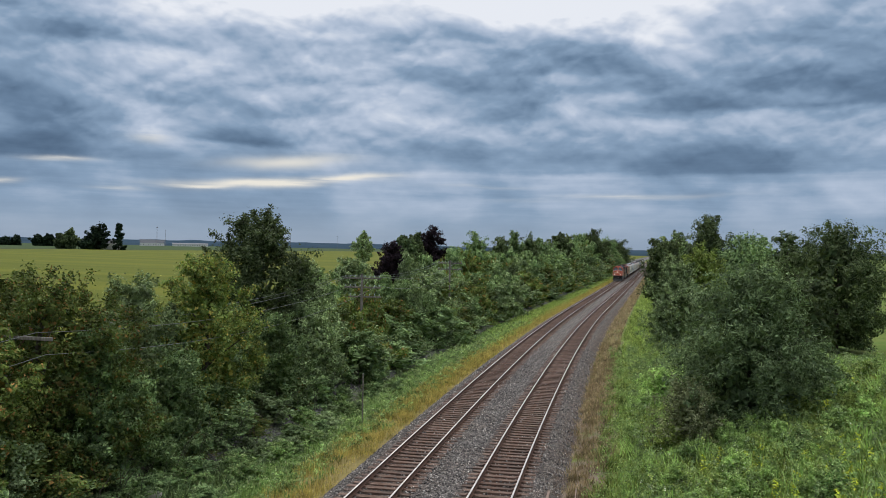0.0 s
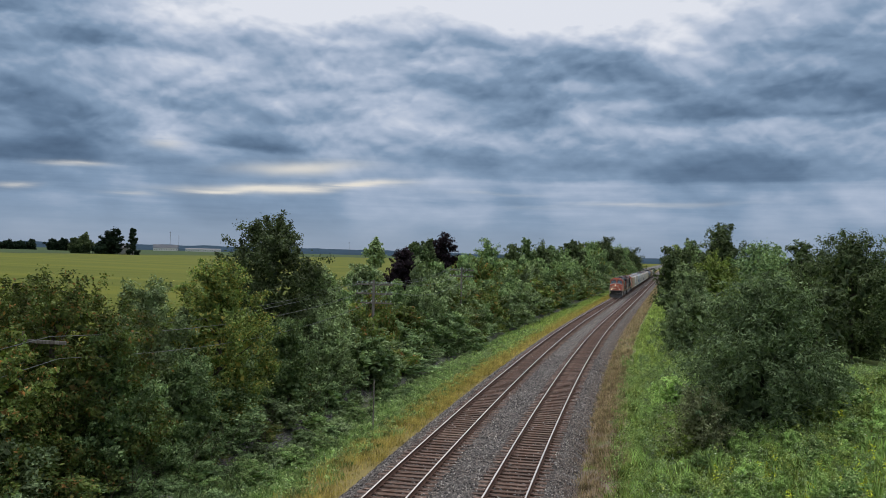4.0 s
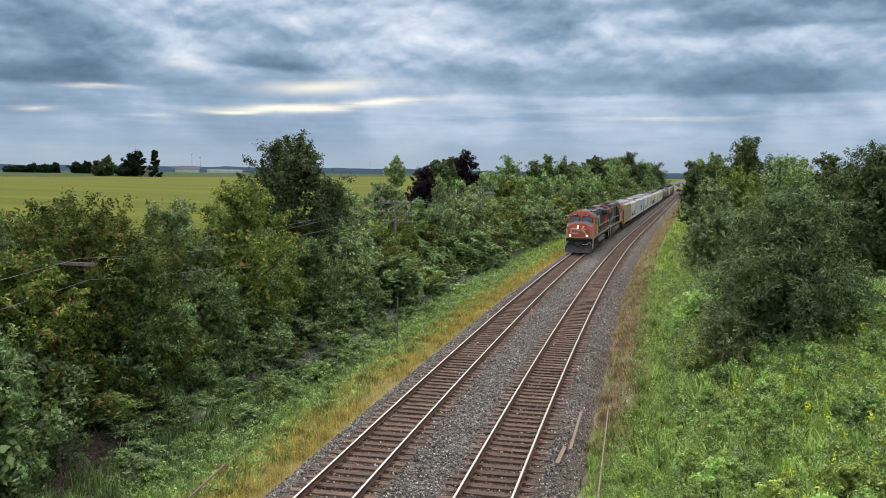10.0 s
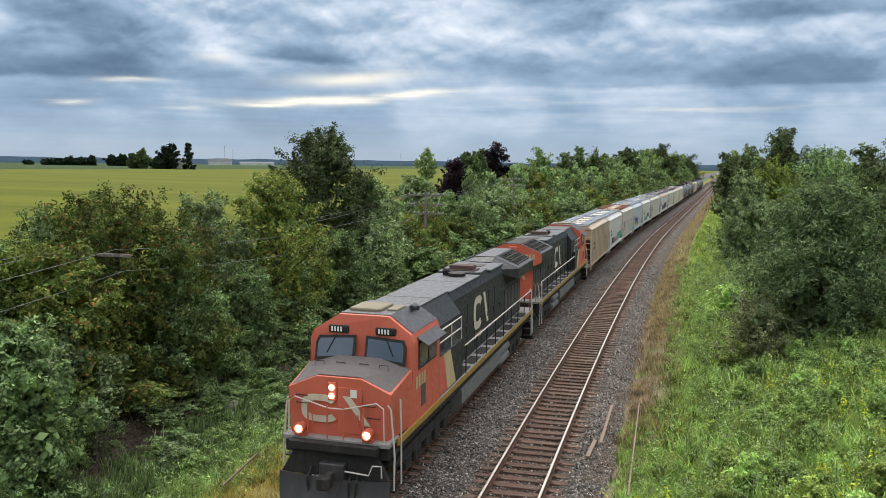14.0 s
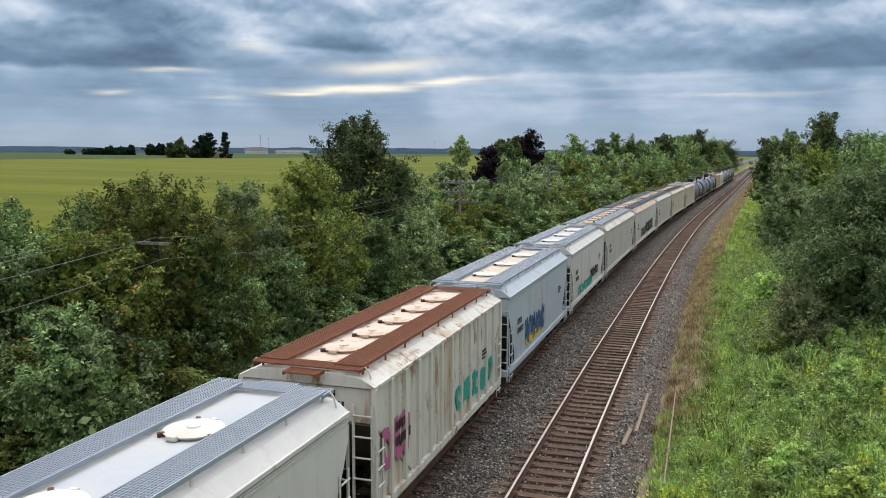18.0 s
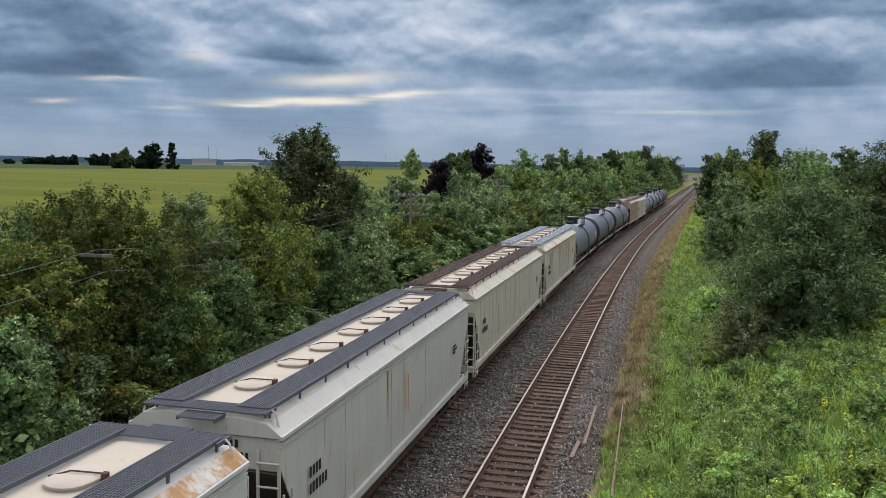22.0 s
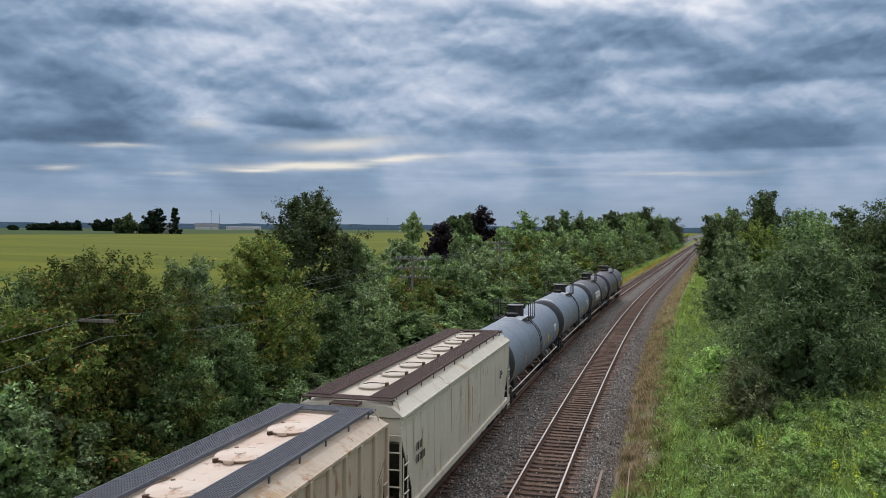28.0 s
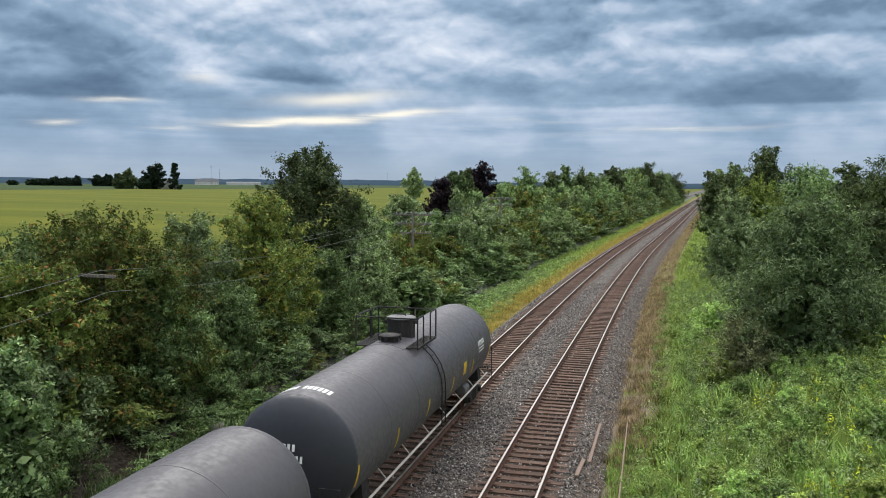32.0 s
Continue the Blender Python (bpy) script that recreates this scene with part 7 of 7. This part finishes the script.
    for sg in (-1, 1):
        fr = [(sg * 0.14, 3.42), (sg * 1.30, 3.32), (sg * 1.30, 3.80), (sg * 1.22, 3.98), (sg * 0.14, 4.04)]
        part("window_frame", Shape().plate([(x, fy(z), z) for x, z in fr], (0, -0.03, 0)), STEEL_DARK, root, "black rubber windscreen frame")
        gl = [(sg * 0.21, 3.50), (sg * 1.23, 3.41), (sg * 1.23, 3.78), (sg * 1.17, 3.91), (sg * 0.21, 3.97)]
        part("windscreen", Shape().plate([(x, fy(z) - 0.028, z) for x, z in gl], (0, -0.008, 0)), GLASS, root, "dark reflecting windscreen")
        part("wiper", s_hand([(sg * 0.7, fy(4.02) - 0.05, 4.05), (sg * 0.95, fy(3.55) - 0.06, 3.55)], 0.012), STEEL_DARK, root)
        nbd = part("number_board", Shape().box(sg * 0.68 - 0.30, sg * 0.68 + 0.30, fy(4.2) - 0.05, fy(4.2) + 0.06, 4.07, 4.27, c=0.05), STEEL_DARK, root, "black number board")
        part("number_bar", marks((4,), 4, 0.13), WHITE_PAINT, nbd, at=pose(sg * 0.68 - 0.2, fy(4.2) - 0.051, 4.235))
        for y0, y1 in ((-8.1, -7.35), (-7.2, -6.5)):
            part("side_window_frame", Shape().box(sg * W - 0.015, sg * W + 0.015, y0 - 0.05, y1 + 0.05, 3.10, 3.86), STEEL_DARK, root)
            part("side_window", Shape().box(sg * W - 0.02, sg * W + 0.02, y0, y1, 3.16, 3.80), GLASS, root, "cab side window")
        part("sun_visor", Shape().plate([(sg * (W - 0.03), -8.2, 3.98), (sg * (W - 0.03), -6.4, 3.98), (sg * (W + 0.3), -6.4, 3.78), (sg * (W + 0.3), -8.2, 3.78)], (0, 0, 0.02)), ROOF_GREY, root, "grey window awning")
        part("cab_number", marks((4,), 6, 0.34), CREAM, root, at=pose(sg * (W + 0.004), (-8.4 if sg > 0 else -7.2), 2.95, 0, 0, 90 if sg > 0 else -90))
        part("side_vent", Shape().box(sg * W - 0.012, sg * W + 0.012, -7.9, -7.5, 2.0, 2.6), SLOPE, root)
        # slanting stripe behind the cab, cream then grey
        x = sg * (W + 0.003)
        part("side_fairing", Shape().box(min(sg * 1.2, sg * (W - 0.004)), max(sg * 1.2, sg * (W - 0.004)), -6.1, -3.3, deck + 0.02, 2.98, c=0.02), LOCO_BLACK, root, "faded black side box beside the equipment cab")
        part("red_panel", Shape().plate([(x - sg * 0.006, -6.1, deck + 0.06), (x - sg * 0.006, -5.15, deck + 0.06), (x - sg * 0.006, -5.62, 2.95), (x - sg * 0.006, -6.1, 2.95)], (sg * 0.006, 0, 0)), RED, root, "orange-red painted panel")
        part("stripe", Shape().plate([(x - sg * 0.006, -5.15, deck + 0.06), (x - sg * 0.006, -4.2, deck + 0.06), (x - sg * 0.006, -4.85, 2.95), (x - sg * 0.006, -5.62, 2.95)], (sg * 0.006, 0, 0)), CREAM, root, "slanting cream stripe")
    # hood: equipment cab, engine hood with roof panels and doors
    a0 = [(-1.28, deck), (-1.28, 3.75), (-0.8, 4.42), (0.8, 4.42), (1.28, 3.75), (1.28, deck)]
    part("equipment_cab", Shape().loft([ring(-6.1, a0), ring(-2.9, a0)]), LOCO_BLACK, root, "faded black equipment cab")
    h0 = [(-0.98, deck), (-0.98, 4.1), (-0.86, 4.40), (0.86, 4.40), (0.98, 4.1), (0.98, deck)]
    part("engine_hood", Shape().loft([ring(-2.9, h0), ring(5.6, h0)]), LOCO_BLACK, root, "faded black engine hood")
    for y0, y1, zt, xx in ((-6.05, -4.5, 4.43, 0.82), (-4.45, -2.95, 4.43, 0.82), (-2.85, -0.6, 4.41, 0.9), (-0.55, 1.6, 4.41, 0.9), (3.0, 5.4, 4.41, 0.9)):
        part("roof_panel", Shape().box(-xx, xx, y0, y1, zt - 0.02, zt + 0.03, c=0.015), ROOF_GREY, root, "sooty grey roof panel")
    part("roof_fan", Shape().turned([(0.3, 4.4), (0.34, 4.46), (0.34, 4.56), (0.2, 4.58)], "z", 16, (0.1, 1.0, 0)).turned([(0.12, 4.4), (0.15, 4.62), (0.1, 4.7)], "z", 10, (-0.35, 1.1, 0)), STEEL_DARK, root)
    part("exhaust_base", Shape().box(-0.85, 0.85, 1.65, 3.0, 4.38, 4.52, c=0.05), ROOF_GREY, root)
    part("exhaust_stack", Shape().box(-0.48, 0.48, 2.0, 2.55, 4.5, 4.72, c=0.03).box(-0.6, 0.6, 1.88, 2.67, 4.5, 4.56), BOARD_RUST, root, "rusty exhaust stack")
    part("hood_step", Shape().box(-1.0, 1.0, 3.0, 5.4, 4.36, 4.47, c=0.05), ROOF_GREY, root)
    part("roof_grille", Shape().box(-0.38, 0.38, 3.8, 4.7, 4.47, 4.49), SLOPE, root)
    for sg in (-1, 1):
        for k in range(7):
            y = -2.6 + k * 1.14
            part("hood_door", shared(("hood_door", 0), lambda: Shape().box(-0.012, 0.012, -0.52, 0.52, 1.85, 3.7, c=0.006), LOCO_BLACK), None, root, at=pose(sg * 0.985, y, 0))
            part("door_latch", shared(("door_latch", 0), lambda: Shape().box(-0.02, 0.02, -0.03, 0.03, -0.1, 0.1), STEEL_DARK), None, root, at=pose(sg * 1.0, y + 0.42, 2.8))
        for k in range(3):
            part("louvre", shared(("louvre", 0), lambda: Shape().box(-0.01, 0.01, -0.32, 0.32, 2.7, 3.5), SLOPE), None, root, at=pose(sg * 1.285, -5.6 + k * 0.95, 0))
        part("emblem", loop_mark(2.5, 1.25, 0.28), EMBLEM, root, "cream painted band emblem", at=pose(sg * 1.003, 0.1 if sg > 0 else 2.45, 2.5, 0, 0, 90 if sg > 0 else -90))
        part("web_letters", marks((9,), 8, 0.2), CREAM, root, at=pose(sg * 1.003, 0.3 if sg > 0 else 2.3, 2.36, 0, 0, 90 if sg > 0 else -90))
        # side handrails with posts
        part("handrail", s_hand([(sg * 1.5, -3.1, deck + 0.98), (sg * 1.5, 9.7, deck + 0.98), (sg * 1.5, 9.95, deck + 0.8)], 0.025), RAIL_WHITE, root, "white side handrail")
        for k in range(9):
            part("rail_post", shared(("rail_post", 0), lambda: Shape().tube([(0, 0, deck - 0.05), (0, 0, deck + 0.98)], 0.02, 6), STEEL_DARK), None, root, at=pose(sg * 1.5, -2.95 + k * 1.55, 0))
        up = s_hand([(sg * 1.44, -5.9, 3.72), (sg * 1.44, -3.4, 3.72), (sg * 1.44, -3.35, 2.9)], 0.02).tube([(sg * 1.44, -5.9, 3.36), (sg * 1.44, -3.4, 3.36)], 0.02, 6).tube([(sg * 1.44, -4.6, 3.72), (sg * 1.44, -4.6, 2.9)], 0.018, 6)
        part("upper_rail", up, RAIL_WHITE, root)
        # radiator cab walls: tall dark screens
        for k in range(5):
            part("screen", shared(("screen", 0), lambda: Shape().box(-0.012, 0.012, -0.3, 0.3, 1.95, 3.25), SLOPE), None, root, "dark air screen", at=pose(sg * 0.985, 6.15 + k * 0.74, 0))
    part("radiator_cab", Shape().loft([ring(5.6, [(-0.97, deck), (-0.97, 3.7), (0.97, 3.7), (0.97, deck)]), ring(9.55, [(-0.97, deck), (-0.97, 3.7), (0.97, 3.7), (0.97, deck)])]), LOCO_BLACK, root)
    part("rear_wall", Shape().box(-0.99, 0.99, 9.55, 9.6, deck, 3.75), RED, root, "orange-red rear wall")
    wing = [(-1.52, 3.72), (-1.52, 4.16), (-0.45, 4.62), (0.45, 4.62), (1.52, 4.16), (1.52, 3.72), (0.97, 3.45), (-0.97, 3.45)]
    wf = [(-0.98, 4.0), (-0.98, 4.2), (-0.45, 4.5), (0.45, 4.5), (0.98, 4.2), (0.98, 4.0), (0.9, 3.45), (-0.9, 3.45)]
    part("radiator_wing", Shape().loft([ring(5.35, wf), ring(6.2, wing), ring(9.95, wing)]), LOCO_BLACK, root, "flared black radiator housing")
    part("wing_end", Shape().loft([ring(9.95, wing), ring(10.0, wing)]), RED if rear_red else LOCO_BLACK, root, "end of the radiator housing")
    for sg in (-1, 1):
        sl = lambda x: 4.16 + (1.52 - abs(x)) * (0.46 / 1.07)
        part("wing_top", Shape().plate([(sg * 1.5, 6.2, sl(1.5) + 0.004), (sg * 0.46, 6.2, sl(0.46) + 0.004), (sg * 0.46, 9.98, sl(0.46) + 0.004), (sg * 1.5, 9.98, sl(1.5) + 0.004)], (0, 0, 0.012)), ROOF_GREY, root)
        gb = part("radiator_grille", Shape().plate([(sg * 1.38, 6.7, sl(1.38) + 0.02), (sg * 0.5, 6.7, sl(0.5) + 0.02), (sg * 0.5, 9.8, sl(0.5) + 0.02), (sg * 1.38, 9.8, sl(1.38) + 0.02)], (0, 0, 0.012)), SLOPE, root, "black radiator grille")
        bars = Shape()
        for k in range(30):
            y = 6.78 + k * 0.102
            bars.plate([(sg * 1.37, y, sl(1.37) + 0.034), (sg * 0.51, y, sl(0.51) + 0.034), (sg * 0.51, y + 0.03, sl(0.51) + 0.034), (sg * 1.37, y + 0.03, sl(1.37) + 0.034)], (0, 0, 0.02))
        for k in range(4):
            x = 0.55 + k * 0.26
            bars.box(sg * x - 0.02, sg * x + 0.02, 6.75, 9.78, sl(x) + 0.04, sl(x) + 0.065)
        part("grille_mesh", bars, STEEL_DARK, gb)
        part("end_number", marks((4,), 9, 0.26), CREAM, root, at=pose(sg * 0.9 + 0.4, 10.001, 4.12, 0, 0, 180))
    part("ridge_cap", Shape().box(-0.44, 0.44, 6.2, 9.98, 4.622, 4.65, c=0.01), ROOF_GREY if not rear_red else STEEL_DARK, root)
    part("rear_light_box", Shape().box(-0.22, 0.22, 9.99, 10.18, 3.62, 4.5, c=0.05), RED if rear_red else LOCO_BLACK, root, "rear headlight box")
    part("rear_emblem", loop_mark(1.3, 0.6, 0.13), CREAM, root, "cream painted band emblem", at=pose(0.65, 9.606, 2.75, 0, 0, 180))
    part("sand_hatch", Shape().turned([(0.12, 4.6), (0.14, 4.66), (0.05, 4.68)], "z", 12, (0, 10.0 - 0.1, -0.05)), RED if rear_red else ROOF_GREY, root)
    for sg in (-1, 1):
        y = sg * 6.3
        tr = part("truck", shared(("loco_bolster", 0), lambda: Shape().box(-1.0, 1.0, -2.4, 2.4, 0.75, 1.0, c=0.04), STEEL_DARK), None, root, "grimy three-axle truck", at=pose(0, y, 0))
        for s2 in (-1, 1):
            fr = lambda: Shape().box(-0.09, 0.09, -2.75, 2.75, 0.62, 0.92, c=0.04).box(-0.12, 0.12, -2.2, -1.6, 0.35, 0.7, c=0.05).box(-0.12, 0.12, -0.3, 0.3, 0.35, 0.7, c=0.05).box(-0.12, 0.12, 1.6, 2.2, 0.35, 0.7, c=0.05).box(-0.1, 0.1, -1.25, -0.65, 0.28, 0.64, c=0.04).box(-0.1, 0.1, 0.65, 1.25, 0.28, 0.64, c=0.04)
            part("side_frame", shared(("loco_frame", 0), fr, STEEL_DARK), None, tr, at=pose(s2 * 1.12, 0, 0))
        for a in (-1.95, 0.0, 1.95):
            part("wheelset", shared(("wheelset", 0.53), lambda: s_wheelset(0.53), RUST, 40), None, tr, at=pose(0, a, 0))
    ends(root, 11.0)
    return root

# ---- the train: from, to (metres behind the reference point) of each car ----
TRAIN = []


def put(car, a, b, turned=False):
    TRAIN.append((car, a, b, turned))


put(locomotive("orange-red and black diesel locomotive with lit headlights", 1), 36.2, 58.8)
put(locomotive("orange-red and black diesel locomotive running cab last", 2, True), 58.8, 81.3, True)
put(hopper(13.3, HOP["tan"], DUSTY, GALV, 4, "tan ribbed covered hopper car streaked with rust", True, seed=1), 81.3, 94.6)
put(hopper(12.8, HOP["white"], DUSTY_GREY, GALV, 3, "white covered hopper car with teal and pink graffiti", seed=2, art=((9, 1.2, 4.2, 1.35, 0.85, TEAL), (5, -3.6, 2.2, 1.3, 0.7, BLACK_PAINT), (6, -1.4, 2.4, 1.3, 0.5, PINK_SPRAY))), 94.6, 107.4)
put(hopper(11.9, HOP["rusty"], RUSTY_ROOF, BOARD_ORANGE, 5, "ribbed white hopper car with rusty brown running boards", True, seed=3, art=((4, -4.8, 1.6, 1.6, 1.3, PINK_SPRAY), (6, 0.5, 3.6, 1.4, 0.9, TEAL))), 107.4, 119.3)
put(hopper(12.7, HOP["blue"], DUSTY, GALV, 3, "pale blue-grey covered hopper car with blue graffiti", seed=4, art=((13, -3.2, 3.6, 1.4, 1.1, BLUE_SPRAY), (5, -3.0, 3.0, 1.35, 0.4, YELLOW_TAPE))), 119.3, 132.0)
put(hopper(12.8, HOP["white"], DUSTY_GREY, GALV, 3, "white covered hopper car with teal graffiti", seed=5, art=((11, -3.6, 4.6, 1.3, 0.55, TEAL), (7, 0.3, 3.0, 1.6, 0.6, BLACK_PAINT))), 132.0, 144.8)
put(hopper(16.7, HOP["grey"], DUSTY, GALV, 7, "long light grey covered hopper car with rusty roof edge", oval=True, seed=6, rust_edge=RUST_B), 144.8, 161.5)
put(hopper(18.4, HOP["white"], DUSTY, BOARD_DARK, 7, "long white hopper car with orange rust and black graffiti", oval=True, seed=7, rust_edge=RUST_A, art=((12, -1.0, 6.0, 1.3, 1.2, BLACK_PAINT), (8, -4.5, 3.4, 1.3, 0.9, SLOPE))), 161.5, 179.9)
put(hopper(16.4, HOP["grey"], DUSTY, BOARD_DARK, 7, "long pale grey covered hopper car with dark running boards", oval=True, seed=8, dark_edge=HOP["grey"]), 179.9, 196.3)
put(hopper(18.4, HOP["cream"], DUSTY, BOARD_RUST, 7, "long cream hopper car with rust-brown running boards", oval=True, seed=9), 196.3, 214.7)
put(hopper(16.7, HOP["cream"], DUSTY, GALV, 7, "long cream hopper car with rust-stained sides", oval=True, seed=10, rust_edge=RUST_B, dark_edge=RUST_EDGE), 214.7, 231.4)
put(tank_car(17.9, "grey", "grey tank car with a black dome and yellow strips", 11), 231.4, 249.3)
put(tank_car(18.0, "grey", "grey tank car with a railed dome platform", 12), 249.3, 267.3)
put(tank_car(18.9, "grey", "long grey tank car with a railed dome platform", 13), 267.3, 286.2)
put(hopper(12.4, HOP["tan"], RUSTY_ROOF, BOARD_DARK, 4, "old ribbed hopper car with peeling pale paint", True, seed=14), 286.2, 298.6)
put(hopper(16.8, HOP["cream"], DUSTY, BOARD_RUST, 7, "long pale cream hopper car with brown running boards", oval=True, seed=15), 298.6, 315.4)
put(tank_car(18.3, "blue", "blue-grey tank car with white lettering bars", 16), 315.4, 333.7)
put(tank_car(18.6, "blue", "blue-grey tank car with a black dome", 17), 333.7, 352.3)
put(tank_car(16.8, "dark", "dark grey tank car with large white lettering bars", 18, True), 352.3, 369.1)
put(tank_car(17.7, "dark", "dark grey tank car at the end of the train", 19), 369.1, 386.8)


def run_of(t):
    """How far the train still has to run at t seconds; it gathers a little speed at first."""
    return 18.6 * (13 - t) - (0.135 * (13 - t) ** 2 if t < 13 else 0.0)


def car_pose(a, b, t, turned):
    """A car stands on the chord between its two trucks."""
    d = run_of(t)
    inset = 0.15 * (b - a)
    y0, y1 = a + d + inset, b + d - inset
    x0, x1 = LEFT_X + float(bend(y0)), LEFT_X + float(bend(y1))
    return pose((x0 + x1) / 2, (y0 + y1) / 2, 0, 0, 0, math.degrees(math.atan2(x0 - x1, y1 - y0)) + (180 if turned else 0))


def motions():
    for car, a, b, turned in TRAIN:
        walk(car, [(k * 0.5, car_pose(a, b, k * 0.5, turned)) for k in range(65)])


motions()
